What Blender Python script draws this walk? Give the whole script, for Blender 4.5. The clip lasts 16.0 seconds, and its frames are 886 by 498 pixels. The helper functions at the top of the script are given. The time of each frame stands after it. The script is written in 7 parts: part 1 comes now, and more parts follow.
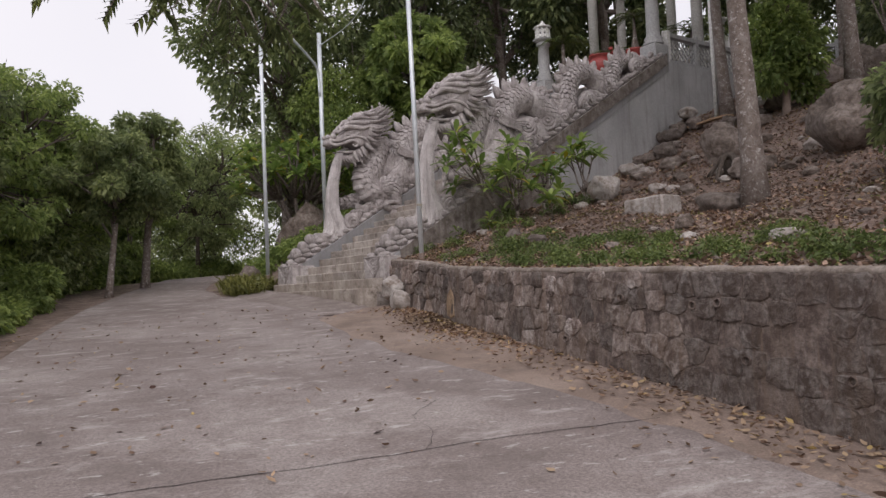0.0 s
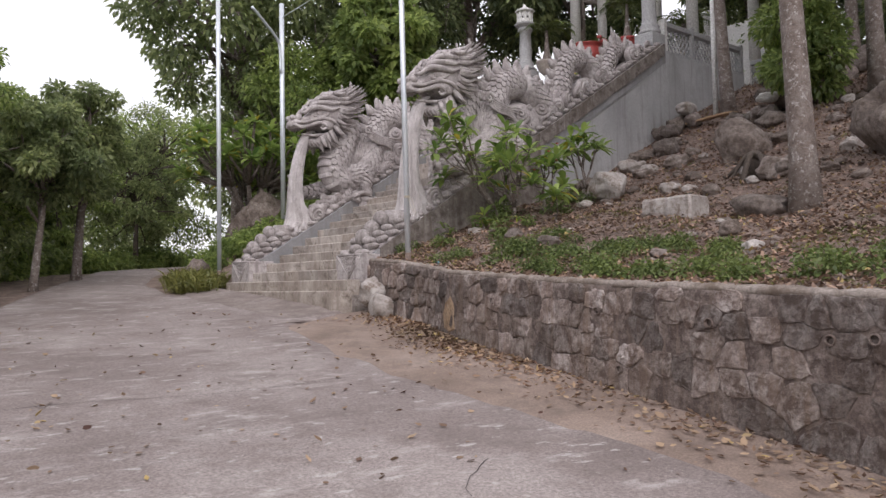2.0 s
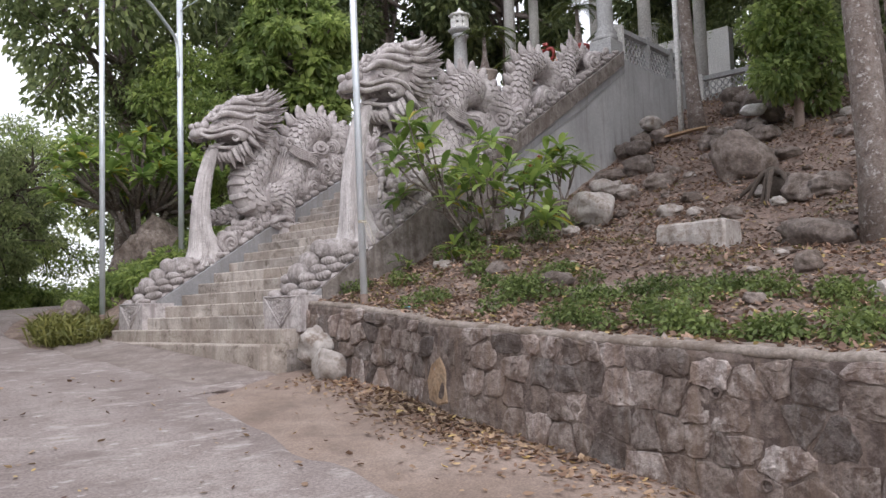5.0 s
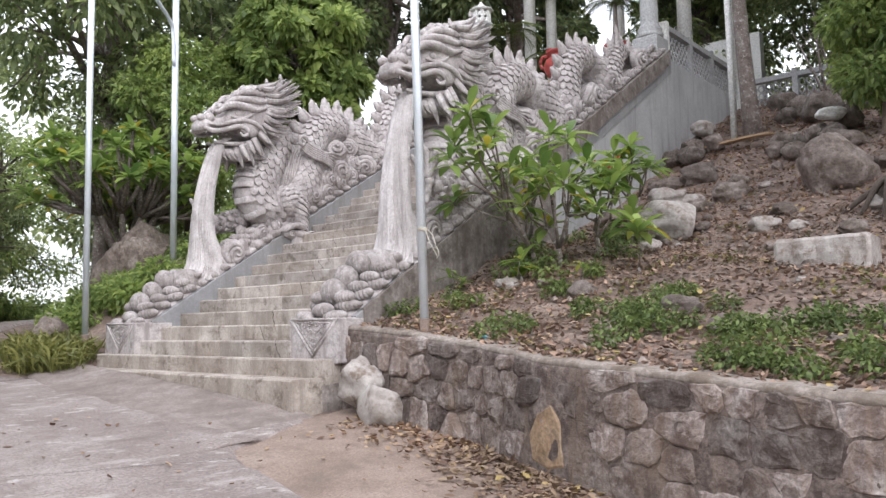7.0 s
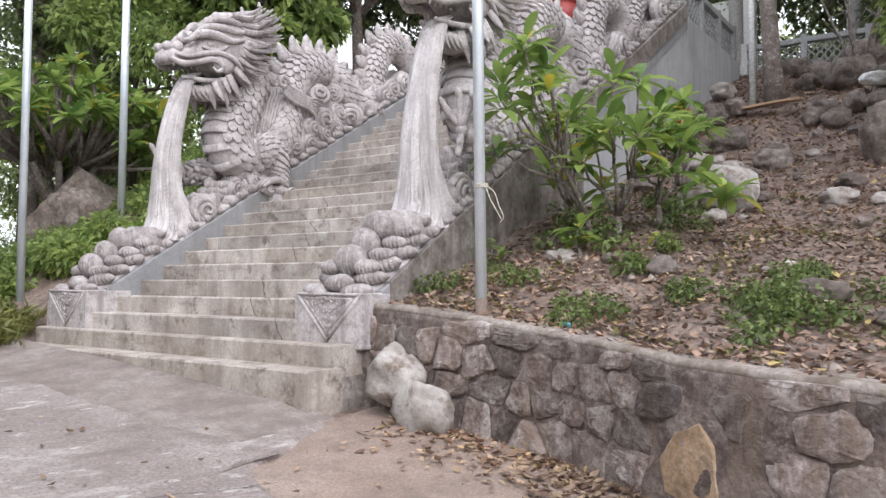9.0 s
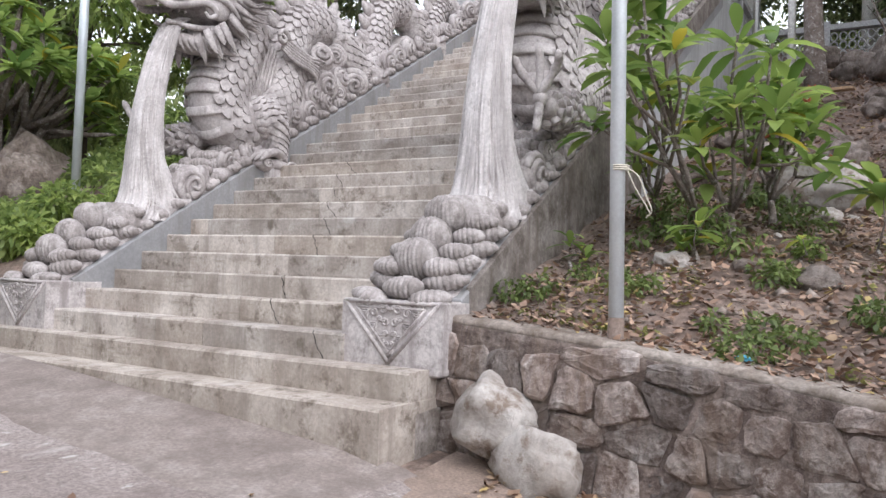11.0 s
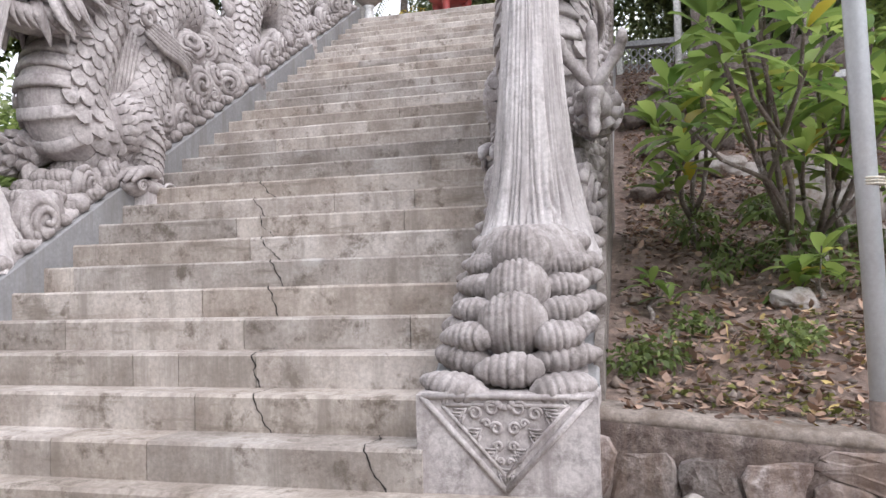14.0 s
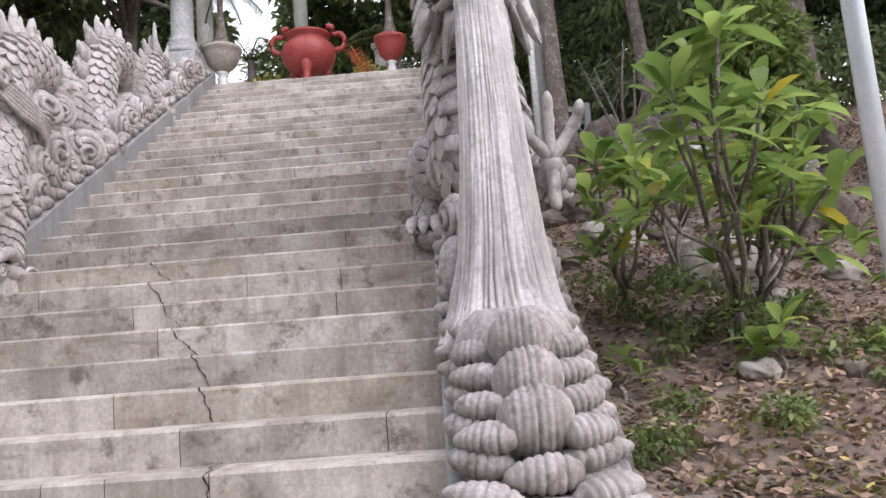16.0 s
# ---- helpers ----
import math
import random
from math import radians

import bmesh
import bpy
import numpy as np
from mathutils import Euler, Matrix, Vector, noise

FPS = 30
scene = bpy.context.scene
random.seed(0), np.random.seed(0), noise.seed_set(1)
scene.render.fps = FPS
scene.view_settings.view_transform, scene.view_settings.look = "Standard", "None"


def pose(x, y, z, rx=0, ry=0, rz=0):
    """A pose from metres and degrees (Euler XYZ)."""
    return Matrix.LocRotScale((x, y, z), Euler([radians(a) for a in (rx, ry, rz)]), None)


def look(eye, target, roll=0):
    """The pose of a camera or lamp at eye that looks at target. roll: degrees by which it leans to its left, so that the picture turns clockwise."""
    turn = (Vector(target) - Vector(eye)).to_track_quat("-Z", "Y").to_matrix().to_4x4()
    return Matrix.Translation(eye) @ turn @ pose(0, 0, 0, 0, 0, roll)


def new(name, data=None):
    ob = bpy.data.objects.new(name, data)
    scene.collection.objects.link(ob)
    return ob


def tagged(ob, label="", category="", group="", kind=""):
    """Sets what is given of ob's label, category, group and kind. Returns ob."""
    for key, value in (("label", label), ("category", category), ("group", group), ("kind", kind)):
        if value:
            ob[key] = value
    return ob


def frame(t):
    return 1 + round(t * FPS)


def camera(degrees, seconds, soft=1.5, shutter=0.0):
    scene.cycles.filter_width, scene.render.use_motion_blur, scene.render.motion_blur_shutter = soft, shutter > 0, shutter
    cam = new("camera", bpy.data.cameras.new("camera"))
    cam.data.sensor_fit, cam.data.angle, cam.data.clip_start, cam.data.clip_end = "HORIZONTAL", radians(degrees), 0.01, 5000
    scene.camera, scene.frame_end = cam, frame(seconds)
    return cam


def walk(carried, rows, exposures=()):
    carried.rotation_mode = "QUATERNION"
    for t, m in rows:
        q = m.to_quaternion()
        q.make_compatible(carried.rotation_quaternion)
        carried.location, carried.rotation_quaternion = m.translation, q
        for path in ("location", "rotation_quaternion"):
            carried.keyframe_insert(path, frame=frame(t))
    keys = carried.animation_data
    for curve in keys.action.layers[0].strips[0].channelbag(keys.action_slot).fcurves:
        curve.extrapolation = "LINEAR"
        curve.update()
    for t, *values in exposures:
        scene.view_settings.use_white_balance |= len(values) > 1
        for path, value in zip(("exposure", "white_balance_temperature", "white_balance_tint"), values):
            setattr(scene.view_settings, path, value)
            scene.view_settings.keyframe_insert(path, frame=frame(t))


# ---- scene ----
cam = camera(58.3, 16.0)
METRES, EYE, TILT, LEAN, TURN = 13.6, 1.6, 0.0, 0.0, -36.1
ROWS = [
    (0.0, 0.0, 0.0, 0.0, 0.13, 2.89, 2.49),
    (0.5, -0.013, 0.0322, 0.0033, -0.15, 2.6, 2.71),
    (1.0, -0.0294, 0.0625, 0.0075, -0.89, 2.62, 2.47),
    (1.5, -0.0379, 0.0985, 0.0098, -2.0, 2.52, 1.12),
    (2.0, -0.0533, 0.1318, 0.0127, -4.29, 2.44, 0.93),
    (2.5, -0.0598, 0.163, 0.0153, -6.17, 2.5, 0.34),
    (3.0, -0.0708, 0.196, 0.0187, -7.75, 2.5, 0.02),
    (3.5, -0.08, 0.2293, 0.0222, -9.51, 2.63, 1.06),
    (6.0, -0.1188, 0.3965, 0.0384, -13.81, 5.1, 0.77),
    (6.5, -0.1308, 0.4316, 0.0404, -14.1, 5.23, -0.46),
    (7.0, -0.1456, 0.463, 0.044, -14.32, 5.16, 1.1),
    (7.5, -0.1541, 0.4927, 0.0459, -14.34, 4.92, 2.03),
    (8.0, -0.1659, 0.5239, 0.0481, -16.16, 4.65, 1.14),
    (8.5, -0.1759, 0.557, 0.0495, -17.84, 3.47, 0.2),
    (11.0, -0.2198, 0.7192, 0.0605, -24.27, 1.78, -2.06),
    (11.5, -0.2242, 0.7513, 0.0635, -25.16, 1.5, -2.0),
    (12.0, -0.2333, 0.7789, 0.0684, -28.54, 1.88, -0.47),
    (12.5, -0.2389, 0.8098, 0.0697, -31.33, 2.03, 0.0),
    (13.0, -0.2447, 0.8402, 0.0715, -35.1, 2.37, 0.05),
    (13.5, -0.2532, 0.8666, 0.0757, -38.58, 2.67, 0.55),
    (14.0, -0.2576, 0.8905, 0.0777, -40.47, 3.07, 1.29),
    (14.5, -0.2652, 0.9128, 0.0795, -44.52, 3.68, 1.97),
    (15.0, -0.2708, 0.9305, 0.0827, -47.48, 4.78, 2.8),
    (15.5, -0.2734, 0.9444, 0.085, -50.27, 5.94, 4.15),
    (16.0, -0.2768, 0.9518, 0.0883, -53.51, 7.34, 4.25),
]
walk(cam, [(t, pose(0, 0, EYE, TILT, LEAN, TURN) @ pose(METRES * x, METRES * y, METRES * z, 90 + pitch, roll, yaw)) for t, x, y, z, yaw, pitch, roll in ROWS],
     [(0.0, -0.33, 6450, 17), (0.5, -0.46, 6450, 18), (1.5, -0.1, 6350, 17), (2.5, 0.2, 6300, 17), (3.5, 0.27, 6250, 15), (6.0, 0.48, 6100, 14), (7.5, 0.78, 6050, 12), (11.0, 0.74, 6000, 12), (16.0, 0.76, 6100, 15)])

# ---- daylight: bright overcast sky, wide soft sun ----
SUN_EL, SUN_AZ = radians(52), radians(215)
world = bpy.data.worlds.new("overcast_sky")
scene.world = world
world.use_nodes = True
wn, wl = world.node_tree.nodes, world.node_tree.links
wn.clear()
w_out = wn.new("ShaderNodeOutputWorld")
w_bg = wn.new("ShaderNodeBackground")
w_sky = wn.new("ShaderNodeTexSky")
w_sky.sky_type = "NISHITA"
w_sky.sun_disc = False
w_sky.sun_elevation, w_sky.sun_rotation = SUN_EL, SUN_AZ
w_sky.air_density, w_sky.dust_density = 1.0, 2.5
w_cloud = wn.new("ShaderNodeTexNoise")
w_cloud.inputs["Scale"].default_value = 1.6
w_cloud.inputs["Detail"].default_value = 4
w_ramp = wn.new("ShaderNodeValToRGB")
w_ramp.color_ramp.elements[0].position = 0.25
w_ramp.color_ramp.elements[0].color = (0.72, 0.72, 0.72, 1)
w_ramp.color_ramp.elements[1].color = (0.95, 0.95, 0.95, 1)
w_mix = wn.new("ShaderNodeMix")
w_mix.data_type = "RGBA"
wl.new(w_cloud.outputs["Fac"], w_ramp.inputs[0])
wl.new(w_ramp.outputs[0], w_mix.inputs[0])
wl.new(w_sky.outputs[0], w_mix.inputs[6])
w_mix.inputs[7].default_value = (10.0, 9.9, 9.85, 1)
wl.new(w_mix.outputs[2], w_bg.inputs[0])
w_bg.inputs[1].default_value = 0.13
wl.new(w_bg.outputs[0], w_out.inputs[0])
sun = new("sun", bpy.data.lights.new("sun", "SUN"))
sun.data.energy, sun.data.angle, sun.data.color = 1.4, radians(55), (1.0, 0.955, 0.9)
sun.matrix_world = look((-14, -20, 34), (8, 12, 2))


# ---- materials ----
def nodes_of(name):
    m = bpy.data.materials.new(name)
    m.use_nodes = True
    nt = m.node_tree
    return m, nt.nodes, nt.links, nt.nodes["Principled BSDF"]


def ramp(ns, ls, src, stops):
    r = ns.new("ShaderNodeValToRGB")
    while len(r.color_ramp.elements) < len(stops):
        r.color_ramp.elements.new(0.5)
    for e, (p, c) in zip(r.color_ramp.elements, stops):
        e.position, e.color = p, (*c, 1)
    ls.new(src, r.inputs[0])
    return r.outputs[0]


def noise_tex(ns, ls, scale, detail=6, rough=0.6, vec=None, stretch=None):
    n = ns.new("ShaderNodeTexNoise")
    n.inputs["Scale"].default_value = scale
    n.inputs["Detail"].default_value = detail
    n.inputs["Roughness"].default_value = rough
    if vec is not None:
        if stretch:
            mp = ns.new("ShaderNodeMapping")
            mp.inputs["Scale"].default_value = stretch
            ls.new(vec, mp.inputs[0])
            vec = mp.outputs[0]
        ls.new(vec, n.inputs["Vector"])
    return n.outputs["Fac"]


def mix(ns, ls, fac, a, b, mode="MIX"):
    m = ns.new("ShaderNodeMix")
    m.data_type, m.blend_type = "RGBA", mode
    for i, s in ((0, fac), (6, a), (7, b)):
        if isinstance(s, (int, float)):
            m.inputs[i].default_value = s
        elif isinstance(s, tuple):
            m.inputs[i].default_value = (*s, 1)
        else:
            ls.new(s, m.inputs[i])
    return m.outputs[2]


def surface(name, tones, grain=30.0, blotch=1.5, stain=None, stain_at=(0.5, 0.62), rough=0.85, bump=0.3, bump_dist=0.01,
            streak=None, vary=0.0, island=False, metallic=0.0, speck=None, grit=0.36, scrape=None):
    """A worn surface: tones light to dark over grain and blotches, a stain colour in patches, and streaks down upright faces."""
    m, ns, ls, bsdf = nodes_of(name)
    geo = ns.new("ShaderNodeNewGeometry")
    pos = geo.outputs["Position"]
    fine = noise_tex(ns, ls, grain, 8, 0.7, pos)
    big = noise_tex(ns, ls, blotch, 6, 0.65, pos)
    k = len(tones)
    base = ramp(ns, ls, big, [(0.3 + 0.4 * i / max(1, k - 1), c) for i, c in enumerate(tones)])
    shade = ramp(ns, ls, fine, [(0.28, (1 - grit * 1.3,) * 3), (0.72, (1 + grit,) * 3)])
    col = mix(ns, ls, 1.0, base, shade, "MULTIPLY")
    if stain:
        n2 = noise_tex(ns, ls, blotch * 2.3, 8, 0.75, pos)
        mask = ramp(ns, ls, n2, [(stain_at[0], (0, 0, 0)), (stain_at[1], (1, 1, 1))])
        col = mix(ns, ls, mask, col, stain)
    if streak:
        n3 = noise_tex(ns, ls, 1.0, 5, 0.7, pos, (7, 7, 0.5))
        mask = ramp(ns, ls, n3, [(0.5, (0, 0, 0)), (0.68, (0.8, 0.8, 0.8))])
        col = mix(ns, ls, mask, col, streak)
    if scrape:
        turned = ns.new("ShaderNodeVectorRotate")
        turned.rotation_type = "Z_AXIS"
        turned.inputs["Angle"].default_value = 0.3
        ls.new(pos, turned.inputs["Vector"])
        for (lo, hi), tone, scales in scrape:
            n5 = noise_tex(ns, ls, 1.0, 6, 0.65, turned.outputs[0], scales)
            mask = ramp(ns, ls, n5, [(lo, (0, 0, 0)), (hi, (0.75, 0.75, 0.75))])
            col = mix(ns, ls, mask, col, tone)
    if speck:
        n4 = noise_tex(ns, ls, grain * 3, 2, 0.5, pos)
        mask = ramp(ns, ls, n4, [(0.62, (0, 0, 0)), (0.68, (1, 1, 1))])
        col = mix(ns, ls, mask, col, speck)
    if vary:
        src = geo.outputs["Random Per Island"]
        if not island:
            src = ns.new("ShaderNodeObjectInfo").outputs["Random"]
        v = ramp(ns, ls, src, [(0.0, (1 - vary,) * 3), (0.5, (1.0, 0.97, 0.93)), (1.0, (1 + vary,) * 3)])
        col = mix(ns, ls, 1.0, col, v, "MULTIPLY")
    ls.new(col, bsdf.inputs["Base Color"])
    bsdf.inputs["Roughness"].default_value = rough
    bsdf.inputs["Metallic"].default_value = metallic
    if bump:
        b = ns.new("ShaderNodeBump")
        b.inputs["Strength"].default_value = bump
        b.inputs["Distance"].default_value = bump_dist
        hsum = mix(ns, ls, 0.5, fine, big)
        ls.new(hsum, b.inputs["Height"])
        ls.new(b.outputs[0], bsdf.inputs["Normal"])
    return m


def leaf_material(name, dark, light, rough=0.45, through_share=0.3, odd=None):
    m, ns, ls, bsdf = nodes_of(name)
    geo = ns.new("ShaderNodeNewGeometry")
    col = ramp(ns, ls, geo.outputs["Random Per Island"], [(0.0, dark), (0.6, tuple(0.5 * (a + b) for a, b in zip(dark, light))), (1.0, light)])
    if odd:
        col = ramp(ns, ls, geo.outputs["Random Per Island"], [(0.0, dark), (0.5, tuple(0.5 * (a + b) for a, b in zip(dark, light))), (0.93, light), (0.96, odd)])
    n = noise_tex(ns, ls, 0.7, 3, 0.5, geo.outputs["Position"])
    v = ramp(ns, ls, n, [(0.3, (0.7, 0.72, 0.7)), (0.7, (1.25, 1.2, 1.1))])
    col = mix(ns, ls, 1.0, col, v, "MULTIPLY")
    ls.new(col, bsdf.inputs["Base Color"])
    bsdf.inputs["Roughness"].default_value = rough
    tr = ns.new("ShaderNodeBsdfTranslucent")
    ls.new(col, tr.inputs[0])
    mx = ns.new("ShaderNodeMixShader")
    mx.inputs[0].default_value = through_share
    ls.new(bsdf.outputs[0], mx.inputs[1])
    ls.new(tr.outputs[0], mx.inputs[2])
    ls.new(mx.outputs[0], ns["Material Output"].inputs[0])
    return m


M_ROAD = surface("worn_concrete_road", [(0.2, 0.162, 0.15), (0.28, 0.235, 0.22), (0.4, 0.355, 0.335)], 45, 0.55, (0.16, 0.128, 0.116), (0.5, 0.74), 0.9, 0.5, 0.008, speck=(0.14, 0.11, 0.095), grit=0.42, scrape=(((0.56, 0.68), (0.47, 0.43, 0.41), (1.8, 4.2, 1)), ((0.56, 0.75), (0.14, 0.108, 0.097), (1.3, 2.6, 1)), ((0.61, 0.66), (0.5, 0.47, 0.45), (5.0, 10, 1))))
M_APRON = surface("stained_cement_ramp", [(0.18, 0.145, 0.13), (0.26, 0.217, 0.197), (0.38, 0.335, 0.31)], 45, 1.4, (0.15, 0.12, 0.107), (0.44, 0.7), 0.92, 0.6, 0.01, grit=0.3)
M_EARTH = surface("leafy_red_earth", [(0.15, 0.104, 0.083), (0.235, 0.172, 0.142), (0.33, 0.26, 0.22)], 22, 2.2, (0.1, 0.074, 0.06), (0.48, 0.66), 0.95, 0.9, 0.035, grit=0.42)
M_SAND = surface("orange_sandy_dirt", [(0.2, 0.148, 0.118), (0.29, 0.22, 0.18), (0.36, 0.288, 0.245)], 60, 0.9, (0.16, 0.122, 0.102), (0.48, 0.7), 0.95, 0.4, 0.008)
M_STEP = surface("weathered_step_concrete", [(0.27, 0.228, 0.2), (0.41, 0.367, 0.335), (0.56, 0.52, 0.49)], 40, 2.4, (0.17, 0.143, 0.12), (0.53, 0.64), 0.9, 0.5, 0.008, streak=(0.26, 0.23, 0.205), vary=0.16, grit=0.22, scrape=(((0.58, 0.7), (0.2, 0.172, 0.145), (1.4, 1.4, 9)), ((0.6, 0.72), (0.58, 0.555, 0.54), (2.2, 2.2, 3))))
M_KERB = surface("grey_cement_render", [(0.21, 0.21, 0.216), (0.28, 0.279, 0.286), (0.34, 0.333, 0.332)], 35, 1.2, (0.22, 0.22, 0.22), (0.55, 0.75), 0.85, 0.25, 0.006, streak=(0.2, 0.19, 0.18), grit=0.15)
M_CARVED = surface("carved_grey_cement", [(0.33, 0.298, 0.29), (0.48, 0.44, 0.432), (0.59, 0.553, 0.546)], 40, 3.2, (0.2, 0.177, 0.17), (0.5, 0.68), 0.88, 0.6, 0.01, streak=(0.24, 0.21, 0.205), grit=0.26)
M_CARVED_WORN = surface("weathered_carved_cement", [(0.26, 0.23, 0.22), (0.37, 0.335, 0.325), (0.48, 0.445, 0.435)], 40, 5.0, (0.17, 0.15, 0.14), (0.5, 0.66), 0.9, 0.6, 0.01, streak=(0.2, 0.175, 0.165), grit=0.2)
M_GREY_WALL = surface("grey_painted_wall", [(0.34, 0.34, 0.345), (0.41, 0.41, 0.415), (0.47, 0.47, 0.475)], 30, 0.9, (0.3, 0.29, 0.28), (0.55, 0.75), 0.85, 0.2, 0.005, streak=(0.27, 0.26, 0.25), grit=0.12)
M_SIDE_ROUGH = surface("rough_stained_cement", [(0.16, 0.135, 0.12), (0.25, 0.22, 0.2), (0.33, 0.3, 0.285)], 30, 2.0, (0.1, 0.08, 0.067), (0.46, 0.62), 0.93, 0.9, 0.02, streak=(0.12, 0.095, 0.078), grit=0.35)
M_MORTAR = surface("rubble_mortar", [(0.155, 0.118, 0.102), (0.23, 0.184, 0.163), (0.315, 0.268, 0.244)], 26, 2.6, (0.085, 0.062, 0.054), (0.44, 0.58), 0.95, 1.0, 0.035, streak=(0.19, 0.14, 0.11), grit=0.45)
M_STONE = surface("rubble_stone", [(0.18, 0.142, 0.126), (0.275, 0.234, 0.217), (0.385, 0.352, 0.338)], 26, 3.4, (0.11, 0.08, 0.068), (0.45, 0.58), 0.92, 1.0, 0.03, vary=0.48, streak=(0.19, 0.14, 0.11), grit=0.42)
M_OCHRE = surface("ochre_stone", [(0.24, 0.15, 0.09), (0.34, 0.235, 0.15), (0.4, 0.31, 0.22)], 30, 4.0, (0.15, 0.11, 0.08), (0.54, 0.7), 0.92, 0.7, 0.012)
M_COPING = surface("cement_coping", [(0.22, 0.18, 0.152), (0.31, 0.265, 0.232), (0.38, 0.335, 0.3)], 30, 1.6, (0.15, 0.115, 0.09), (0.46, 0.62), 0.92, 0.8, 0.02, grit=0.4)
M_ROCK = surface("hill_rock", [(0.12, 0.096, 0.084), (0.2, 0.166, 0.15), (0.31, 0.275, 0.255)], 16, 3.6, (0.08, 0.06, 0.045), (0.48, 0.64), 0.92, 1.0, 0.04, vary=0.25, grit=0.42)
M_GRAVEL = surface("loose_gravel", [(0.17, 0.135, 0.115), (0.26, 0.22, 0.195)], 30, 6.0, None, (0.5, 0.6), 0.95, 0.3, 0.01, vary=0.35, island=True)
M_PALE_ROCK = surface("pale_rock", [(0.27, 0.235, 0.21), (0.4, 0.365, 0.34), (0.52, 0.49, 0.465)], 18, 2.6, (0.2, 0.155, 0.125), (0.5, 0.62), 0.9, 0.8, 0.03, grit=0.24)
M_BARK = surface("grey_brown_bark", [(0.12, 0.09, 0.076), (0.2, 0.162, 0.142), (0.28, 0.25, 0.23)], 40, 7.0, (0.42, 0.395, 0.375), (0.56, 0.6), 0.95, 1.0, 0.03)
M_DARK_BARK = surface("dark_bark", [(0.07, 0.055, 0.045), (0.11, 0.088, 0.072)], 26, 3.5, None, (0.5, 0.6), 0.95, 0.9, 0.02)
M_STEEL = surface("galvanised_steel", [(0.61, 0.655, 0.7), (0.68, 0.73, 0.775), (0.76, 0.8, 0.84)], 60, 3.0, (0.58, 0.58, 0.6), (0.6, 0.72), 0.36, 0.05, 0.002, metallic=0.35, grit=0.08)
M_STREAM = surface("pale_cement_stream", [(0.42, 0.385, 0.378), (0.55, 0.515, 0.508), (0.66, 0.625, 0.62)], 40, 3.0, (0.3, 0.27, 0.262), (0.52, 0.7), 0.88, 0.5, 0.008, streak=(0.33, 0.3, 0.295), grit=0.2)
M_RUST = surface("rusty_steel", [(0.15, 0.1, 0.075), (0.24, 0.19, 0.165)], 60, 6.0, None, (0.5, 0.6), 0.8, 0.5, 0.004)
M_WHITE = surface("white_paint", [(0.66, 0.65, 0.63), (0.76, 0.755, 0.74)], 30, 1.5, (0.52, 0.5, 0.47), (0.58, 0.74), 0.6, 0.15, 0.004)
M_RED = surface("red_painted_urn", [(0.3, 0.045, 0.04), (0.4, 0.07, 0.06)], 25, 3.0, (0.24, 0.05, 0.04), (0.56, 0.7), 0.5, 0.2, 0.005)
M_CLAY = surface("beige_stone_pot", [(0.33, 0.285, 0.25), (0.42, 0.375, 0.335)], 30, 3.0, None, (0.5, 0.6), 0.7, 0.2, 0.005)
M_COLUMN = surface("grey_stone_column", [(0.34, 0.34, 0.345), (0.43, 0.43, 0.43)], 30, 2.0, (0.26, 0.25, 0.25), (0.56, 0.72), 0.75, 0.25, 0.005)
M_PLANK = surface("weathered_plank", [(0.34, 0.22, 0.13), (0.48, 0.33, 0.21)], 40, 4.0, (0.25, 0.17, 0.11), (0.55, 0.68), 0.85, 0.4, 0.006)
M_LEAF_A = leaf_material("forest_leaf", (0.15, 0.2, 0.095), (0.45, 0.52, 0.25), 0.4, 0.6)
M_LEAF_B = leaf_material("bright_leaf", (0.16, 0.235, 0.08), (0.45, 0.55, 0.19), 0.4, 0.6)
M_LEAF_DARK = leaf_material("dark_canopy_leaf", (0.095, 0.135, 0.072), (0.33, 0.39, 0.19), 0.4, 0.55)
M_LEAF_FRANGI = leaf_material("frangipani_leaf", (0.12, 0.21, 0.055), (0.4, 0.52, 0.155), 0.35, 0.5, (0.5, 0.42, 0.06))
M_LEAF_PALM = leaf_material("palm_leaf", (0.06, 0.10, 0.02), (0.22, 0.27, 0.06))
M_GRASS = leaf_material("weed_leaf", (0.085, 0.125, 0.042), (0.24, 0.31, 0.105), 0.5, 0.4)
M_DRYGRASS = leaf_material("yellow_green_grass", (0.11, 0.13, 0.035), (0.30, 0.30, 0.10))
M_LITTER = leaf_material("dry_fallen_leaf", (0.11, 0.068, 0.054), (0.44, 0.31, 0.245), 0.85, 0.1, (0.42, 0.33, 0.14))
M_FALLEN = leaf_material("pale_fallen_leaf", (0.14, 0.08, 0.06), (0.46, 0.34, 0.24), 0.8, 0.15, (0.5, 0.37, 0.16))
M_DARK_LEAF = leaf_material("dark_dead_leaf", (0.06, 0.03, 0.025), (0.12, 0.06, 0.045), 0.85, 0.05)
M_PETAL = surface("white_petal", [(0.75, 0.73, 0.66), (0.82, 0.81, 0.76)], 20, 3, None, (0.5, 0.6), 0.6, 0)
M_FLOWER = surface("coral_petal", [(0.6, 0.13, 0.08), (0.7, 0.22, 0.14)], 20, 3, None, (0.5, 0.6), 0.6, 0)
M_ORANGE = leaf_material("orange_leaf", (0.4, 0.1, 0.03), (0.6, 0.2, 0.06))
M_FLOWER_Y = leaf_material("yellow_petal", (0.5, 0.36, 0.05), (0.65, 0.5, 0.1))
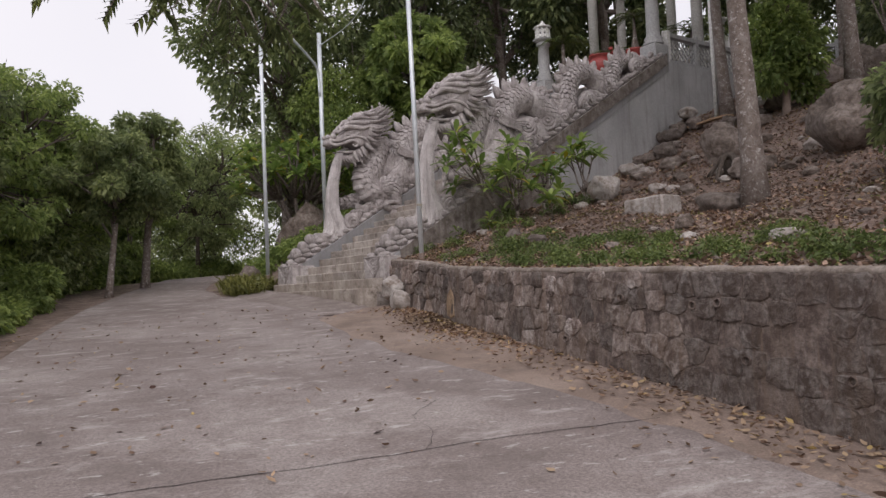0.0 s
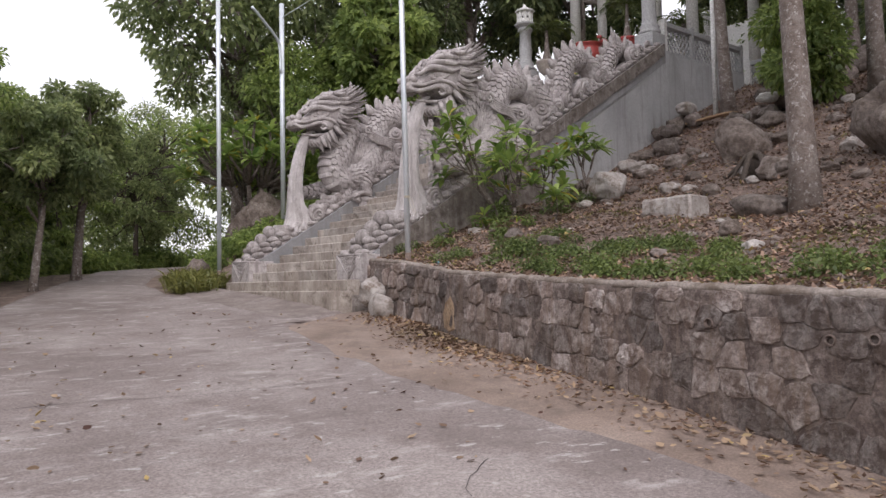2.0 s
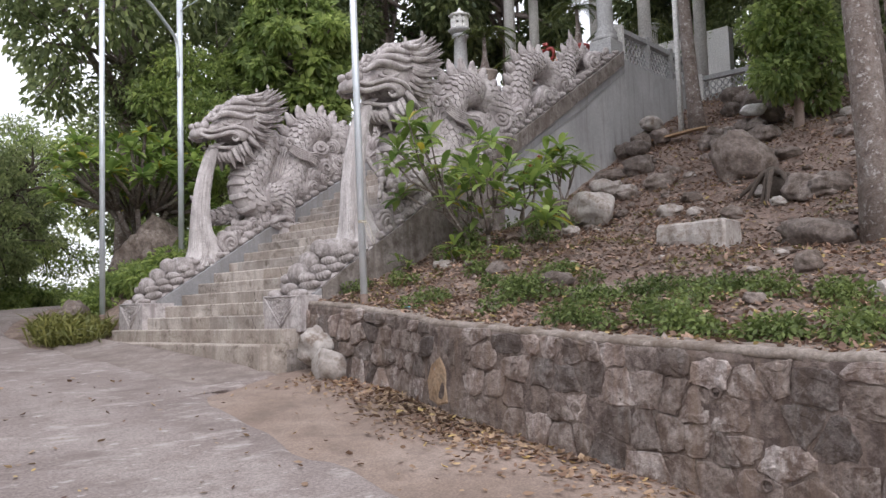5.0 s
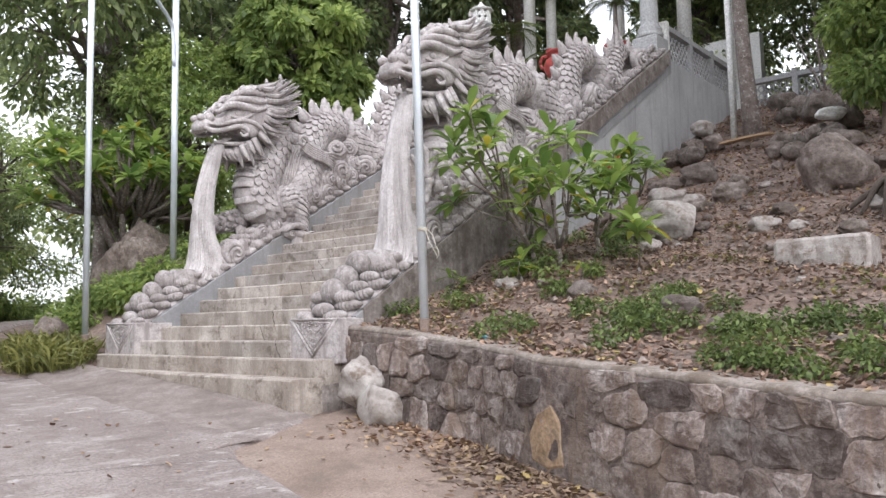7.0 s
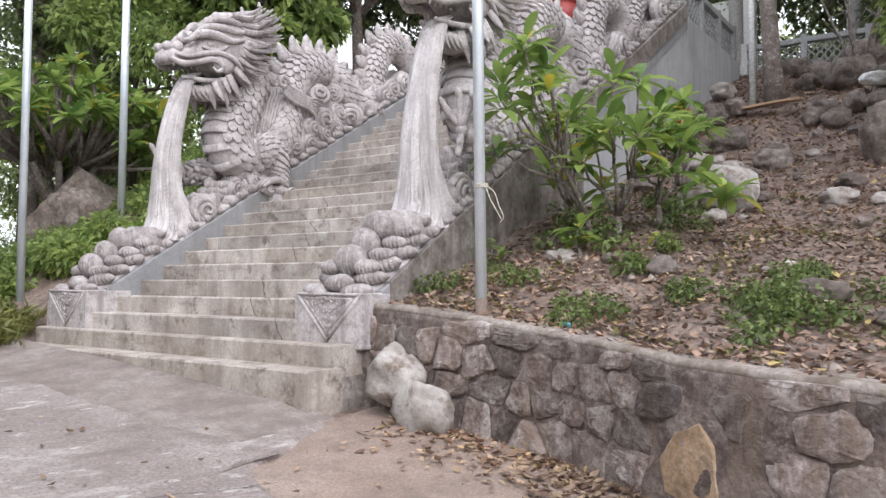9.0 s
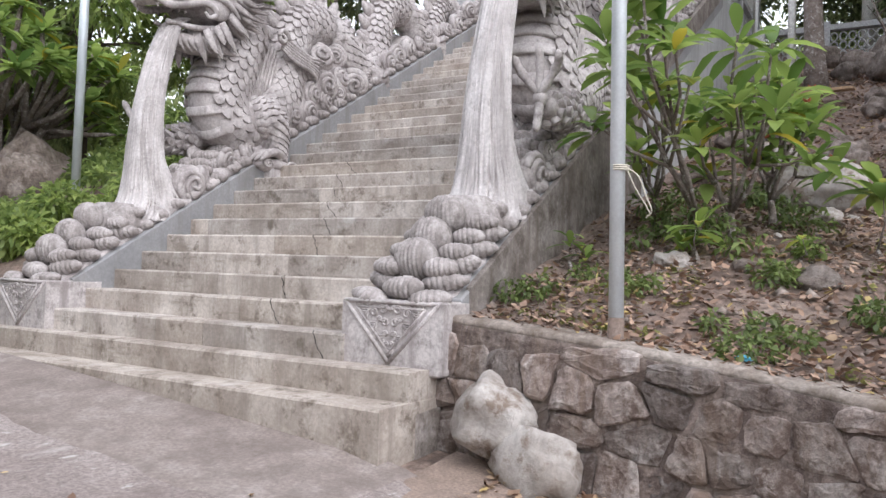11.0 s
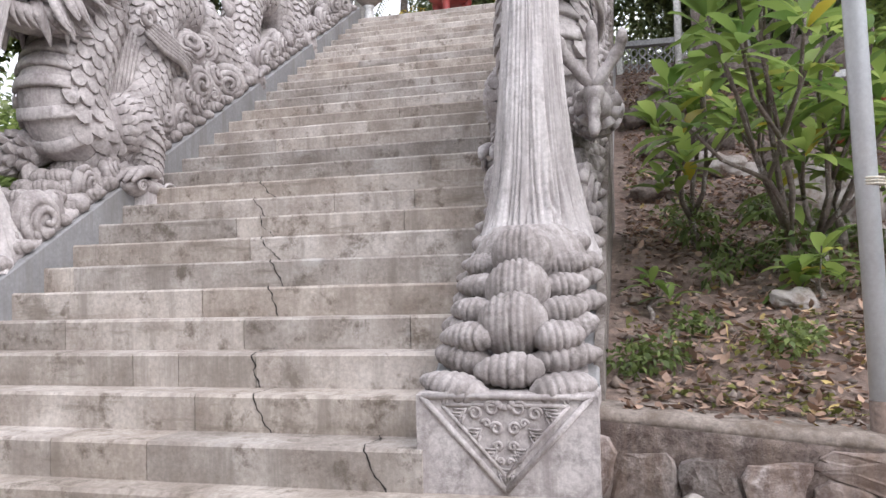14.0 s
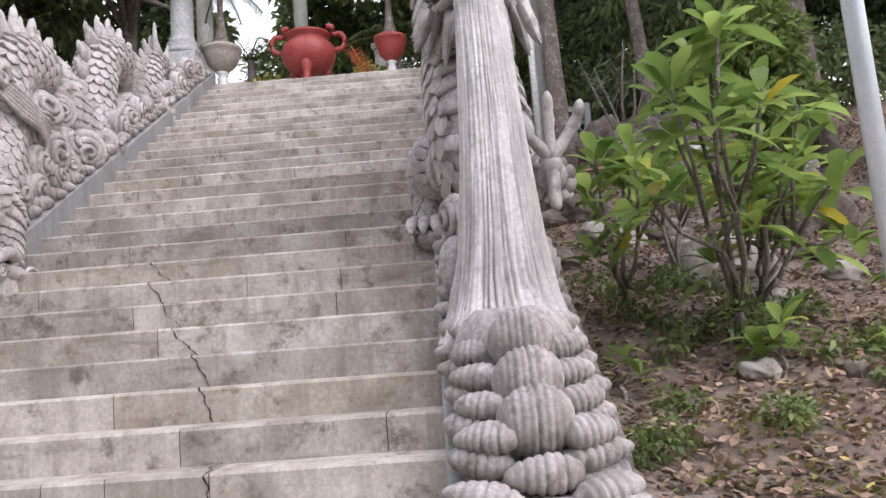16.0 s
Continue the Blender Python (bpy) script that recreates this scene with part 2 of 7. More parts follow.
# near-black for cracks, and for shade painted inside holes and the lantern
M_DARK = surface("dark_crack_and_hole_shade", [(0.015, 0.014, 0.013), (0.02, 0.018, 0.016)], 20, 3, None, (0.5, 0.6), 0.9, 0)
M_BLUE = surface("blue_plastic_scrap", [(0.1, 0.42, 0.6), (0.14, 0.5, 0.68)], 20, 8, None, (0.5, 0.6), 0.4, 0)
M_TWINE = surface("pale_twine", [(0.5, 0.46, 0.38), (0.6, 0.56, 0.48)], 90, 8, None, (0.5, 0.6), 0.9, 0)


# ---- mesh building ----
class Shape:
    """Collects vertices and faces for one mesh."""

    def __init__(self):
        self.v, self.f, self.n = [], [], 0

    def add(self, verts, faces):
        verts = np.asarray(verts, float).reshape(-1, 3)
        self.v.append(verts)
        self.f.extend([tuple(i + self.n for i in f) for f in faces])
        self.n += len(verts)
        return self

    def rings(self, rings, caps=True, closed=True):
        """Skin over rings of equal length."""
        rings = [np.asarray(r, float) for r in rings]
        k = len(rings[0])
        faces = []
        for i in range(len(rings) - 1):
            for j in range(k if closed else k - 1):
                a, b = i * k + j, i * k + (j + 1) % k
                faces.append((a, b, b + k, a + k))
        if caps:
            faces.append(tuple(range(k - 1, -1, -1)))
            faces.append(tuple((len(rings) - 1) * k + j for j in range(k)))
        return self.add(np.concatenate(rings), faces)

    def tube(self, path, radii, seg=10, flat=1.0, up=(0, 0, 1), caps=True):
        """A tube along a path; flat squeezes it along the second cross axis."""
        path = [Vector(p) for p in path]
        if isinstance(radii, (int, float)):
            radii = [radii] * len(path)
        rings = []
        for i, p in enumerate(path):
            d = (path[min(i + 1, len(path) - 1)] - path[max(i - 1, 0)]).normalized()
            s = d.cross(Vector(up))
            s = s.normalized() if s.length > 1e-4 else Vector((1, 0, 0))
            n = s.cross(d).normalized()
            r = radii[i]
            rings.append([p + s * (r * math.cos(2 * math.pi * j / seg)) + n * (r * flat * math.sin(2 * math.pi * j / seg)) for j in range(seg)])
        return self.rings(rings, caps)

    def lathe(self, profile, centre=(0, 0, 0), seg=20):
        return self.rings([[(centre[0] + r * math.cos(2 * math.pi * j / seg), centre[1] + r * math.sin(2 * math.pi * j / seg), centre[2] + z)
                            for j in range(seg)] for r, z in profile])

    def blob(self, centre, axes, seg=10, rows=7, turn=None, ridge=0.0, ridges=0, rough=0.0, seed=0.0, ridge_axis=0):
        """An ellipsoid, ridged or roughened."""
        c = Vector(centre)
        rings = []
        for i in range(rows + 1):
            a = math.pi * (i / rows) * 0.98 + 0.01 * math.pi
            ring = []
            for j in range(seg):
                b = 2 * math.pi * j / seg
                p = Vector((math.sin(a) * math.cos(b), math.sin(a) * math.sin(b), math.cos(a)))
                k = 1.0
                if ridges:
                    k += ridge * math.cos(ridges * math.atan2(p[(ridge_axis + 1) % 3], p[ridge_axis] + 1e-6))
                if rough:
                    k += rough * noise.noise(p * 1.7 + Vector((seed, seed * 1.3, 0)))
                    k += rough * 0.4 * noise.noise(p * 3.6 + Vector((seed, 7, seed)))
                    k -= rough * 0.45 * abs(noise.noise(p * 2.2 + Vector((seed * 2, 3, seed))))
                    k += rough * 0.12 * noise.noise(p * 9.0 + Vector((seed, 1, 2)))
                p = Vector((p.x * axes[0], p.y * axes[1], p.z * axes[2])) * k
                if turn is not None:
                    p = turn @ p
                ring.append(c + p)
            rings.append(ring)
        return self.rings(rings)

    def box(self, lo, hi, bevel=0.0, jitter=0.0):
        (x0, y0, z0), (x1, y1, z1) = lo, hi
        b = bevel
        if not b:
            v = [(x, y, z) for z in (z0, z1) for y in (y0, y1) for x in (x0, x1)]
            return self.add(v, [(0, 2, 3, 1), (4, 5, 7, 6), (0, 1, 5, 4), (2, 6, 7, 3), (0, 4, 6, 2), (1, 3, 7, 5)])
        rings = []
        for z, i in ((z0, b), (z0 + b, 0), (z1 - b, 0), (z1, b)):
            rings.append([(x0 + i, y0 + i + b * 0, z), (x1 - i, y0 + i, z), (x1 - i, y1 - i, z), (x0 + i, y1 - i, z)])
        if jitter:
            rings = [[tuple(c + random.uniform(-jitter, jitter) for c in p) for p in r] for r in rings]
        return self.rings(rings)

    def spike(self, base, tip, width, thick, bend=(0, 0, 0), normal=(0, 1, 0), n=4, blunt=0.7):
        """A flat tapering flame-shaped point."""
        a, b, w = Vector(base), Vector(tip), Vector(bend)
        d = (b - a).normalized()
        nn = Vector(normal)
        s = d.cross(nn).normalized()
        nn = s.cross(d).normalized()
        rings = []
        for i in range(n + 1):
            t = i / n
            p = a.lerp(b, t) + w * (4 * t * (1 - t))
            k = (1 - t) ** blunt * (0.75 + 0.6 * math.sin(math.pi * min(1, t * 1.6)) * 0.5) + 0.03
            rings.append([p + s * (width * k), p + nn * (thick * k), p - s * (width * k), p - nn * (thick * k)])
        return self.rings(rings)

    def mesh(self, name, material, smooth=True):
        me = bpy.data.meshes.new(name)
        me.from_pydata(np.concatenate(self.v).tolist() if self.v else [], [], self.f)
        me.update()
        if material:
            me.materials.append(material)
        if smooth:
            me.polygons.foreach_set("use_smooth", [True] * len(me.polygons))
        return me


def quick_mesh(name, verts, faces, material, smooth=False):
    me = bpy.data.meshes.new(name)
    verts, faces = np.asarray(verts, np.float32), np.asarray(faces, np.int32)
    k = faces.shape[1]
    me.vertices.add(len(verts))
    me.vertices.foreach_set("co", verts.ravel())
    me.loops.add(faces.size)
    me.loops.foreach_set("vertex_index", faces.ravel())
    me.polygons.add(len(faces))
    me.polygons.foreach_set("loop_start", np.arange(0, faces.size, k, dtype=np.int32))
    me.update(calc_edges=True)
    me.materials.append(material)
    if smooth:
        me.polygons.foreach_set("use_smooth", [True] * len(faces))
    return me


def thing(name, label, category, group="", kind="", at=(0, 0, 0)):
    ob = new(name)
    ob.empty_display_size = 0.1
    ob.location = at
    return tagged(ob, label, category, group, kind)


def base_of(parent):
    p = Vector((0, 0, 0))
    while parent is not None:
        p += parent.location
        parent = parent.parent
    return p


def part(name, shape, material, parent, label="", smooth=True, local=False):
    """One mesh as a part of parent; shapes are given in world places unless local."""
    me = shape.mesh(name, material, smooth) if isinstance(shape, Shape) else shape
    ob = new(name, me)
    if parent is not None:
        if not local:
            o = base_of(parent)
            me.transform(Matrix.Translation(-o))
        ob.parent = parent
    if label:
        tagged(ob, label)
    return ob


def setting(name, shape, material, label, category, kind="structure", smooth=False):
    me = shape.mesh(name, material, smooth) if isinstance(shape, Shape) else shape
    return tagged(new(name, me), label, category, "", kind)


def spline(points, per=8):
    """Catmull-Rom through points of any dimension."""
    p = np.asarray(points, float)
    p = np.vstack([2 * p[0] - p[1], p, 2 * p[-1] - p[-2]])
    out = []
    for i in range(1, len(p) - 2):
        for j in range(per):
            t = j / per
            out.append(0.5 * (2 * p[i] + (p[i + 1] - p[i - 1]) * t + (2 * p[i - 1] - 5 * p[i] + 4 * p[i + 1] - p[i + 2]) * t * t
                              + (3 * p[i] - p[i - 1] - 3 * p[i + 1] + p[i + 2]) * t ** 3))
    out.append(p[-2])
    return np.array(out)


def leaf_quads(P, D, length, width, rng, fold=0.15, droop=0.15):
    """Arrays for leaves at P pointing along D."""
    n = len(P)
    D = D / (np.linalg.norm(D, axis=1, keepdims=True) + 1e-9)
    R = rng.normal(size=(n, 3)) * 0.55 + np.array([0, 0, 1.0])
    S = np.cross(D, R)
    S /= np.linalg.norm(S, axis=1, keepdims=True) + 1e-9
    N = np.cross(S, D)
    L = (np.asarray(length) * rng.uniform(0.7, 1.25, n))[:, None]
    W = L * width
    V = np.empty((n, 4, 3))
    V[:, 0] = P
    V[:, 1] = P + D * L * 0.55 + S * W + N * L * fold * 0.5
    V[:, 2] = P + D * L - N * L * droop - np.array([0, 0, 1.0]) * L * droop
    V[:, 3] = P + D * L * 0.55 - S * W + N * L * fold * 0.5
    return V.reshape(-1, 3), np.arange(4 * n).reshape(-1, 4)


def curled_leaves(P, D, length, width, rng):
    """Fallen leaves: pointed ovals of four faces, cupped and curled."""
    n = len(P)
    D = D / (np.linalg.norm(D, axis=1, keepdims=True) + 1e-9)
    up = np.array([0, 0, 1.0]) + rng.normal(size=(n, 3)) * 0.35
    S = np.cross(D, up)
    S /= np.linalg.norm(S, axis=1, keepdims=True) + 1e-9
    N = np.cross(S, D)
    L = (np.asarray(length) * rng.uniform(0.55, 1.35, n))[:, None]
    W = L * (width * rng.uniform(0.7, 1.25, n))[:, None]
    c = (rng.uniform(-0.1, 0.35, n))[:, None] * L
    V = np.empty((n, 8, 3))
    for i, (t, w, h) in enumerate(((0, 0, 0), (0.28, 1, 0.5), (0.62, 0.85, 0.7), (1.0, 0, 1.3), (0.62, -0.85, 0.7), (0.28, -1, 0.5), (0.3, 0, 0.0), (0.65, 0, 0.15))):
        V[:, i] = P + D * L * t + S * W * w + N * c * h
    F = np.array([(0, 1, 6, 5), (1, 2, 7, 6), (6, 7, 4, 5), (2, 3, 4, 7)])
    return V.reshape(-1, 3), (np.arange(n)[:, None, None] * 8 + F[None]).reshape(-1, 4)


def crown_points(clumps, n, rng, shell=0.45):
    """Leaf places and ways over clumps (x, y, z, radius)."""
    C = np.asarray(clumps, float)
    w = C[:, 3] ** 2
    pick = rng.choice(len(C), n, p=w / w.sum())
    U = rng.normal(size=(n, 3))
    U /= np.linalg.norm(U, axis=1, keepdims=True)
    r = rng.uniform(0, 1, n) ** shell
    P = C[pick, :3] + U * (r * C[pick, 3])[:, None] * np.array([1, 1, 0.75])
    D = U + rng.normal(size=(n, 3)) * 0.6 + np.array([0, 0, -0.25])
    return P, D


# ---- lie of the land ----
WALL_Y = [-6, 3.9, 7.1, 9.3, 10.2, 11.0, 12.05]
WALL_X = [2.9, 5.46, 6.28, 6.87, 7.28, 7.4, 7.6]
TOP_Y = [-6, 4.3, 7.1, 9.4, 10.4, 11.0, 12.05]
TOP_Z = [1.25, 1.70, 1.80, 1.93, 2.03, 2.10, 2.17]
FRANGI = (10.4, 21.6)
STEPS, RISE, TREAD = 31, 0.172, 0.288
Y_IN, Y_OUT = (12.72, 15.78), (12.0, 16.5)
KERB = 0.15
STAIR_SKEW = 0.034
TOP_LEVEL = 1.676 + RISE * (STEPS - 1)
WALL_END = 15.75


def wall_x(y):
    return float(np.interp(y, WALL_Y, WALL_X))


def wall_z(y):
    return float(np.interp(y, TOP_Y, TOP_Z))


def nose_x(k):
    return 7.537 + TREAD * (k - 3)


def nose_z(k):
    return 1.676 + RISE * (k - 1)


def nose_line(x):
    return 2.02 + RISE / TREAD * (x - 7.537)


def road_z(x, y):
    yy = min(y, 23.0)
    return 0.03 + 0.055 * x + 0.078 * yy + 0.012 * noise.noise(Vector((x * 0.6, y * 0.6, 0)))


def hill_z(x, y):
    d = max(0.0, x - wall_x(y))
    near = min(1.0, max(0.0, (y - 7.5) / 3.0))
    dist = [0, 0.5, 2.3, 3.7, 6, 7.5, 9, 13, 30, 80]
    low = float(np.interp(d, dist, [0, 0.05, 0.48, 0.8, 1.78, 2.62, 3.35, 5.0, 9.5, 14]))
    high = float(np.interp(d, dist, [0, 0.1, 0.78, 1.08, 1.88, 2.65, 3.4, 5.0, 9.5, 14]))
    z = wall_z(y) - 0.05 + low * (1 - near) + high * near
    w = min(1.0, d)
    return z + w * (0.11 * noise.noise(Vector((x * 0.9, y * 0.9, 3))) + 0.05 * noise.noise(Vector((x * 2.7, y * 2.7, 5))))


def left_bank_z(x, y):
    edge = float(np.interp(y, [16.3, 17.5, 19, 22, 25, 27.6, 29, 60, 130], [6.6, 6.6, 7.2, 9.6, 12.6, 17.5, 24.5, 70, 140]))
    rise = max(0.0, x - max(7.6, edge + 0.3)) * (0.55 if y < 19 else 0.45)
    return road_z(x, y) - 0.05 + min(rise, 4.2) + min(1.0, rise * 3) * 0.06 * noise.noise(Vector((x * 1.3, y * 1.3, 2)))


def ground_z(x, y):
    if y < 12.18 and x > wall_x(y) + 0.12:
        return hill_z(x, y)
    if y > 16.28 and x > 6.4:
        return left_bank_z(x, y)
    if x > 7.6 and y >= 12.18:
        return min(nose_line(x) - 0.4, TOP_LEVEL - 0.3)
    return road_z(x, y) - 0.035


# ---- ground, road ----
def grid_line(stops):
    out = []
    for a, b, s in stops:
        out += list(np.arange(a, b, s))
    return np.array(out + [stops[-1][1]])


def build_ground():
    gx = grid_line([(-90, -10, 8), (-10, -2, 0.8), (-2, 20, 0.16), (20, 34, 0.8), (34, 110, 8)])
    gy = grid_line([(-90, -10, 8), (-10, -1, 0.7), (-1, 26, 0.18), (26, 40, 1), (40, 130, 9)])
    V = [(x, y, ground_z(x, y)) for y in gy for x in gx]
    nx = len(gx)
    i = np.arange((len(gy) - 1) * (nx - 1))
    a = (i // (nx - 1)) * nx + i % (nx - 1)
    F = np.stack([a, a + 1, a + nx + 1, a + nx], 1)
    setting("ground", quick_mesh("ground", V, F, M_EARTH, True), None, "reddish brown earth strewn with dry leaves", "ground")


ROAD_L = [(-5, -8), (-2.5, 0), (-0.6, 6), (1.4, 11.8), (2.9, 15.6), (4.6, 19), (6.3, 22), (8.4, 25), (12.5, 28), (20, 31)]
ROAD_R = [(1.9, -8), (4.0, 0), (4.95, 4.5), (5.08, 6.5), (5.33, 9.07), (5.66, 10.3), (5.95, 11.45), (6.6, 11.72), (7.15, 11.95), (7.15, 13.5), (7.15, 15.7), (6.25, 16.15), (6.4, 17.5), (6.7, 19.0), (8.3, 22), (11.2, 25), (16, 27.6), (23, 29)]


def build_road():
    L, R = spline(ROAD_L, 22), spline(ROAD_R, 14)
    n, across = 260, 26

    def resample(p):
        s = np.concatenate([[0], np.cumsum(np.linalg.norm(np.diff(p, axis=0), axis=1))])
        t = np.linspace(0, s[-1], n)
        return np.stack([np.interp(t, s, p[:, i]) for i in range(2)], 1)

    L, R = resample(L), resample(R)
    V, F = [], []
    for i in range(n):
        wob = 0.15 * noise.noise(Vector((i * 0.33, 0, 1))) + 0.08 * noise.noise(Vector((i * 1.1, 0, 5)))
        for j in range(across + 1):
            t = j / across
            x, y = L[i] * (1 - t) + (R[i] + wob) * t
            z = road_z(x, y)
            if j in (0, across):
                z -= 0.08
            V.append((x, y, z))
    k = across + 1
    for i in range(n - 1):
        for j in range(across):
            F.append((i * k + j, i * k + j + 1, (i + 1) * k + j + 1, (i + 1) * k + j))
    setting("road", quick_mesh("road", V, F, M_ROAD, True), None, "worn pale concrete road with hairline cracks", "road")
    # stained ramp in front of the bottom step
    V, F = [], []
    ys = np.linspace(11.78, 16.5, 60)
    for y in ys:
        x0 = 6.05 + 0.12 * noise.noise(Vector((y * 1.3, 0, 4))) + 0.05 * noise.noise(Vector((y * 5, 2, 4))) + 0.35 * max(0.0, (y - 15.2) / 1.35)
        for j in range(9):
            t = j / 8
            x = x0 + (7.02 - x0) * t
            V.append((x, y, road_z(x, y) + (-0.03 if j == 0 else (0.006 + 0.06 * t * t) * max(0.0, min(1.0, (y - 11.85) / 0.5)) - 0.03 * max(0.0, 1 - (y - 11.78) / 0.12))))
    for i in range(len(ys) - 1):
        for j in range(8):
            F.append((i * 9 + j, i * 9 + j + 1, (i + 1) * 9 + j + 1, (i + 1) * 9 + j))
    setting("pavement_apron", quick_mesh("pavement_apron", V, F, M_APRON, True), None, "dark stained cement ramp before the steps", "pavement")
    # transverse joint and hairline cracks
    for name, pts, w in (("road_joint", [(-1.2, 5.75), (0.3, 5.25), (1.62, 4.84), (2.6, 4.52), (3.59, 4.25), (4.7, 3.85)], 0.007), ("road_crack", [(3.0, 4.4), (3.3, 4.75), (3.45, 5.2), (3.9, 5.5)], 0.004),
                         ("road_crack", [(1.2, 9.1), (2.3, 8.8), (3.4, 8.3), (4.6, 8.1)], 0.005), ("road_crack", [(2.4, 12.7), (3.6, 12.4), (4.9, 11.7), (5.8, 11.2)], 0.005)):
        sh = Shape()
        rows = []
        for x, y in spline(pts, 10):
            x += 0.02 * noise.noise(Vector((x * 6, y * 6, 1)))
            y += 0.025 * noise.noise(Vector((x * 7, y * 7, 3)))
            k = w * (0.6 + 0.8 * abs(noise.noise(Vector((x * 3, y * 3, 9)))))
            rows.append([(x, y - k, road_z(x, y) + 0.004), (x, y + k, road_z(x, y) + 0.004)])
        sh.rings(rows, caps=False, closed=False)
        setting(name, sh, M_DARK, "dark narrow crack in the concrete road", "crack")
    # sandy strip between road and retaining wall
    V, F = [], []
    ys = np.arange(-7.5, 12.01, 0.2)
    for y in ys:
        for j in range(9):
            t = j / 8
            x0, x1 = float(np.interp(y, [p[1] for p in ROAD_R[:9]], [p[0] for p in ROAD_R[:9]])) - 0.35, wall_x(y) + 0.25
            x = x0 + (x1 - x0) * t
            V.append((x, y, road_z(x, y) - (0.028 if j < 2 else 0.01) + 0.05 * max(0, t - 0.6) + 0.012 * noise.noise(Vector((x * 4, y * 4, 0)))))
    for i in range(len(ys) - 1):
        for j in range(8):
            F.append((i * 9 + j, i * 9 + j + 1, (i + 1) * 9 + j + 1, (i + 1) * 9 + j))
    setting("verge", quick_mesh("verge", V, F, M_SAND, True), None, "orange sandy dirt verge at the wall's foot", "ground")


# ---- retaining wall of rubble ----
def wall_point(y, z, out=0.0):
    """A place on the wall's front; the face leans back a little."""
    dx = (wall_x(y + 0.1) - wall_x(y - 0.1)) / 0.2
    n = Vector((-1, dx, 0)).normalized()
    return Vector((wall_x(y) - 0.05 * (wall_z(y) - z) * -1 - 0.07 * (wall_z(y) - z), y, z)) + n * out


def build_retaining_wall():
    wall = thing("wall_retaining", "rough rubble stone retaining wall with dark stains", "wall", "", "structure", (6.3, 7, 1))
    core = Shape()
    ys = np.arange(-6, 12.06, 0.05)
    rings = []
    for y in ys:
        x, zt, zb = wall_x(y), wall_z(y), road_z(wall_x(y), y) - 0.3
        r = []
        for z in np.linspace(zb, zt - 0.04, 26):
            o = (0.012 if y > 7.6 else 0.0) + (0.02 if y > 7.6 else 0.009) * noise.noise(Vector((y * 3.1, z * 3.9, 1))) + 0.009 * noise.noise(Vector((y * 9, z * 9, 4)))
            r.append(wall_point(y, z, o))
        r += [Vector((x + 0.42, y, zt - 0.04)), Vector((x + 0.42, y, zb))]
        rings.append(r)
    core.rings(rings)
    part("mortar_bed", core, M_MORTAR, wall)
    top = Shape()
    rings = []
    for y in ys:
        x, zt = wall_x(y), wall_z(y)
        a, b = 0.02 * noise.noise(Vector((y * 1.9, 0, 9))), 0.015 * noise.noise(Vector((y * 5, 3, 9)))
        rings.append([(x + 0.0 + a * 0.6, y, zt - 0.05), (x + 0.002 + a * 0.6, y, zt - 0.012 + b), (x + 0.03 + a, y, zt + 0.006 + b), (x + 0.3 + 2 * a, y, zt + 0.01 + b),
                      (x + 0.4 + 3 * a, y, zt - 0.05)])
    top.rings(rings)
    part("coping", top, M_COPING, wall, "flat pale cement coping")
    return wall


def clip_cell(poly, m, d):
    """The part of a polygon on the near side of the line through m square to d."""
    out = []
    for i in range(len(poly)):
        p, q = poly[i], poly[(i + 1) % len(poly)]
        a = (p[0] - m[0]) * d[0] + (p[1] - m[1]) * d[1]
        b = (q[0] - m[0]) * d[0] + (q[1] - m[1]) * d[1]
        if a <= 0:
            out.append(p)
        if a * b < 0:
            k = a / (a - b)
            out.append((p[0] + (q[0] - p[0]) * k, p[1] + (q[1] - p[1]) * k))
    return out


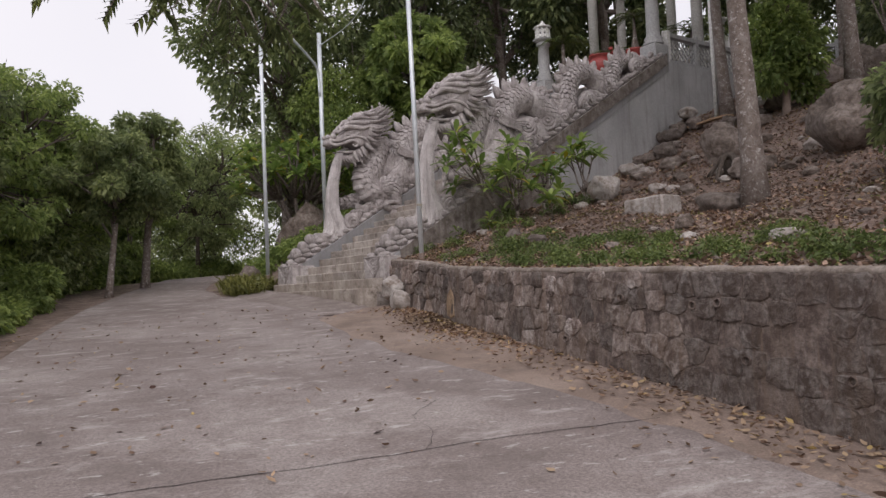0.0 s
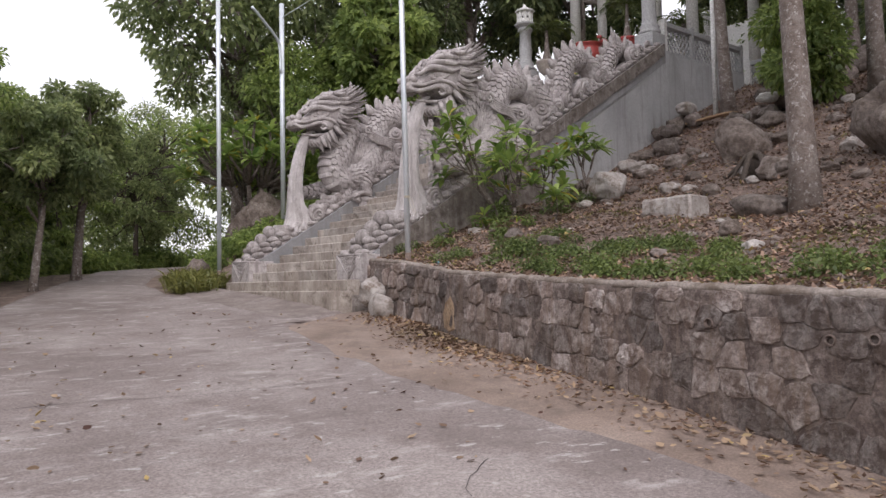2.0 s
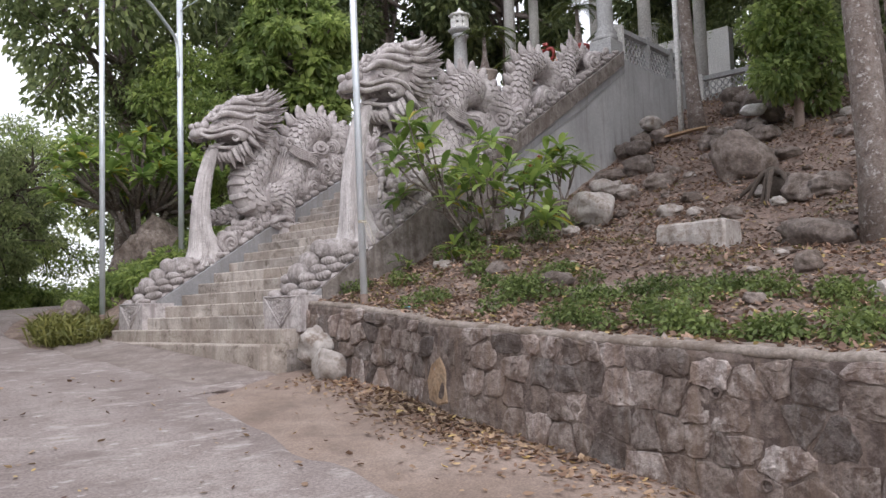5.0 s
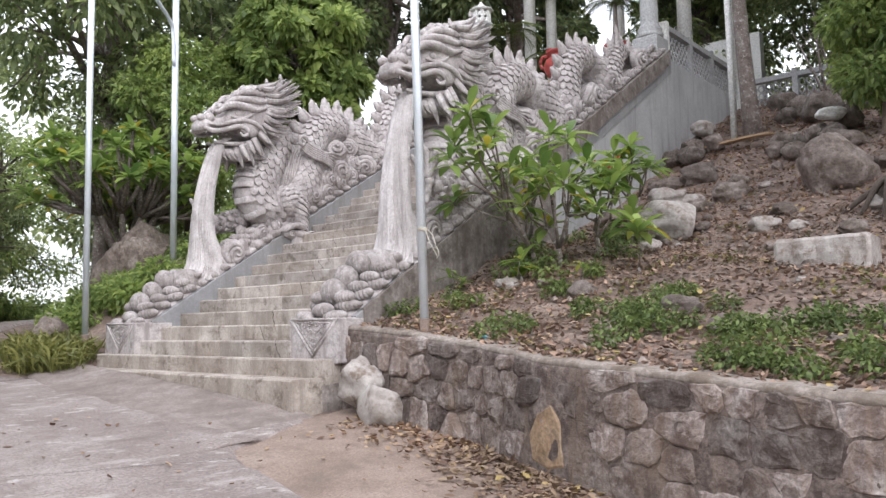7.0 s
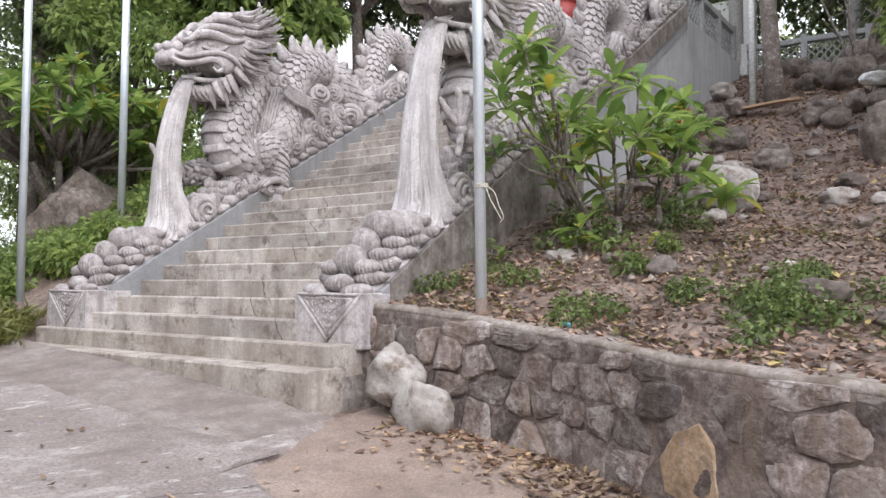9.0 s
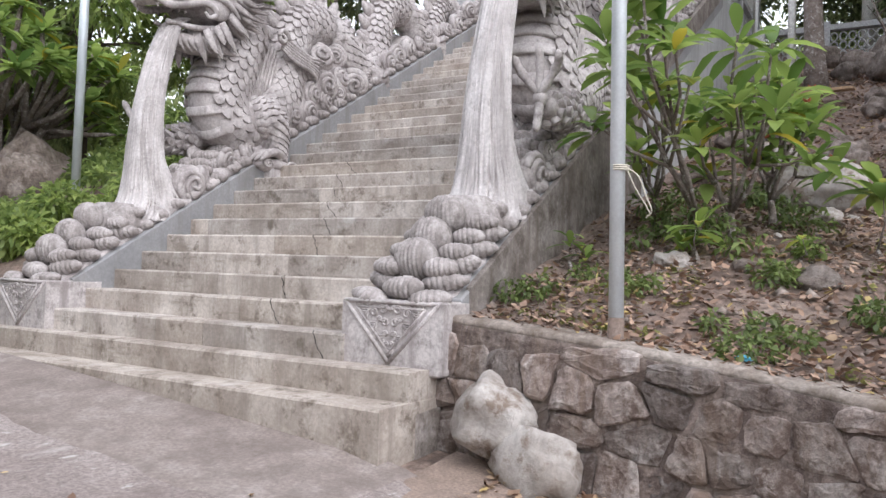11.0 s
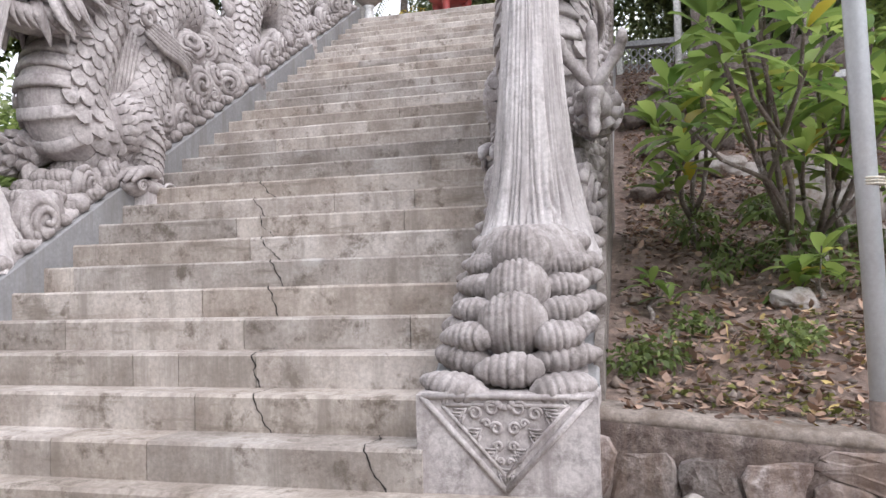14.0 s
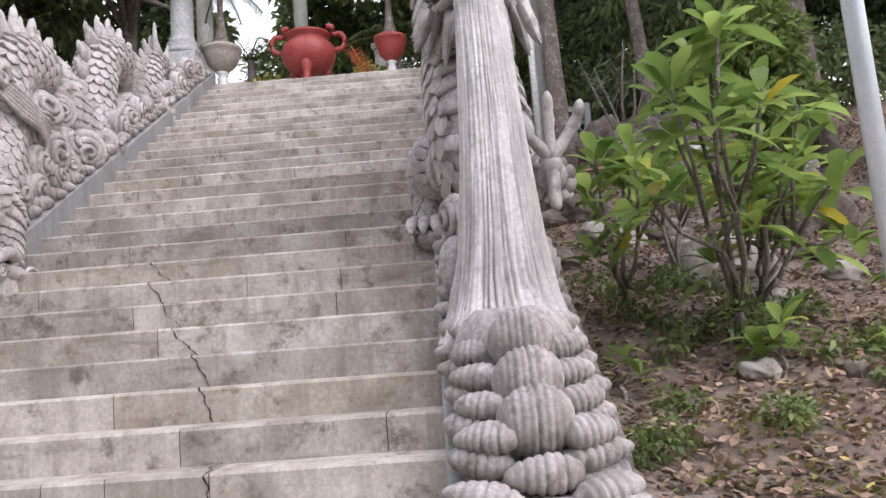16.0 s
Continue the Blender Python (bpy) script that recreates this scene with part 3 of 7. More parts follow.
def build_wall_stones(wall):
    """Rubble of uneven blocks: each fills the cell round its own centre."""
    rng = random.Random(5)
    seeds = []
    z = 0.02
    while z < 1.0:
        h = rng.choice((0.14, 0.17, 0.2, 0.24))
        y = -5.9 + rng.uniform(0, 0.2)
        while y < 11.98:
            w = rng.choice((0.13, 0.18, 0.22, 0.27, 0.34))
            if rng.random() < 0.94:
                seeds.append((y + w / 2, z + h / 2 + 0.05 * noise.noise(Vector((y * 0.8, z * 2, 5))) + rng.uniform(-0.035, 0.035)))
            y += w
        z += h
    count = 0
    far = Shape()
    squeeze = 0.62
    P = [(a * squeeze, b) for a, b in seeds]
    for i, (u, v) in enumerate(P):
        y = seeds[i][0]
        zb, zt = road_z(wall_x(y), y), wall_z(y) - 0.03
        top = zt - zb
        if v > top - 0.02:
            continue
        cell = [(u - 0.24, max(-0.06, v - 0.25)), (u + 0.24, max(-0.06, v - 0.25)), (u + 0.24, min(top, v + 0.25)), (u - 0.24, min(top, v + 0.25))]
        for j, (a, b) in enumerate(P):
            if j != i and abs(a - u) < 0.5 and abs(b - v) < 0.5:
                cell = clip_cell(cell, ((a + u) / 2, (b + v) / 2), (a - u, b - v))
        if len(cell) < 3:
            continue
        cu, cv = sum(p[0] for p in cell) / len(cell), sum(p[1] for p in cell) / len(cell)
        size = max(abs(p[0] - cu) + abs(p[1] - cv) for p in cell)
        keep = 0.94 if y > 7.6 or v > top - 0.3 else 0.82
        if size < 0.06 or rng.random() > keep or abs(y - 9.25) < 0.2 and abs(v + zb - 1.4) < 0.24:
            continue
        gap = 1 - rng.uniform(0.004, 0.016) / size
        edge = []
        for k in range(len(cell)):
            p, q, r = cell[k - 1], cell[k], cell[(k + 1) % len(cell)]
            c = rng.uniform(0.05, 0.2)
            edge.append((q[0] + (p[0] - q[0]) * c, q[1] + (p[1] - q[1]) * c))
            edge.append((q[0] + (r[0] - q[0]) * c, q[1] + (r[1] - q[1]) * c))
        edge = [((p[0] - cu) * gap / squeeze, (p[1] - cv) * gap) for p in edge]
        ragged = []
        for k in range(len(edge)):
            (a, b), (c, d) = edge[k], edge[(k + 1) % len(edge)]
            cuts = 3 if math.hypot(c - a, d - b) > 0.09 else 1
            for m in range(cuts):
                f = m / cuts
                ragged.append((a + (c - a) * f + rng.uniform(-0.009, 0.009), b + (d - b) * f + rng.uniform(-0.009, 0.009)))
        edge = ragged
        lumpy = 1.0 if y < 10.3 else 1.4
        proud = (rng.uniform(0.016, 0.034) if y > 7.6 else rng.uniform(0.006, 0.018)) * lumpy
        tilt, lean = rng.uniform(-0.04, 0.04) * lumpy, rng.uniform(-0.02, 0.05)
        sh = Shape()
        rings = []
        for f, o in ((1.0, -0.05), (1.0, proud * 0.2), (0.95, proud * 0.8), (0.82, proud), (0.5, proud * 1.15)):
            rings.append([wall_point(cu / squeeze + a * f, zb + cv + b * f, o + tilt * a - lean * b + rng.uniform(-0.004, 0.004) * lumpy) for a, b in edge])
        sh.rings(rings)
        if count < 300 and y > 4.2:
            part("stone", sh, M_STONE, wall, smooth=False)
            count += 1
        else:
            far.add(np.concatenate(sh.v), sh.f)
    slab = Shape()
    ring = [(-0.16, -0.2), (0.0, -0.24), (0.17, -0.2), (0.2, -0.02), (0.1, 0.14), (-0.05, 0.22), (-0.13, 0.1)]
    slab.rings([[wall_point(9.25 + u * k, 1.4 + v * k, oo + 0.006 * noise.noise(Vector((u * 14, v * 14, k * 5)))) for u, v in ring] for k, oo in ((1.0, -0.05), (0.98, 0.012), (0.9, 0.02), (0.6, 0.017), (0.3, 0.022))])
    part("ochre_stone", slab, M_OCHRE, wall, "upright ochre-stained stone", False)
    if far.n:
        tagged(part("rubble_stones", far, M_STONE, wall, "", False), kind="stuff")
    for hy, hz in ((3.78, 1.40), (3.5, 0.97), (4.07, 1.38), (5.05, 1.45), (6.35, 1.50), (6.05, 1.02), (8.15, 1.57), (2.6, 0.9), (9.9, 1.5)):
        p = wall_point(hy, hz, 0.03)
        pipe = Shape()
        rim = [[p + Vector((dx, r * math.cos(a), r * math.sin(a))) for a in np.linspace(0, 2 * math.pi, 17)[:-1]] for dx, r in ((0.12, 0.035), (-0.01, 0.036), (-0.014, 0.032), (-0.012, 0.027), (0.12, 0.025))]
        pipe.rings(rim, caps=False)
        part("weep_pipe", pipe, M_MORTAR, wall)
        # near-black plug paints the shade inside the pipe
        part("weep_hole_shade", Shape().tube([p + Vector((0.12, 0, 0)), p + Vector((0.03, 0, 0))], 0.0255, 12), M_DARK, wall, "drain hole with its inner shade as a dark plug")


# ---- stairs ----
STEP_JOINTS = {3: 13.98, 4: 14.09, 5: 13.73, 6: 13.95}
STEP_CRACKS = {3: (12.86, 12.95), 4: (13.52, 13.6), 5: (13.71, 13.75), 7: (13.88, 13.93), 8: (13.98, 14.05), 9: (14.12, 14.28), 10: (14.3, 14.44), 11: (14.5, 14.62), 12: (14.55, 14.7)}


def build_stairs():
    stairs = thing("stairs", "broad flight of weathered cracked concrete steps", "stairs", "", "structure", (7.2, 14.3, 1.4))
    rng = random.Random(3)
    for k in range(1, STEPS + 1):
        x0, z1 = nose_x(k), nose_z(k)
        if k == 1:
            x0 = 7.05
        if k == 2:
            x0 = 7.35
        x1 = nose_x(k + 1) + 0.05 if k > 2 else 7.64
        y0, y1 = (12.06, (16.78, 16.6)[k - 1]) if k <= 2 else (Y_IN[0] - 0.02, Y_IN[1] + 0.02)
        if k == 2:
            y0, y1 = y0 + 0.008, y1 - 0.008
        if k == STEPS:
            x1 = 16.2
        z0 = z1 - RISE - 0.07 if k > 1 else 1.15
        cuts = [y0, y1]
        if k > 2:
            cuts += [rng.uniform(y0 + 0.25, y1 - 0.25) for _ in range(rng.choice((0, 1, 1, 2, 2, 3)))] + ([STEP_JOINTS[k]] if k in STEP_JOINTS else [])
            cuts = sorted(cuts)
            cuts = [c for i, c in enumerate(cuts) if i in (0, len(cuts) - 1) or c - cuts[i - 1] > 0.2]
        for a, b in zip(cuts[:-1], cuts[1:]):
            sh = Shape()
            n = max(3, int((b - a) / 0.12))
            rings = []
            for i in range(n + 1):
                y = a + (b - a) * i / n
                if i == 0 and a != y0:
                    y += 0.0025
                if i == n and b != y1:
                    y -= 0.0025
                e = 0.006 * noise.noise(Vector((y * 5, k * 3.1, 0))) + 0.004 * noise.noise(Vector((y * 17, k, 7)))
                g = 0.005 * noise.noise(Vector((y * 3, k * 1.7, 4)))
                e += STAIR_SKEW * (y - Y_IN[1])
                rings.append([(x0 + 0.004 + e, y, z0), (x0 + e, y, z1 - 0.014), (x0 + 0.012 + e, y, z1 + g), (x0 + 0.1 + e, y, z1 + g * 0.5), (x1, y, z1 - 0.004), (x1, y, z0)])
            sh.rings(rings)
            part("step", sh, M_STEP, stairs, smooth=False)
        if k in STEP_CRACKS:
            line = [(x0 - 0.006, z) for z in np.linspace(z1 - RISE, z1 - 0.01, 12)] + [(x, z1 + 0.006) for x in np.linspace(x0 + 0.01, x0 + TREAD, 12)]
            rows = []
            lo, hi = STEP_CRACKS[k]
            for i, (x, z) in enumerate(line):
                y = lo + (hi - lo) * min(1.0, i / 11) + 0.035 * noise.noise(Vector((i * 0.23 + k * 7.1, 0, 6))) + 0.012 * noise.noise(Vector((i * 0.9, k * 3.3, 2)))
                w = 0.002 + 0.007 * abs(noise.noise(Vector((i * 0.4, k * 1.7, 8))))
                x += STAIR_SKEW * (y - Y_IN[1])
                rows.append([(x, y - w, z), (x, y + w, z)])
            part("step_crack", Shape().rings(rows, caps=False, closed=False), M_DARK, stairs, "dark jagged crack", False)
    fill = Shape()
    fill.rings([[(7.3, y, 1.0), (7.3, y, 1.6), (7.62, y, 1.62), (15.3, y, nose_line(15.3) - 0.25), (16.2, y, TOP_LEVEL - 0.1), (16.2, y, 1.0)] for y in (Y_OUT[0] + 0.05, Y_OUT[1] - 0.03)])
    part("stair_core", fill, M_SIDE_ROUGH, stairs)
    return stairs


# ---- balustrades ----
CLOUD_X = [7.6, 8.5, 9.4, 9.9, 10.3, 10.55, 10.9, 11.3, 11.7, 12.0, 12.4, 12.8, 13.2, 13.6, 13.9, 14.3, 14.7, 15.1, 15.5]
CLOUD_Z = [2.2, 2.75, 3.45, 3.85, 3.95, 4.5, 5.05, 5.2, 5.1, 4.95, 4.95, 5.5, 5.95, 5.9, 5.75, 6.2, 6.5, 6.6, 6.75]
BEAD = {}


def ridged_bead(key, axes, ridges, ridge=0.05, taper=0.3):
    """A ridged shell-like cushion, long axis x, blunt at one end, with narrow grooves across it."""
    if key not in BEAD:
        sh = Shape()
        rings = []
        seg, rows = 14, 44
        for i in range(rows + 1):
            t = -1 + 2 * i / rows
            r = math.sqrt(max(0.0, 1 - (abs(t) ** 2.6))) * 0.98 + 0.02
            r *= 1 - taper * max(0.0, (t + 0.2) / 1.2) ** 1.3
            groove = 1 - abs(math.sin(t * math.pi * ridges / 2)) ** 0.45
            ring = []
            for k in range(seg):
                a = 2 * math.pi * k / seg
                w = r * (1 - ridge * 2.5 * groove + 0.07 * noise.noise(Vector((t * 2, math.cos(a) * 1.5, ridges))) + ridge * 0.5 * noise.noise(Vector((t * 9, math.sin(a) * 2, 3))))
                ring.append((axes[0] * t, axes[1] * w * math.cos(a), axes[2] * w * math.sin(a) - 0.25 * axes[2] * max(0.0, t) ** 2 * taper))
            rings.append(ring)
        sh.rings(rings)
        BEAD[key] = sh.mesh(key, M_CARVED_WORN)
    return BEAD[key]


def swirl_mesh():
    if "swirl" not in BEAD:
        sh = Shape()
        path, rad = [], []
        for i in range(40):
            a = i * 0.42
            r = 0.135 - 0.003 * i
            path.append((r * math.cos(a), 0.02 + 0.0022 * i, r * math.sin(a)))
            rad.append(0.034 - 0.0005 * i)
        sh.tube(path, rad, 6, up=(0, 1, 0))
        sh.blob((0, 0.0, 0), (0.15, 0.08, 0.15), 12, 8)
        BEAD["swirl"] = sh.mesh("swirl", M_CARVED)
    return BEAD["swirl"]


def place(name, me, parent, m):
    ob = new(name, me)
    ob.parent = parent
    ob.matrix_basis = Matrix.Translation(-base_of(parent)) @ m
    return ob


def build_balustrade(y0, y1, inner, label):
    """inner: +1 where the stairs lie on the high-y side."""
    yc = (y0 + y1) / 2
    bal = thing("balustrade", label, "balustrade", "balustrades beside the stairs", "", (7.45, yc, 1.83))
    kerb = Shape()
    rings = []
    for x in np.linspace(7.7, WALL_END, 40):
        z = nose_line(x) + KERB
        rings.append([(x, y0, max(1.0, z - 0.45)), (x, y0, z - 0.012), (x, y0 + 0.012, z), (x, y1 - 0.012, z), (x, y1, z - 0.012), (x, y1, max(1.0, z - 0.45))])
    kerb.rings(rings)
    part("kerb", kerb, M_KERB, bal, "sloping grey cement kerb", False)
    # rough bank of carved cloud that carries cushions and curls
    bank = Shape()
    rings = []
    for x in np.arange(7.62, WALL_END - 0.08, 0.06):
        base, top = nose_line(x) + KERB - 0.02, max(nose_line(x) + (0.2 if x < 8.3 else 0.26), float(np.interp(x, CLOUD_X, CLOUD_Z)))
        ring = []
        for j in range(13):
            a = math.pi * j / 12
            w = (0.3 if x < 10.4 else 0.25) * (1 + 0.16 * noise.noise(Vector((x * 5, j * 0.6, yc))) + 0.1 * noise.noise(Vector((x * 12, j * 1.3, yc))))
            ring.append((x + 0.03 * noise.noise(Vector((x * 9, j, 2))), yc - w * math.copysign(abs(math.cos(a)) ** 0.6, math.cos(a)), base + (top - base) * math.sin(a) ** 0.7 * (1 + 0.08 * noise.noise(Vector((x * 6, j * 0.7, 5))))))
        rings.append(ring)
    bank.rings(rings)
    part("cloud_bank", bank, M_CARVED, bal)
    ped = Shape()
    ped.box((7.45, y0 - 0.004, 1.8), (7.98, y1 + 0.004, 2.25), 0.012)
    pedestal = part("pedestal", ped, M_CARVED, bal, smooth=False)
    # carved triangle with vine relief
    tri = Shape()
    a, b, tip = (y0 + 0.02, 2.235), (y1 - 0.02, 2.235), (yc, 1.865)
    for p, q in ((a, tip), (b, tip), (a, b)):
        for off, r in ((0.0, 0.013), (0.075, 0.008)):
            k = 1 - off * 3.4
            u, v = Vector((7.447, *p)), Vector((7.447, *q))
            if off:
                u, v = Vector((7.447, yc + (p[0] - yc) * k, 2.1 + (p[1] - 2.1) * k)), Vector((7.447, yc + (q[0] - yc) * k, 2.1 + (q[1] - 2.1) * k))
            tri.tube([u, v], r, 6)
    for s in (-1, 1):
        for i in range(9):
            t = i / 9 + 0.05
            c = Vector((7.446, yc + s * (0.285 * (1 - t)), 2.225 - 0.35 * t))
            w = Vector((0, -s * 0.05, 0.0)) if i % 2 else Vector((0, -s * 0.02, 0.045))
            for o in (-0.012, 0.002, 0.016):
                q = c + Vector((0, -s * abs(o), o)) + Vector((0, -s * 0.015, 0))
                tri.tube([q, q + w], 0.0045, 5)
        for cx, cz, r in ((0.055, 2.19, 0.03), (0.12, 2.17, 0.028), (0.035, 2.11, 0.026), (0.075, 2.13, 0.018), (0.03, 2.04, 0.02), (0.018, 1.98, 0.015)):
            path = [(7.446, yc + s * cx + s * (r - 0.0012 * i) * math.cos(i * 0.6), cz + (r - 0.0012 * i) * math.sin(i * 0.6)) for i in range(14)]
            tri.tube(path, 0.0075, 5, up=(1, 0, 0))
    for i in range(5):
        an = math.pi * (0.1 + 0.2 * i) + math.pi
        tri.blob((7.446, yc + 0.03 * math.cos(an), 2.215 + 0.022 * math.sin(an)), (0.012, 0.018, 0.014), 8, 5)
    part("carved_triangle", tri, M_CARVED, pedestal, "carved triangular vine relief")

    rng = random.Random(int(y0 * 10))
    bead = ridged_bead("side_cushion", (0.125, 0.09, 0.08), 7.0, 0.07)
    beads = [bead, ridged_bead("side_cushion_long", (0.14, 0.095, 0.085), 8.0, 0.07, 0.4), ridged_bead("side_cushion_short", (0.12, 0.1, 0.088), 7.0, 0.07, 0.2)]
    big = ridged_bead("large_cushion", (0.165, 0.13, 0.16), 10.0, 0.05, 0.12)
    front = ridged_bead("front_cushion", (0.19, 0.1, 0.1), 8.0, 0.07)
    quarter = math.pi / 2
    x = 7.54
    while x < WALL_END - 0.2:
        for side in (-1, 1):
            m = Matrix.Translation((x, yc + side * 0.225, nose_line(x) + KERB + (0.085 if x < 8.4 else 0.055))) @ Matrix.Rotation(quarter * 0.82 * side, 4, "Z") @ Matrix.Diagonal((rng.uniform(1.1, 1.25), 0.98, rng.uniform(0.75, 0.95), 1)) @ pose(0, 0, 0, rng.uniform(-6, 6), rng.uniform(-16, -4), 0)
            place("carved_cushion", rng.choice(beads), bal, m)
        x += 0.185 + rng.uniform(-0.008, 0.008)
    for cx, lift, s in ((7.58, 0.0, 0.8), (7.73, 0.09, 0.95), (7.9, 0.14, 0.92), (8.08, 0.2, 0.9)):
        m = Matrix.Translation((cx, yc, nose_line(cx) + 0.28 + lift)) @ pose(0, 0, 0, 0, -22, 0) @ Matrix.Rotation(quarter, 4, "Z") @ Matrix.Diagonal((s, s, s, 1))
        place("carved_shell", big if s > 0.8 else front, bal, m)
    x = 7.7
    while x < 8.5:
        for side in (-1, 1):
            m = Matrix.Translation((x, yc + side * 0.2, nose_line(x) + KERB + 0.19)) @ Matrix.Rotation(quarter * 0.8 * side, 4, "Z") @ Matrix.Diagonal((0.95, 0.9, 0.85, 1)) @ pose(0, 0, 0, rng.uniform(-6, 6), rng.uniform(-14, 0), 0)
            place("carved_cushion", rng.choice(beads), bal, m)
        x += 0.18
    # inner rows of wave cushions under the chest
    x = 8.62
    while x < 10.5:
        for side in (-1, 1):
            for off, lift in ((0.15, 0.04), (0.07, 0.13)):
                m = Matrix.Translation((x + rng.uniform(-0.03, 0.03), yc + side * off, nose_line(x) + 0.28 + lift)) @ Matrix.Rotation(quarter * 0.75 * side, 4, "Z") @ pose(0, 0, 0, rng.uniform(-8, 8), rng.uniform(-20, 0), 0)
                place("carved_cushion", bead, bal, m)
        x += 0.17
    # fluted cushion under the water
    sh = Shape()
    rings = []
    for i in range(12):
        t = i / 11
        zz = 2.6 + 0.38 * t
        rr = 0.29 * math.sin(math.pi * (0.22 + 0.62 * t)) ** 0.7
        rings.append([(8.36 + (0.24 * rr / 0.29) * math.cos(2 * math.pi * j / 64) * (1 + 0.05 * math.cos(j * math.pi)), yc + rr * math.sin(2 * math.pi * j / 64) * (1 + 0.04 * math.cos(j * math.pi * 0.5)), zz) for j in range(64)])
    sh.rings(rings)
    part("fluted_cushion", sh, M_CARVED_WORN, bal)
    # cloud curls on both flanks of the bank
    sw = swirl_mesh()
    x = 9.0
    while x < WALL_END - 0.3:
        base, top = nose_line(x) + KERB + 0.16, max(nose_line(x) + 0.4, float(np.interp(x, CLOUD_X, CLOUD_Z)))
        for side in (-1, 1):
            z = base + rng.uniform(0, 0.1)
            while z < top:
                s = rng.choice((0.6, 0.85, 1.1, 1.35))
                m = Matrix.Translation((x + rng.uniform(-0.08, 0.08), yc + side * (0.24 - 0.1 * (z - base) / max(0.2, top - base)), z)) @ Matrix.Rotation(0 if side > 0 else math.pi, 4, "Z") @ pose(0, 0, 0, rng.uniform(-25, 25), rng.uniform(0, 360), rng.uniform(-25, 25)) @ Matrix.Diagonal((s, s, s, 1))
                place("carved_curl", sw, bal, m)
                z += 0.25 * s
        x += 0.27
    return bal


# ---- dragons ----
SPINE = [(9.98, 5.3, 0.25), (9.98, 5.06, 0.285), (9.86, 4.78, 0.305), (9.71, 4.5, 0.325), (9.63, 4.24, 0.335), (9.72, 4.04, 0.33), (9.98, 3.98, 0.32), (10.28, 4.12, 0.305), (10.5, 4.4, 0.29), (10.62, 4.75, 0.28), (10.71, 5.08, 0.27),
         (10.88, 5.36, 0.26), (11.18, 5.5, 0.25), (11.52, 5.47, 0.24), (11.78, 5.29, 0.23), (12.0, 5.16, 0.22), (12.22, 5.12, 0.215), (12.42, 5.22, 0.21), (12.55, 5.48, 0.21), (12.63, 5.85, 0.21), (12.78, 6.16, 0.21),
         (13.08, 6.3, 0.2), (13.38, 6.25, 0.2), (13.58, 6.06, 0.19), (13.76, 5.95, 0.18), (13.96, 6.08, 0.18), (14.1, 6.4, 0.17), (14.32, 6.68, 0.16), (14.6, 6.76, 0.14), (14.85, 6.67, 0.12), (15.1, 6.7, 0.1), (15.4, 6.95, 0.05)]
MANE_BASE = [(9.12, 4.82), (9.34, 4.95), (9.46, 5.08), (9.52, 5.2), (9.56, 5.3), (9.58, 5.4), (9.6, 5.5), (9.6, 5.6), (9.6, 5.68), (9.56, 5.74), (9.48, 5.78)]
MANE_TIP = [(9.2, 4.52), (9.42, 4.58), (9.7, 4.76), (9.93, 4.97), (10.1, 5.18), (10.22, 5.4), (10.3, 5.6), (10.34, 5.8), (10.3, 5.98), (10.12, 6.06), (9.86, 6.02)]


def add_scale(sh, c, d, t, nrm, l, w):
    """One overlapping rounded scale with a rim of its own."""
    top = [(-0.35, 0.8, 0.004), (0.25, 1.0, 0.02), (0.7, 0.72, 0.034), (0.95, 0.32, 0.04), (0.95, -0.32, 0.04), (0.7, -0.72, 0.034), (0.25, -1.0, 0.02), (-0.35, -0.8, 0.004)]
    v = [c + d * (l * a) + t * (w * b) + nrm * h for a, b, h in top] + [c + d * (l * 0.3) + nrm * 0.04]
    f = [(i, i + 1, 8) for i in range(7)] + [(7, 0, 8)]
    rim = top[1:7]
    v += [c + d * (l * a) + t * (w * b) + nrm * h for a, b, h in rim] + [c + d * (l * a * 0.97) + t * (w * b * 0.97) - nrm * 0.012 for a, b, h in rim]
    f += [(9 + i, 15 + i, 16 + i, 10 + i) for i in range(5)]
    sh.add(v, f)


def head_rings(sh, rows, yc, seg=22):
    """A closed form from stations (x, top, bottom, half width), boxy with rounded corners."""
    rings = []
    for x, top, bot, w in rows:
        m, h = (top + bot) / 2, (top - bot) / 2
        ring = []
        for j in range(seg):
            a = 2 * math.pi * j / seg
            c, q = math.cos(a), math.sin(a)
            ring.append((x, yc + w * math.copysign(abs(c) ** 0.75, c), m + h * math.copysign(abs(q) ** 0.75, q)))
        rings.append(ring)
    sh.rings(rings)


def curled_strand(sh, pts, radii, seg=7):
    p = spline(pts, 4)
    r = np.interp(np.linspace(0, 1, len(p)), np.linspace(0, 1, len(radii)), radii)
    sh.tube(p, list(r), seg)


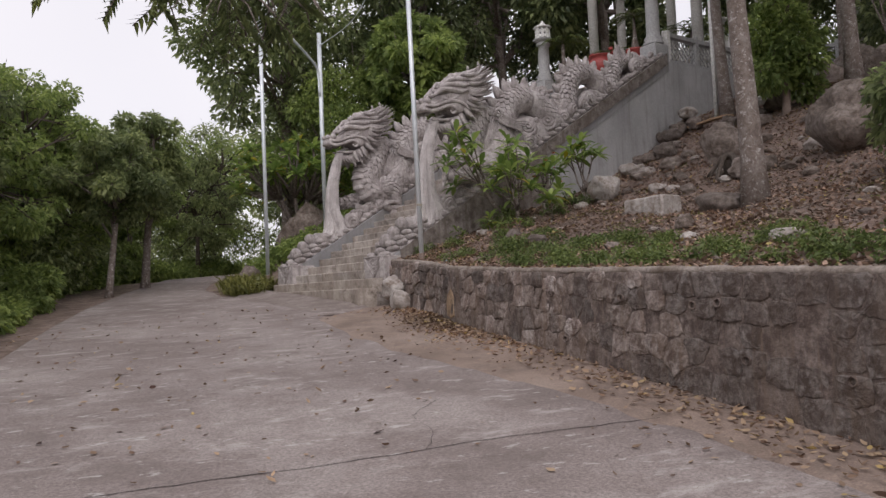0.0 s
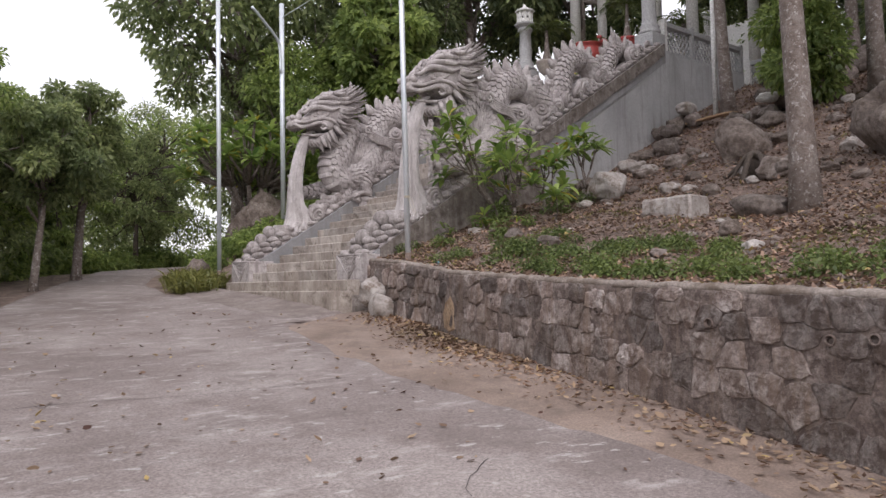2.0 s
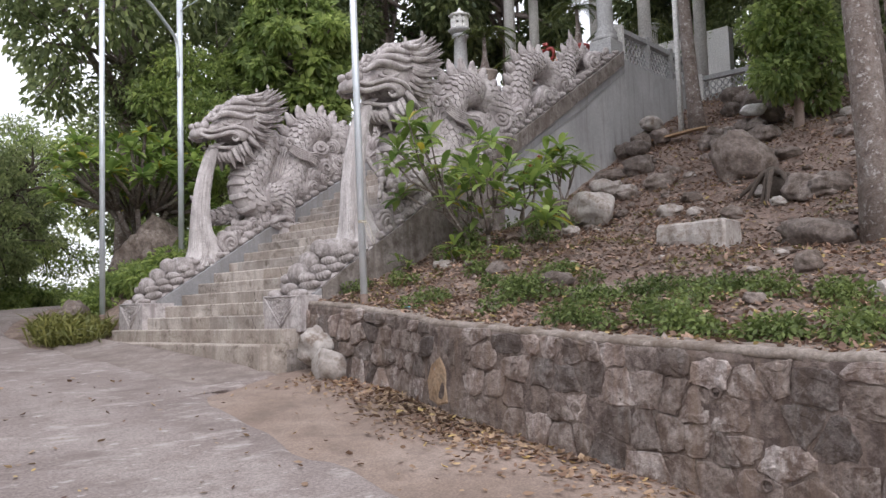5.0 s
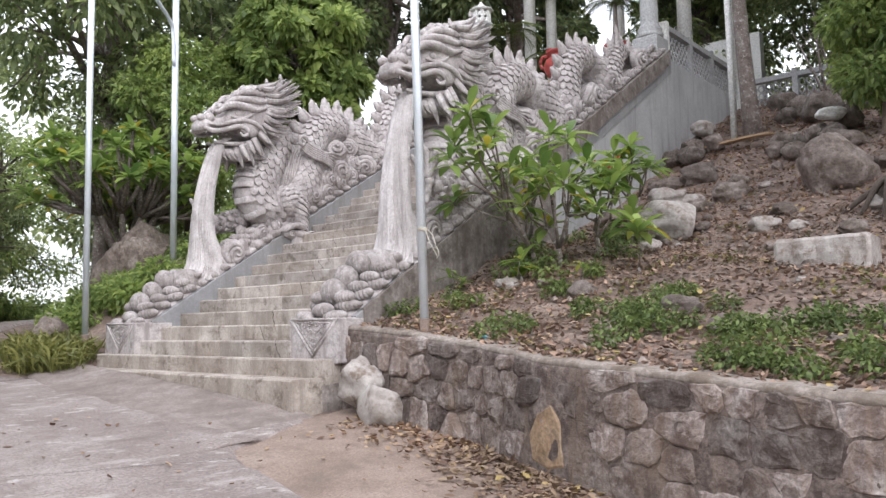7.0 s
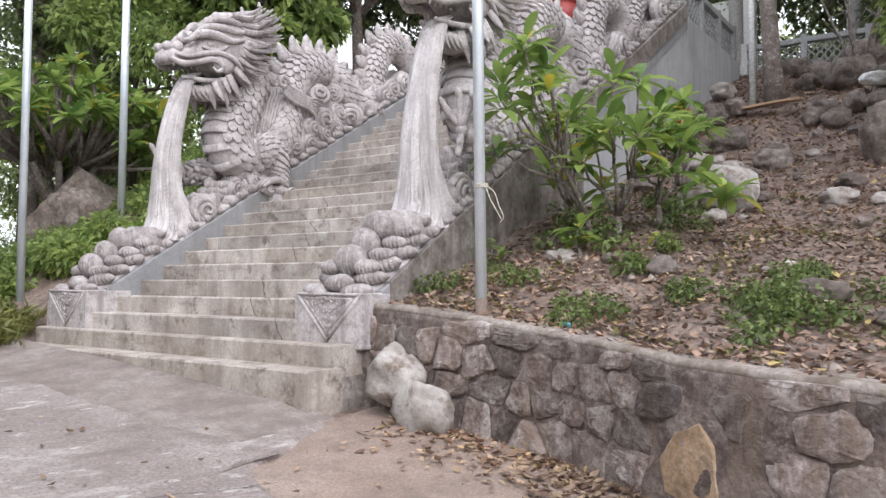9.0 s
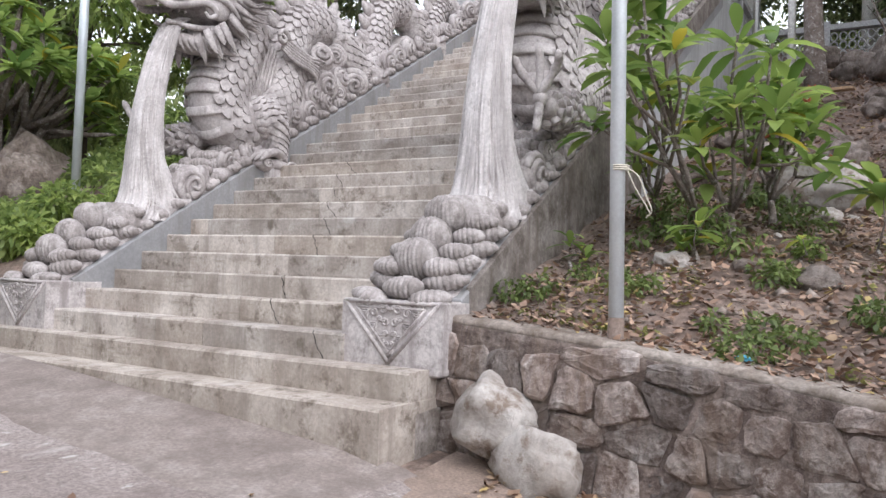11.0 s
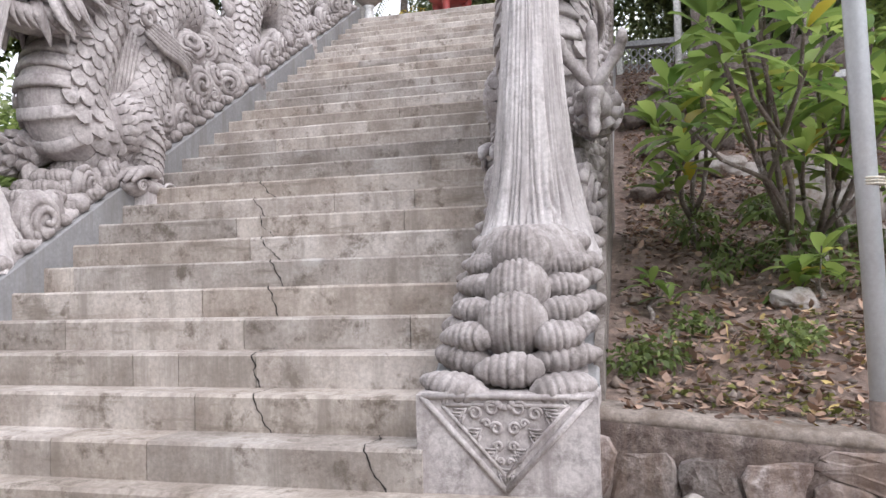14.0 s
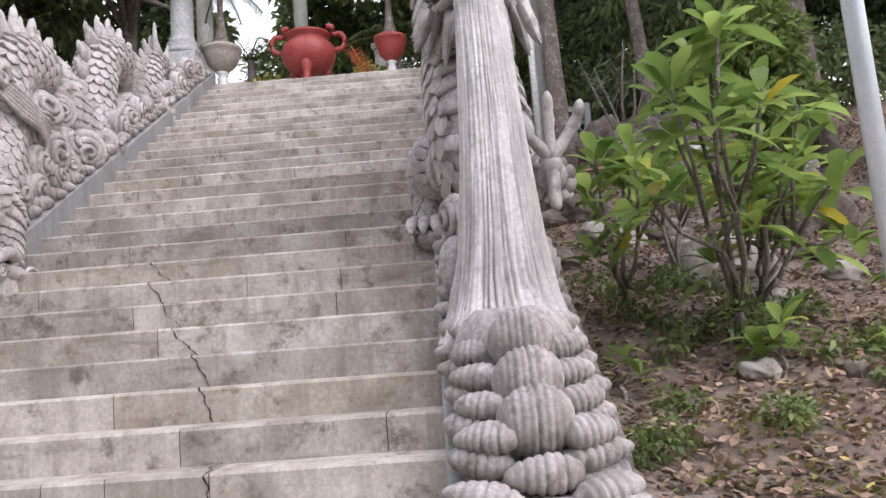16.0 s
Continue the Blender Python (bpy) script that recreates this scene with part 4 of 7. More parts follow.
def dragon_head(sh, hy):
    head_rings(sh, spline([(9.95, 5.68, 5.0, 0.2), (9.75, 5.78, 4.95, 0.26), (9.5, 5.8, 4.96, 0.285), (9.28, 5.7, 5.0, 0.275), (9.08, 5.46, 5.08, 0.225), (8.92, 5.28, 5.08, 0.175), (8.76, 5.2, 5.03, 0.165), (8.63, 5.2, 4.98, 0.165), (8.55, 5.12, 5.0, 0.11)], 3), hy)
    head_rings(sh, spline([(9.55, 5.0, 4.7, 0.24), (9.3, 4.9, 4.66, 0.2), (9.08, 4.82, 4.66, 0.15), (8.92, 4.81, 4.7, 0.11), (8.82, 4.82, 4.76, 0.06)], 3), hy, 16)
    for bx, bz, br in ((9.14, 5.58, 0.07), (9.26, 5.68, 0.08), (9.4, 5.78, 0.09), (9.54, 5.82, 0.09), (8.98, 5.44, 0.06), (8.86, 5.35, 0.05)):
        for o in (-0.09, 0.0, 0.09):
            sh.blob((bx + 0.04 * abs(o) * 10 * 0.3, hy + o, bz - abs(o) * 0.25), (br, br * 0.75, br * 0.85), 10, 6)
    for s in (-1, 1):
        sh.blob((8.6, hy + s * 0.08, 5.19), (0.075, 0.065, 0.06), 12, 8)
        sh.blob((8.7, hy + s * 0.13, 5.2), (0.08, 0.06, 0.07), 12, 8)
        sh.blob((9.13, hy + s * 0.215, 5.32), (0.06, 0.04, 0.05), 12, 8)
        sh.blob((9.32, hy + s * 0.25, 5.12), (0.18, 0.06, 0.13), 14, 9)
        curled_strand(sh, [(8.82, hy + s * 0.16, 5.3), (8.98, hy + s * 0.23, 5.42), (9.18, hy + s * 0.27, 5.44), (9.4, hy + s * 0.29, 5.42), (9.62, hy + s * 0.31, 5.5)], [0.03, 0.055, 0.06, 0.045, 0.012])
        curled_strand(sh, [(8.9, hy + s * 0.14, 5.38), (9.06, hy + s * 0.22, 5.52), (9.28, hy + s * 0.26, 5.56), (9.5, hy + s * 0.28, 5.56), (9.74, hy + s * 0.3, 5.66)], [0.025, 0.05, 0.055, 0.04, 0.012])
        curled_strand(sh, [(9.0, hy + s * 0.12, 5.48), (9.16, hy + s * 0.2, 5.64), (9.38, hy + s * 0.23, 5.69), (9.6, hy + s * 0.24, 5.7), (9.82, hy + s * 0.25, 5.8)], [0.025, 0.045, 0.05, 0.04, 0.012])
        curled_strand(sh, [(9.0, hy + s * 0.22, 5.26), (9.12, hy + s * 0.26, 5.24), (9.26, hy + s * 0.275, 5.28), (9.36, hy + s * 0.28, 5.36)], [0.015, 0.025, 0.025, 0.015])
        # lip roll that scrolls round the cheek
        curled_strand(sh, [(8.58, hy + s * 0.15, 5.03), (8.75, hy + s * 0.2, 5.0), (8.95, hy + s * 0.22, 5.06), (9.1, hy + s * 0.26, 5.12), (9.2, hy + s * 0.3, 5.1), (9.25, hy + s * 0.31, 5.03), (9.18, hy + s * 0.29, 4.98), (9.13, hy + s * 0.27, 5.03)], [0.03, 0.04, 0.04, 0.04, 0.035, 0.03, 0.025, 0.012])
        curled_strand(sh, [(8.64, hy + s * 0.17, 5.1), (8.82, hy + s * 0.215, 5.1), (9.0, hy + s * 0.24, 5.17), (9.2, hy + s * 0.28, 5.22), (9.42, hy + s * 0.32, 5.18), (9.56, hy + s * 0.34, 5.06)], [0.02, 0.03, 0.035, 0.04, 0.035, 0.012])
        curled_strand(sh, [(8.8, hy + s * 0.08, 4.87), (9.0, hy + s * 0.15, 4.86), (9.2, hy + s * 0.2, 4.88), (9.36, hy + s * 0.23, 4.94)], [0.02, 0.03, 0.035, 0.02])
        for i in range(5):
            tx = 8.64 + 0.085 * i
            sh.spike((tx, hy + s * 0.15, 5.0), (tx - 0.01, hy + s * 0.145, 4.93 + 0.01 * i), 0.02, 0.02)
        # horn
        curled_strand(sh, [(9.58, hy + s * 0.13, 5.72), (9.74, hy + s * 0.16, 5.83), (9.88, hy + s * 0.17, 5.9), (9.96, hy + s * 0.17, 6.0), (9.95, hy + s * 0.17, 6.12)], [0.07, 0.065, 0.055, 0.045, 0.015], 9)
        # mane in four layers of grooved flame points
        for n, reach, off, y0, y1, wd in ((12, 1.04, 0.3, 0.14, 0.2, 0.085), (12, 0.93, 0.8, 0.22, 0.33, 0.075), (10, 0.74, 0.3, 0.27, 0.39, 0.065), (8, 0.5, 0.6, 0.29, 0.4, 0.055)):
            bs, ts = spline(MANE_BASE, 6), spline(MANE_TIP, 6)
            for i in range(n):
                k = min(len(bs) - 1, int((i + off) / n * (len(bs) - 1)))
                b0, t0 = Vector((bs[k][0], 0, bs[k][1])), Vector((ts[k][0], 0, ts[k][1]))
                tip = b0.lerp(t0, reach)
                base = Vector((b0.x, hy + s * y0, b0.z))
                tip = Vector((tip.x, hy + s * y1, tip.z))
                sag = Vector((0.02, s * 0.02, -0.07 + 0.02 * (i % 3)))
                sh.spike(base, tip, wd, 0.04, bend=sag, normal=(0, 1, 0), n=8, blunt=0.75)
                sh.spike(base + Vector((0, s * 0.016, 0.012)), base.lerp(tip, 0.93) + Vector((0, s * 0.014, 0.012)), wd * 0.4, 0.03, bend=sag, normal=(0, 1, 0), n=7, blunt=0.8)
        # beard under the jaw
        for i in range(9):
            sh.spike((8.95 + 0.055 * i, hy + s * (0.1 + 0.014 * i), 4.78), (9.02 + 0.08 * i, hy + s * (0.14 + 0.016 * i), 4.6 + 0.012 * i), 0.04, 0.028, bend=(-0.02, 0, -0.02), n=5, blunt=0.5)
    # crest over the crown
    for i in range(7):
        for o in (-0.16, -0.08, 0.0, 0.08, 0.16):
            sh.spike((9.3 + 0.09 * i, hy + o, 5.66 - abs(o) * 0.4), (9.52 + 0.11 * i, hy + o * 1.25, 5.88 + 0.02 * min(i, 7 - i) - abs(o) * 0.4), 0.05, 0.03, bend=(0, 0, 0.02), n=5, blunt=0.5)


def build_dragon(yc, outer, label):
    """outer: -1 or +1, the way in y that faces off the stairs."""
    sh = Shape()
    path = spline(SPINE, 8)
    n = len(path)
    pts = [Vector((p[0], yc + 0.04 * math.sin(i * 0.09), p[1])) for i, p in enumerate(path)]
    rad = [p[2] for p in path]
    side = Vector((0, 1, 0))
    frames_ = []
    rings = []
    for i, p in enumerate(pts):
        d = (pts[min(i + 1, n - 1)] - pts[max(i - 1, 0)]).normalized()
        up = d.cross(side).normalized()
        frames_.append((p, d, up))
        rings.append([p + (side * (math.cos(2 * math.pi * j / 24) * 0.92) + up * math.sin(2 * math.pi * j / 24)) * rad[i] for j in range(24)])
    sh.rings(rings)
    chest = 8 * 7
    # scales in staggered rows
    dist, last, row = 0.0, 0.0, 0
    for i in range(3, n - 4):
        dist += (pts[i] - pts[i - 1]).length
        size = 0.115 * (0.45 + 0.55 * min(1.0, rad[i] / 0.3))
        if dist - last < size * 0.72:
            continue
        last, row = dist, row + 1
        p, d, up = frames_[i]
        r = rad[i]
        m = max(8, int(2 * math.pi * r / (size * 0.98)))
        for j in range(m):
            a = 2 * math.pi * (j + 0.5 * (row % 2)) / m
            nrm = side * math.cos(a) + up * math.sin(a)
            if i < chest and nrm.dot(-up) > 0.68:
                continue
            t = side * -math.sin(a) + up * math.cos(a)
            add_scale(sh, p + (side * math.cos(a) * 0.92 + up * math.sin(a)) * r, d if d.z < -0.2 else -d, t, nrm, size, size * 0.56)
    # belly plates from throat to chest
    dist, last = 0.0, -1.0
    for i in range(3, chest):
        dist += (pts[i] - pts[i - 1]).length
        if dist - last < 0.095:
            continue
        last = dist
        p, d, up = frames_[i]
        rows = []
        for a in np.linspace(-0.86, 0.86, 13):
            o = side * math.sin(a) * 0.95 - up * math.cos(a)
            rows.append([p + o * (rad[i] + h) + d * q for q, h in ((-0.05, -0.01), (-0.048, 0.014), (0.03, 0.034), (0.05, 0.03), (0.052, -0.01))])
        sh.rings(rows)
    # back fins: broad, blunt and tall
    dist, last = 0.0, -1.0
    for i in range(60, n - 3):
        dist += (pts[i] - pts[i - 1]).length
        p, d, up = frames_[i]
        if up.z < -0.25 and rad[i] > 0.1 or dist - last < 0.15:
            continue
        last = dist
        h = 0.1 + rad[i] * 0.75
        base = p + up * rad[i] * 0.85
        tip = p + up * (rad[i] + h) - d * 0.03
        sh.spike(base, tip, 0.14, 0.055, bend=d * -0.03, normal=(0, 1, 0), n=6, blunt=0.28)
        sh.spike(base + d * 0.06, tip + d * 0.075 - up * 0.08, 0.09, 0.062, bend=d * -0.03, normal=(0, 1, 0), n=6, blunt=0.28)
    # flame-shaped tail end
    for i in range(7):
        sh.spike((14.35 + 0.09 * i, yc + 0.03 * (i % 3 - 1), 6.62 + 0.03 * i), (14.2 + 0.17 * i, yc + 0.05 * (i % 3 - 1), 7.22 - 0.035 * i), 0.12, 0.06, n=6, blunt=0.35)
    dragon_head(sh, yc)
    q = -outer
    # fluted web between neck and rising back, and a trailing tuft at the shoulder
    for g in (-1, 1):
        for i in range(7):
            o = 0.055 * i
            curled_strand(sh, [(10.0 + o * 0.75, yc + g * 0.12, 4.24 + 0.02 * i), (9.99 + o * 0.9, yc + g * 0.15, 4.5), (10.06 + o, yc + g * 0.15, 4.8), (10.16 + o, yc + g * 0.12, 5.06 - 0.02 * i)], [0.03, 0.035, 0.03, 0.012], 6)
        for i in range(6):
            curled_strand(sh, [(10.32, yc + g * 0.26, 5.12 - 0.03 * i), (10.5, yc + g * 0.33, 5.02 - 0.035 * i), (10.75, yc + g * 0.34, 4.95 - 0.03 * i), (10.92, yc + g * 0.32, 4.98 - 0.05 * i), (11.1 - 0.04 * i, yc + g * 0.3, 4.98 - 0.07 * i)], [0.012, 0.024, 0.026, 0.02, 0.005], 6)
        curled_strand(sh, [(10.3 + 0.1 * math.cos(0.6 * i) * (1 - i / 16), yc + g * 0.3, 5.08 + 0.1 * math.sin(0.6 * i) * (1 - i / 16)) for i in range(14)], [0.03, 0.03, 0.02], 6)
    sh.blob((10.2, yc, 4.42), (0.16, 0.07, 0.3), 12, 8)
    # foreleg on the stair side, standing on a curl
    leg = [(9.9, yc + q * 0.16, 4.05, 0.24), (10.04, yc + q * 0.27, 4.09, 0.2), (10.15, yc + q * 0.33, 4.02, 0.145), (10.19, yc + q * 0.35, 3.9, 0.11), (10.2, yc + q * 0.36, 3.78, 0.09), (10.2, yc + q * 0.36, 3.66, 0.088)]
    lp = spline(leg, 4)
    sh.tube([p[:3] for p in lp], [p[3] for p in lp], 14)
    for i in range(2, len(lp) - 1):
        c, r = Vector(lp[i][:3]), lp[i][3]
        d = (Vector(lp[i + 1][:3]) - Vector(lp[i - 1][:3])).normalized()
        u = d.cross(Vector((1, 0, 0))).normalized() if abs(d.x) < 0.9 else d.cross(Vector((0, 0, 1))).normalized()
        w = d.cross(u).normalized()
        m = max(6, int(2 * math.pi * r / 0.08))
        for j in range(m):
            a = 2 * math.pi * (j + 0.5 * (i % 2)) / m
            nrm = u * math.cos(a) + w * math.sin(a)
            add_scale(sh, c + nrm * r, d, w * math.cos(a) - u * math.sin(a), nrm, 0.075, 0.042)
    for i in range(4):
        o = (i - 1.5) * 0.055
        curled_strand(sh, [(10.2, yc + q * 0.36 + o, 3.68), (10.05, yc + q * 0.37 + o * 1.3, 3.7), (9.9, yc + q * 0.38 + o * 1.5, 3.66), (9.78, yc + q * 0.38 + o * 1.5, 3.58)], [0.05, 0.05, 0.044, 0.012], 8)
    sh.blob((10.12, yc + q * 0.37, 3.56), (0.3, 0.15, 0.085), 18, 8)
    for k, (cx, cz, r0) in enumerate(((10.3, 3.54, 0.12), (9.92, 3.56, 0.07))):
        sh.tube([(cx + (r0 - r0 * 0.04 * i) * math.cos(0.5 * i), yc + q * 0.5, cz + (r0 - r0 * 0.04 * i) * 0.75 * math.sin(0.5 * i)) for i in range(24)], 0.015, 6, up=(0, 1, 0))
    sh.box((10.0, min(yc + q * 0.26, yc + q * 0.49), 3.3), (10.42, max(yc + q * 0.26, yc + q * 0.49), 3.55), 0.02)
    # raised claw on the outer side
    curled_strand(sh, [(9.75, yc + outer * 0.14, 3.98), (9.5, yc + outer * 0.3, 3.8), (9.2, yc + outer * 0.35, 3.72), (8.95, yc + outer * 0.34, 3.74)], [0.19, 0.15, 0.11, 0.08], 12)
    for i in range(5):
        for j in range(9):
            a, x = 2 * math.pi * (j + 0.5 * (i % 2)) / 9, 9.55 - 0.11 * i
            nrm = Vector((0, math.cos(a), math.sin(a)))
            c = Vector((x, yc + outer * float(np.interp(x, [8.95, 9.2, 9.5], [0.34, 0.35, 0.3])), float(np.interp(x, [8.95, 9.2, 9.5], [3.74, 3.72, 3.8])))) + nrm * float(np.interp(x, [8.95, 9.2, 9.5], [0.08, 0.11, 0.15]))
            add_scale(sh, c, Vector((-1, 0, 0)), Vector((0, -math.sin(a), math.cos(a))), nrm, 0.1, 0.05)
    hand = Vector((8.9, yc + outer * 0.33, 3.78))
    sh.blob(hand, (0.055, 0.062, 0.075), 12, 8)
    for yo, zo, bx in ((-0.16, 0.3, -0.05), (0.0, 0.36, -0.03), (0.17, 0.29, -0.05)):
        f = [hand + Vector((-0.01, 0, 0.03)), hand + Vector((bx * 0.6, yo * 0.6, zo * 0.5)), hand + Vector((bx, yo, zo * 0.85)), hand + Vector((bx - 0.05, yo * 1.08, zo * 1.1))]
        sh.tube(spline(f, 4), [0.042, 0.036, 0.04, 0.034, 0.031, 0.034, 0.039, 0.035, 0.032, 0.036, 0.033, 0.026, 0.01], 9)
    sh.tube(spline([hand, hand + Vector((-0.02, 0, -0.1)), hand + Vector((-0.04, 0, -0.2)), hand + Vector((-0.06, 0, -0.26))], 3), [0.044, 0.04, 0.038, 0.04, 0.036, 0.034, 0.037, 0.034, 0.03, 0.02], 9)
    # hind legs near the humps
    for x0, z0 in ((12.1, 5.1), (13.62, 5.95)):
        curled_strand(sh, [(x0, yc + q * 0.08, z0 + 0.06), (x0 + 0.18, yc + q * 0.24, z0), (x0 + 0.28, yc + q * 0.29, z0 - 0.12), (x0 + 0.27, yc + q * 0.3, nose_line(x0 + 0.27) + 0.22)], [0.16, 0.13, 0.1, 0.075], 10)
        for i in range(3):
            o = (i - 1) * 0.06
            sh.tube([(x0 + 0.27, yc + q * 0.3 + o, nose_line(x0 + 0.27) + 0.26), (x0 + 0.13, yc + q * 0.31 + o * 1.4, nose_line(x0 + 0.13) + 0.24)], [0.045, 0.02], 6)
    # spouting water in uneven strands
    solid = len(sh.f)
    wp = spline([(9.08, 4.97, 0.1, 0.05), (8.94, 4.87, 0.13, 0.07), (8.84, 4.62, 0.14, 0.09), (8.75, 4.3, 0.15, 0.105), (8.69, 3.95, 0.165, 0.115), (8.67, 3.6, 0.19, 0.135), (8.69, 3.28, 0.225, 0.17), (8.71, 3.06, 0.275, 0.22), (8.7, 2.93, 0.315, 0.28), (8.66, 2.83, 0.345, 0.34)], 8)
    rings = []
    for i, (x, z, a, b) in enumerate(wp):
        ring = []
        for j in range(260):
            an = 2 * math.pi * j / 260
            ph = 34 * (an / (2 * math.pi)) + 1.6 * noise.noise(Vector((math.cos(an) * 4, math.sin(an) * 4, i * 0.025))) + 0.5 * noise.noise(Vector((math.cos(an) * 11, math.sin(an) * 11, i * 0.06 + 3)))
            deep = 0.2 + 0.16 * noise.noise(Vector((math.floor(ph) * 1.7, i * 0.05, yc)))
            k = 1.06 - deep * (1 - abs(math.sin(math.pi * ph)) ** 0.55) + 0.05 * noise.noise(Vector((math.cos(an) * 3, math.sin(an) * 3, i * 0.09)))
            ring.append((x + b * k * math.cos(an) * (1.0 if math.cos(an) < 0 else 1.2 + 1.1 * max(0.0, min(1.0, (3.45 - z) / 0.4))), yc + a * k * math.sin(an), z + (0.03 * noise.noise(Vector((j * 0.2, 1, 1))) if i == len(wp) - 1 else 0)))
        rings.append(ring)
    sh.rings(rings)
    me = sh.mesh("dragon_statue", M_CARVED)
    me.materials.append(M_STREAM)
    for f in me.polygons[solid:]:
        f.material_index = 1
    o = Vector((9.5, yc, nose_line(9.5) + 0.28))
    me.transform(Matrix.Translation(-o))
    ob = tagged(new("dragon_statue", me), label, "statue", "dragon statues beside the stairs")
    ob.location = o
    return ob


# ---- upper terrace and grey side wall ----
def build_terrace():
    sh = Shape()
    sh.rings([[(x, Y_OUT[0] + 0.02, 1.5), (x, Y_OUT[0] + 0.02, nose_line(x) + 0.1 if x < 15.63 else 6.86), (x, Y_OUT[0] + 0.28, nose_line(x) + 0.1 if x < 15.63 else 6.86), (x, Y_OUT[0] + 0.28, 1.5)]
              for x in (8.2, 10, 12, 14, 15.5, 15.62, 15.64, 19.2)])
    setting("wall_side", sh, M_GREY_WALL, "smooth grey rendered side wall with rain streaks", "wall")
    # kerb side: stained cement whose dark colour includes the cushions' cast shadow
    band = Shape()
    rows = []
    for x in np.linspace(11.5, 15.66, 70):
        e = 0.01 * noise.noise(Vector((x * 3, 0, 7)))
        top, foot = nose_line(x) + KERB + 0.01, nose_line(x) - 0.12 + 2 * e
        rows.append([(x, Y_OUT[0] - 0.03 + e, foot), (x, Y_OUT[0] - 0.034 + e, top), (x, Y_OUT[0] + 0.03, top), (x, Y_OUT[0] + 0.03, foot)])
    band.rings(rows)
    setting("trim_shadowed_band", band, M_SIDE_ROUGH, "stained cement band below the balustrade, coloured dark for the cushions' shadow", "trim")
    low = Shape()
    rows = []
    for x in np.linspace(7.8, 11.55, 70):
        o = [0.012 + 0.006 * noise.noise(Vector((x * 2, 0, i))) + 0.006 * noise.noise(Vector((x * 9, i * 2.0, 3))) for i in range(8)]
        zs = np.linspace(1.5, nose_line(x) + KERB + 0.012, 8)
        rows.append([(x, Y_OUT[0] - 0.006 - o[i], zs[i]) for i in range(8)] + [(x, Y_OUT[0] + 0.025, zs[7]), (x, Y_OUT[0] + 0.025, zs[0])])
    low.rings(rows)
    setting("wall_side_lower", low, M_SIDE_ROUGH, "rough brown-stained cement foot of the side wall", "wall")
    sh = Shape()
    sh.box((16.15, 12.33, TOP_LEVEL - 0.5), (30, 21, TOP_LEVEL - 0.002), 0.01)
    setting("terrace_floor", sh, M_STEP, "pale concrete terrace floor", "floor")
    sh = Shape()
    sh.box((19.2, 9.7, 3.5), (19.5, 12.0, 6.46), 0.01)
    sh.box((15.4, 16.2, 4.0), (30, 16.5, 6.6), 0.01)
    setting("wall_terrace", sh, M_GREY_WALL, "grey rendered terrace wall", "wall")


def balustrade_run(p0, p1, z, label):
    """A low railing of pierced panels with a rail above and below."""
    a, b = Vector((*p0, z)), Vector((*p1, z))
    d = (b - a)
    n = max(1, round(d.length / 1.15))
    rail = thing("terrace_railing", label, "railing", "terrace railings", "", a)
    u = d.normalized()
    s = Vector((-u.y, u.x, 0))

    def bar(lo, hi, w, z0, z1):
        sh = Shape()
        c0, c1 = a + u * lo, a + u * hi
        sh.rings([[c0 + s * w + Vector((0, 0, z0)), c0 + s * w + Vector((0, 0, z1)), c0 - s * w + Vector((0, 0, z1)), c0 - s * w + Vector((0, 0, z0))],
                  [c1 + s * w + Vector((0, 0, z0)), c1 + s * w + Vector((0, 0, z1)), c1 - s * w + Vector((0, 0, z1)), c1 - s * w + Vector((0, 0, z0))]])
        return sh

    part("bottom_rail", bar(0, d.length, 0.09, 0.0, 0.09), M_COLUMN, rail, smooth=False)
    part("top_rail", bar(0, d.length, 0.08, 0.66, 0.76), M_COLUMN, rail, smooth=False)
    for i in range(n):
        l0, l1 = d.length * i / n, d.length * (i + 1) / n
        sh = Shape()
        for cx in np.arange(l0 + 0.12, l1 - 0.02, 0.15):
            for cz in (0.2, 0.37, 0.54):
                path = [a + u * (cx + 0.06 * math.cos(t)) + Vector((0, 0, cz + 0.08 * math.sin(t))) for t in np.linspace(0, 2 * math.pi, 9)]
                sh.tube(path, 0.017, 5, up=tuple(s))
        tagged(part("pierced_panel", sh, M_COLUMN, rail), kind="stuff")
    for i in range(n + 1):
        part("post", bar(d.length * i / n - 0.055, d.length * i / n + 0.055, 0.085, 0.0, 0.82), M_WHITE if i == 0 else M_COLUMN, rail, smooth=False)
    return rail


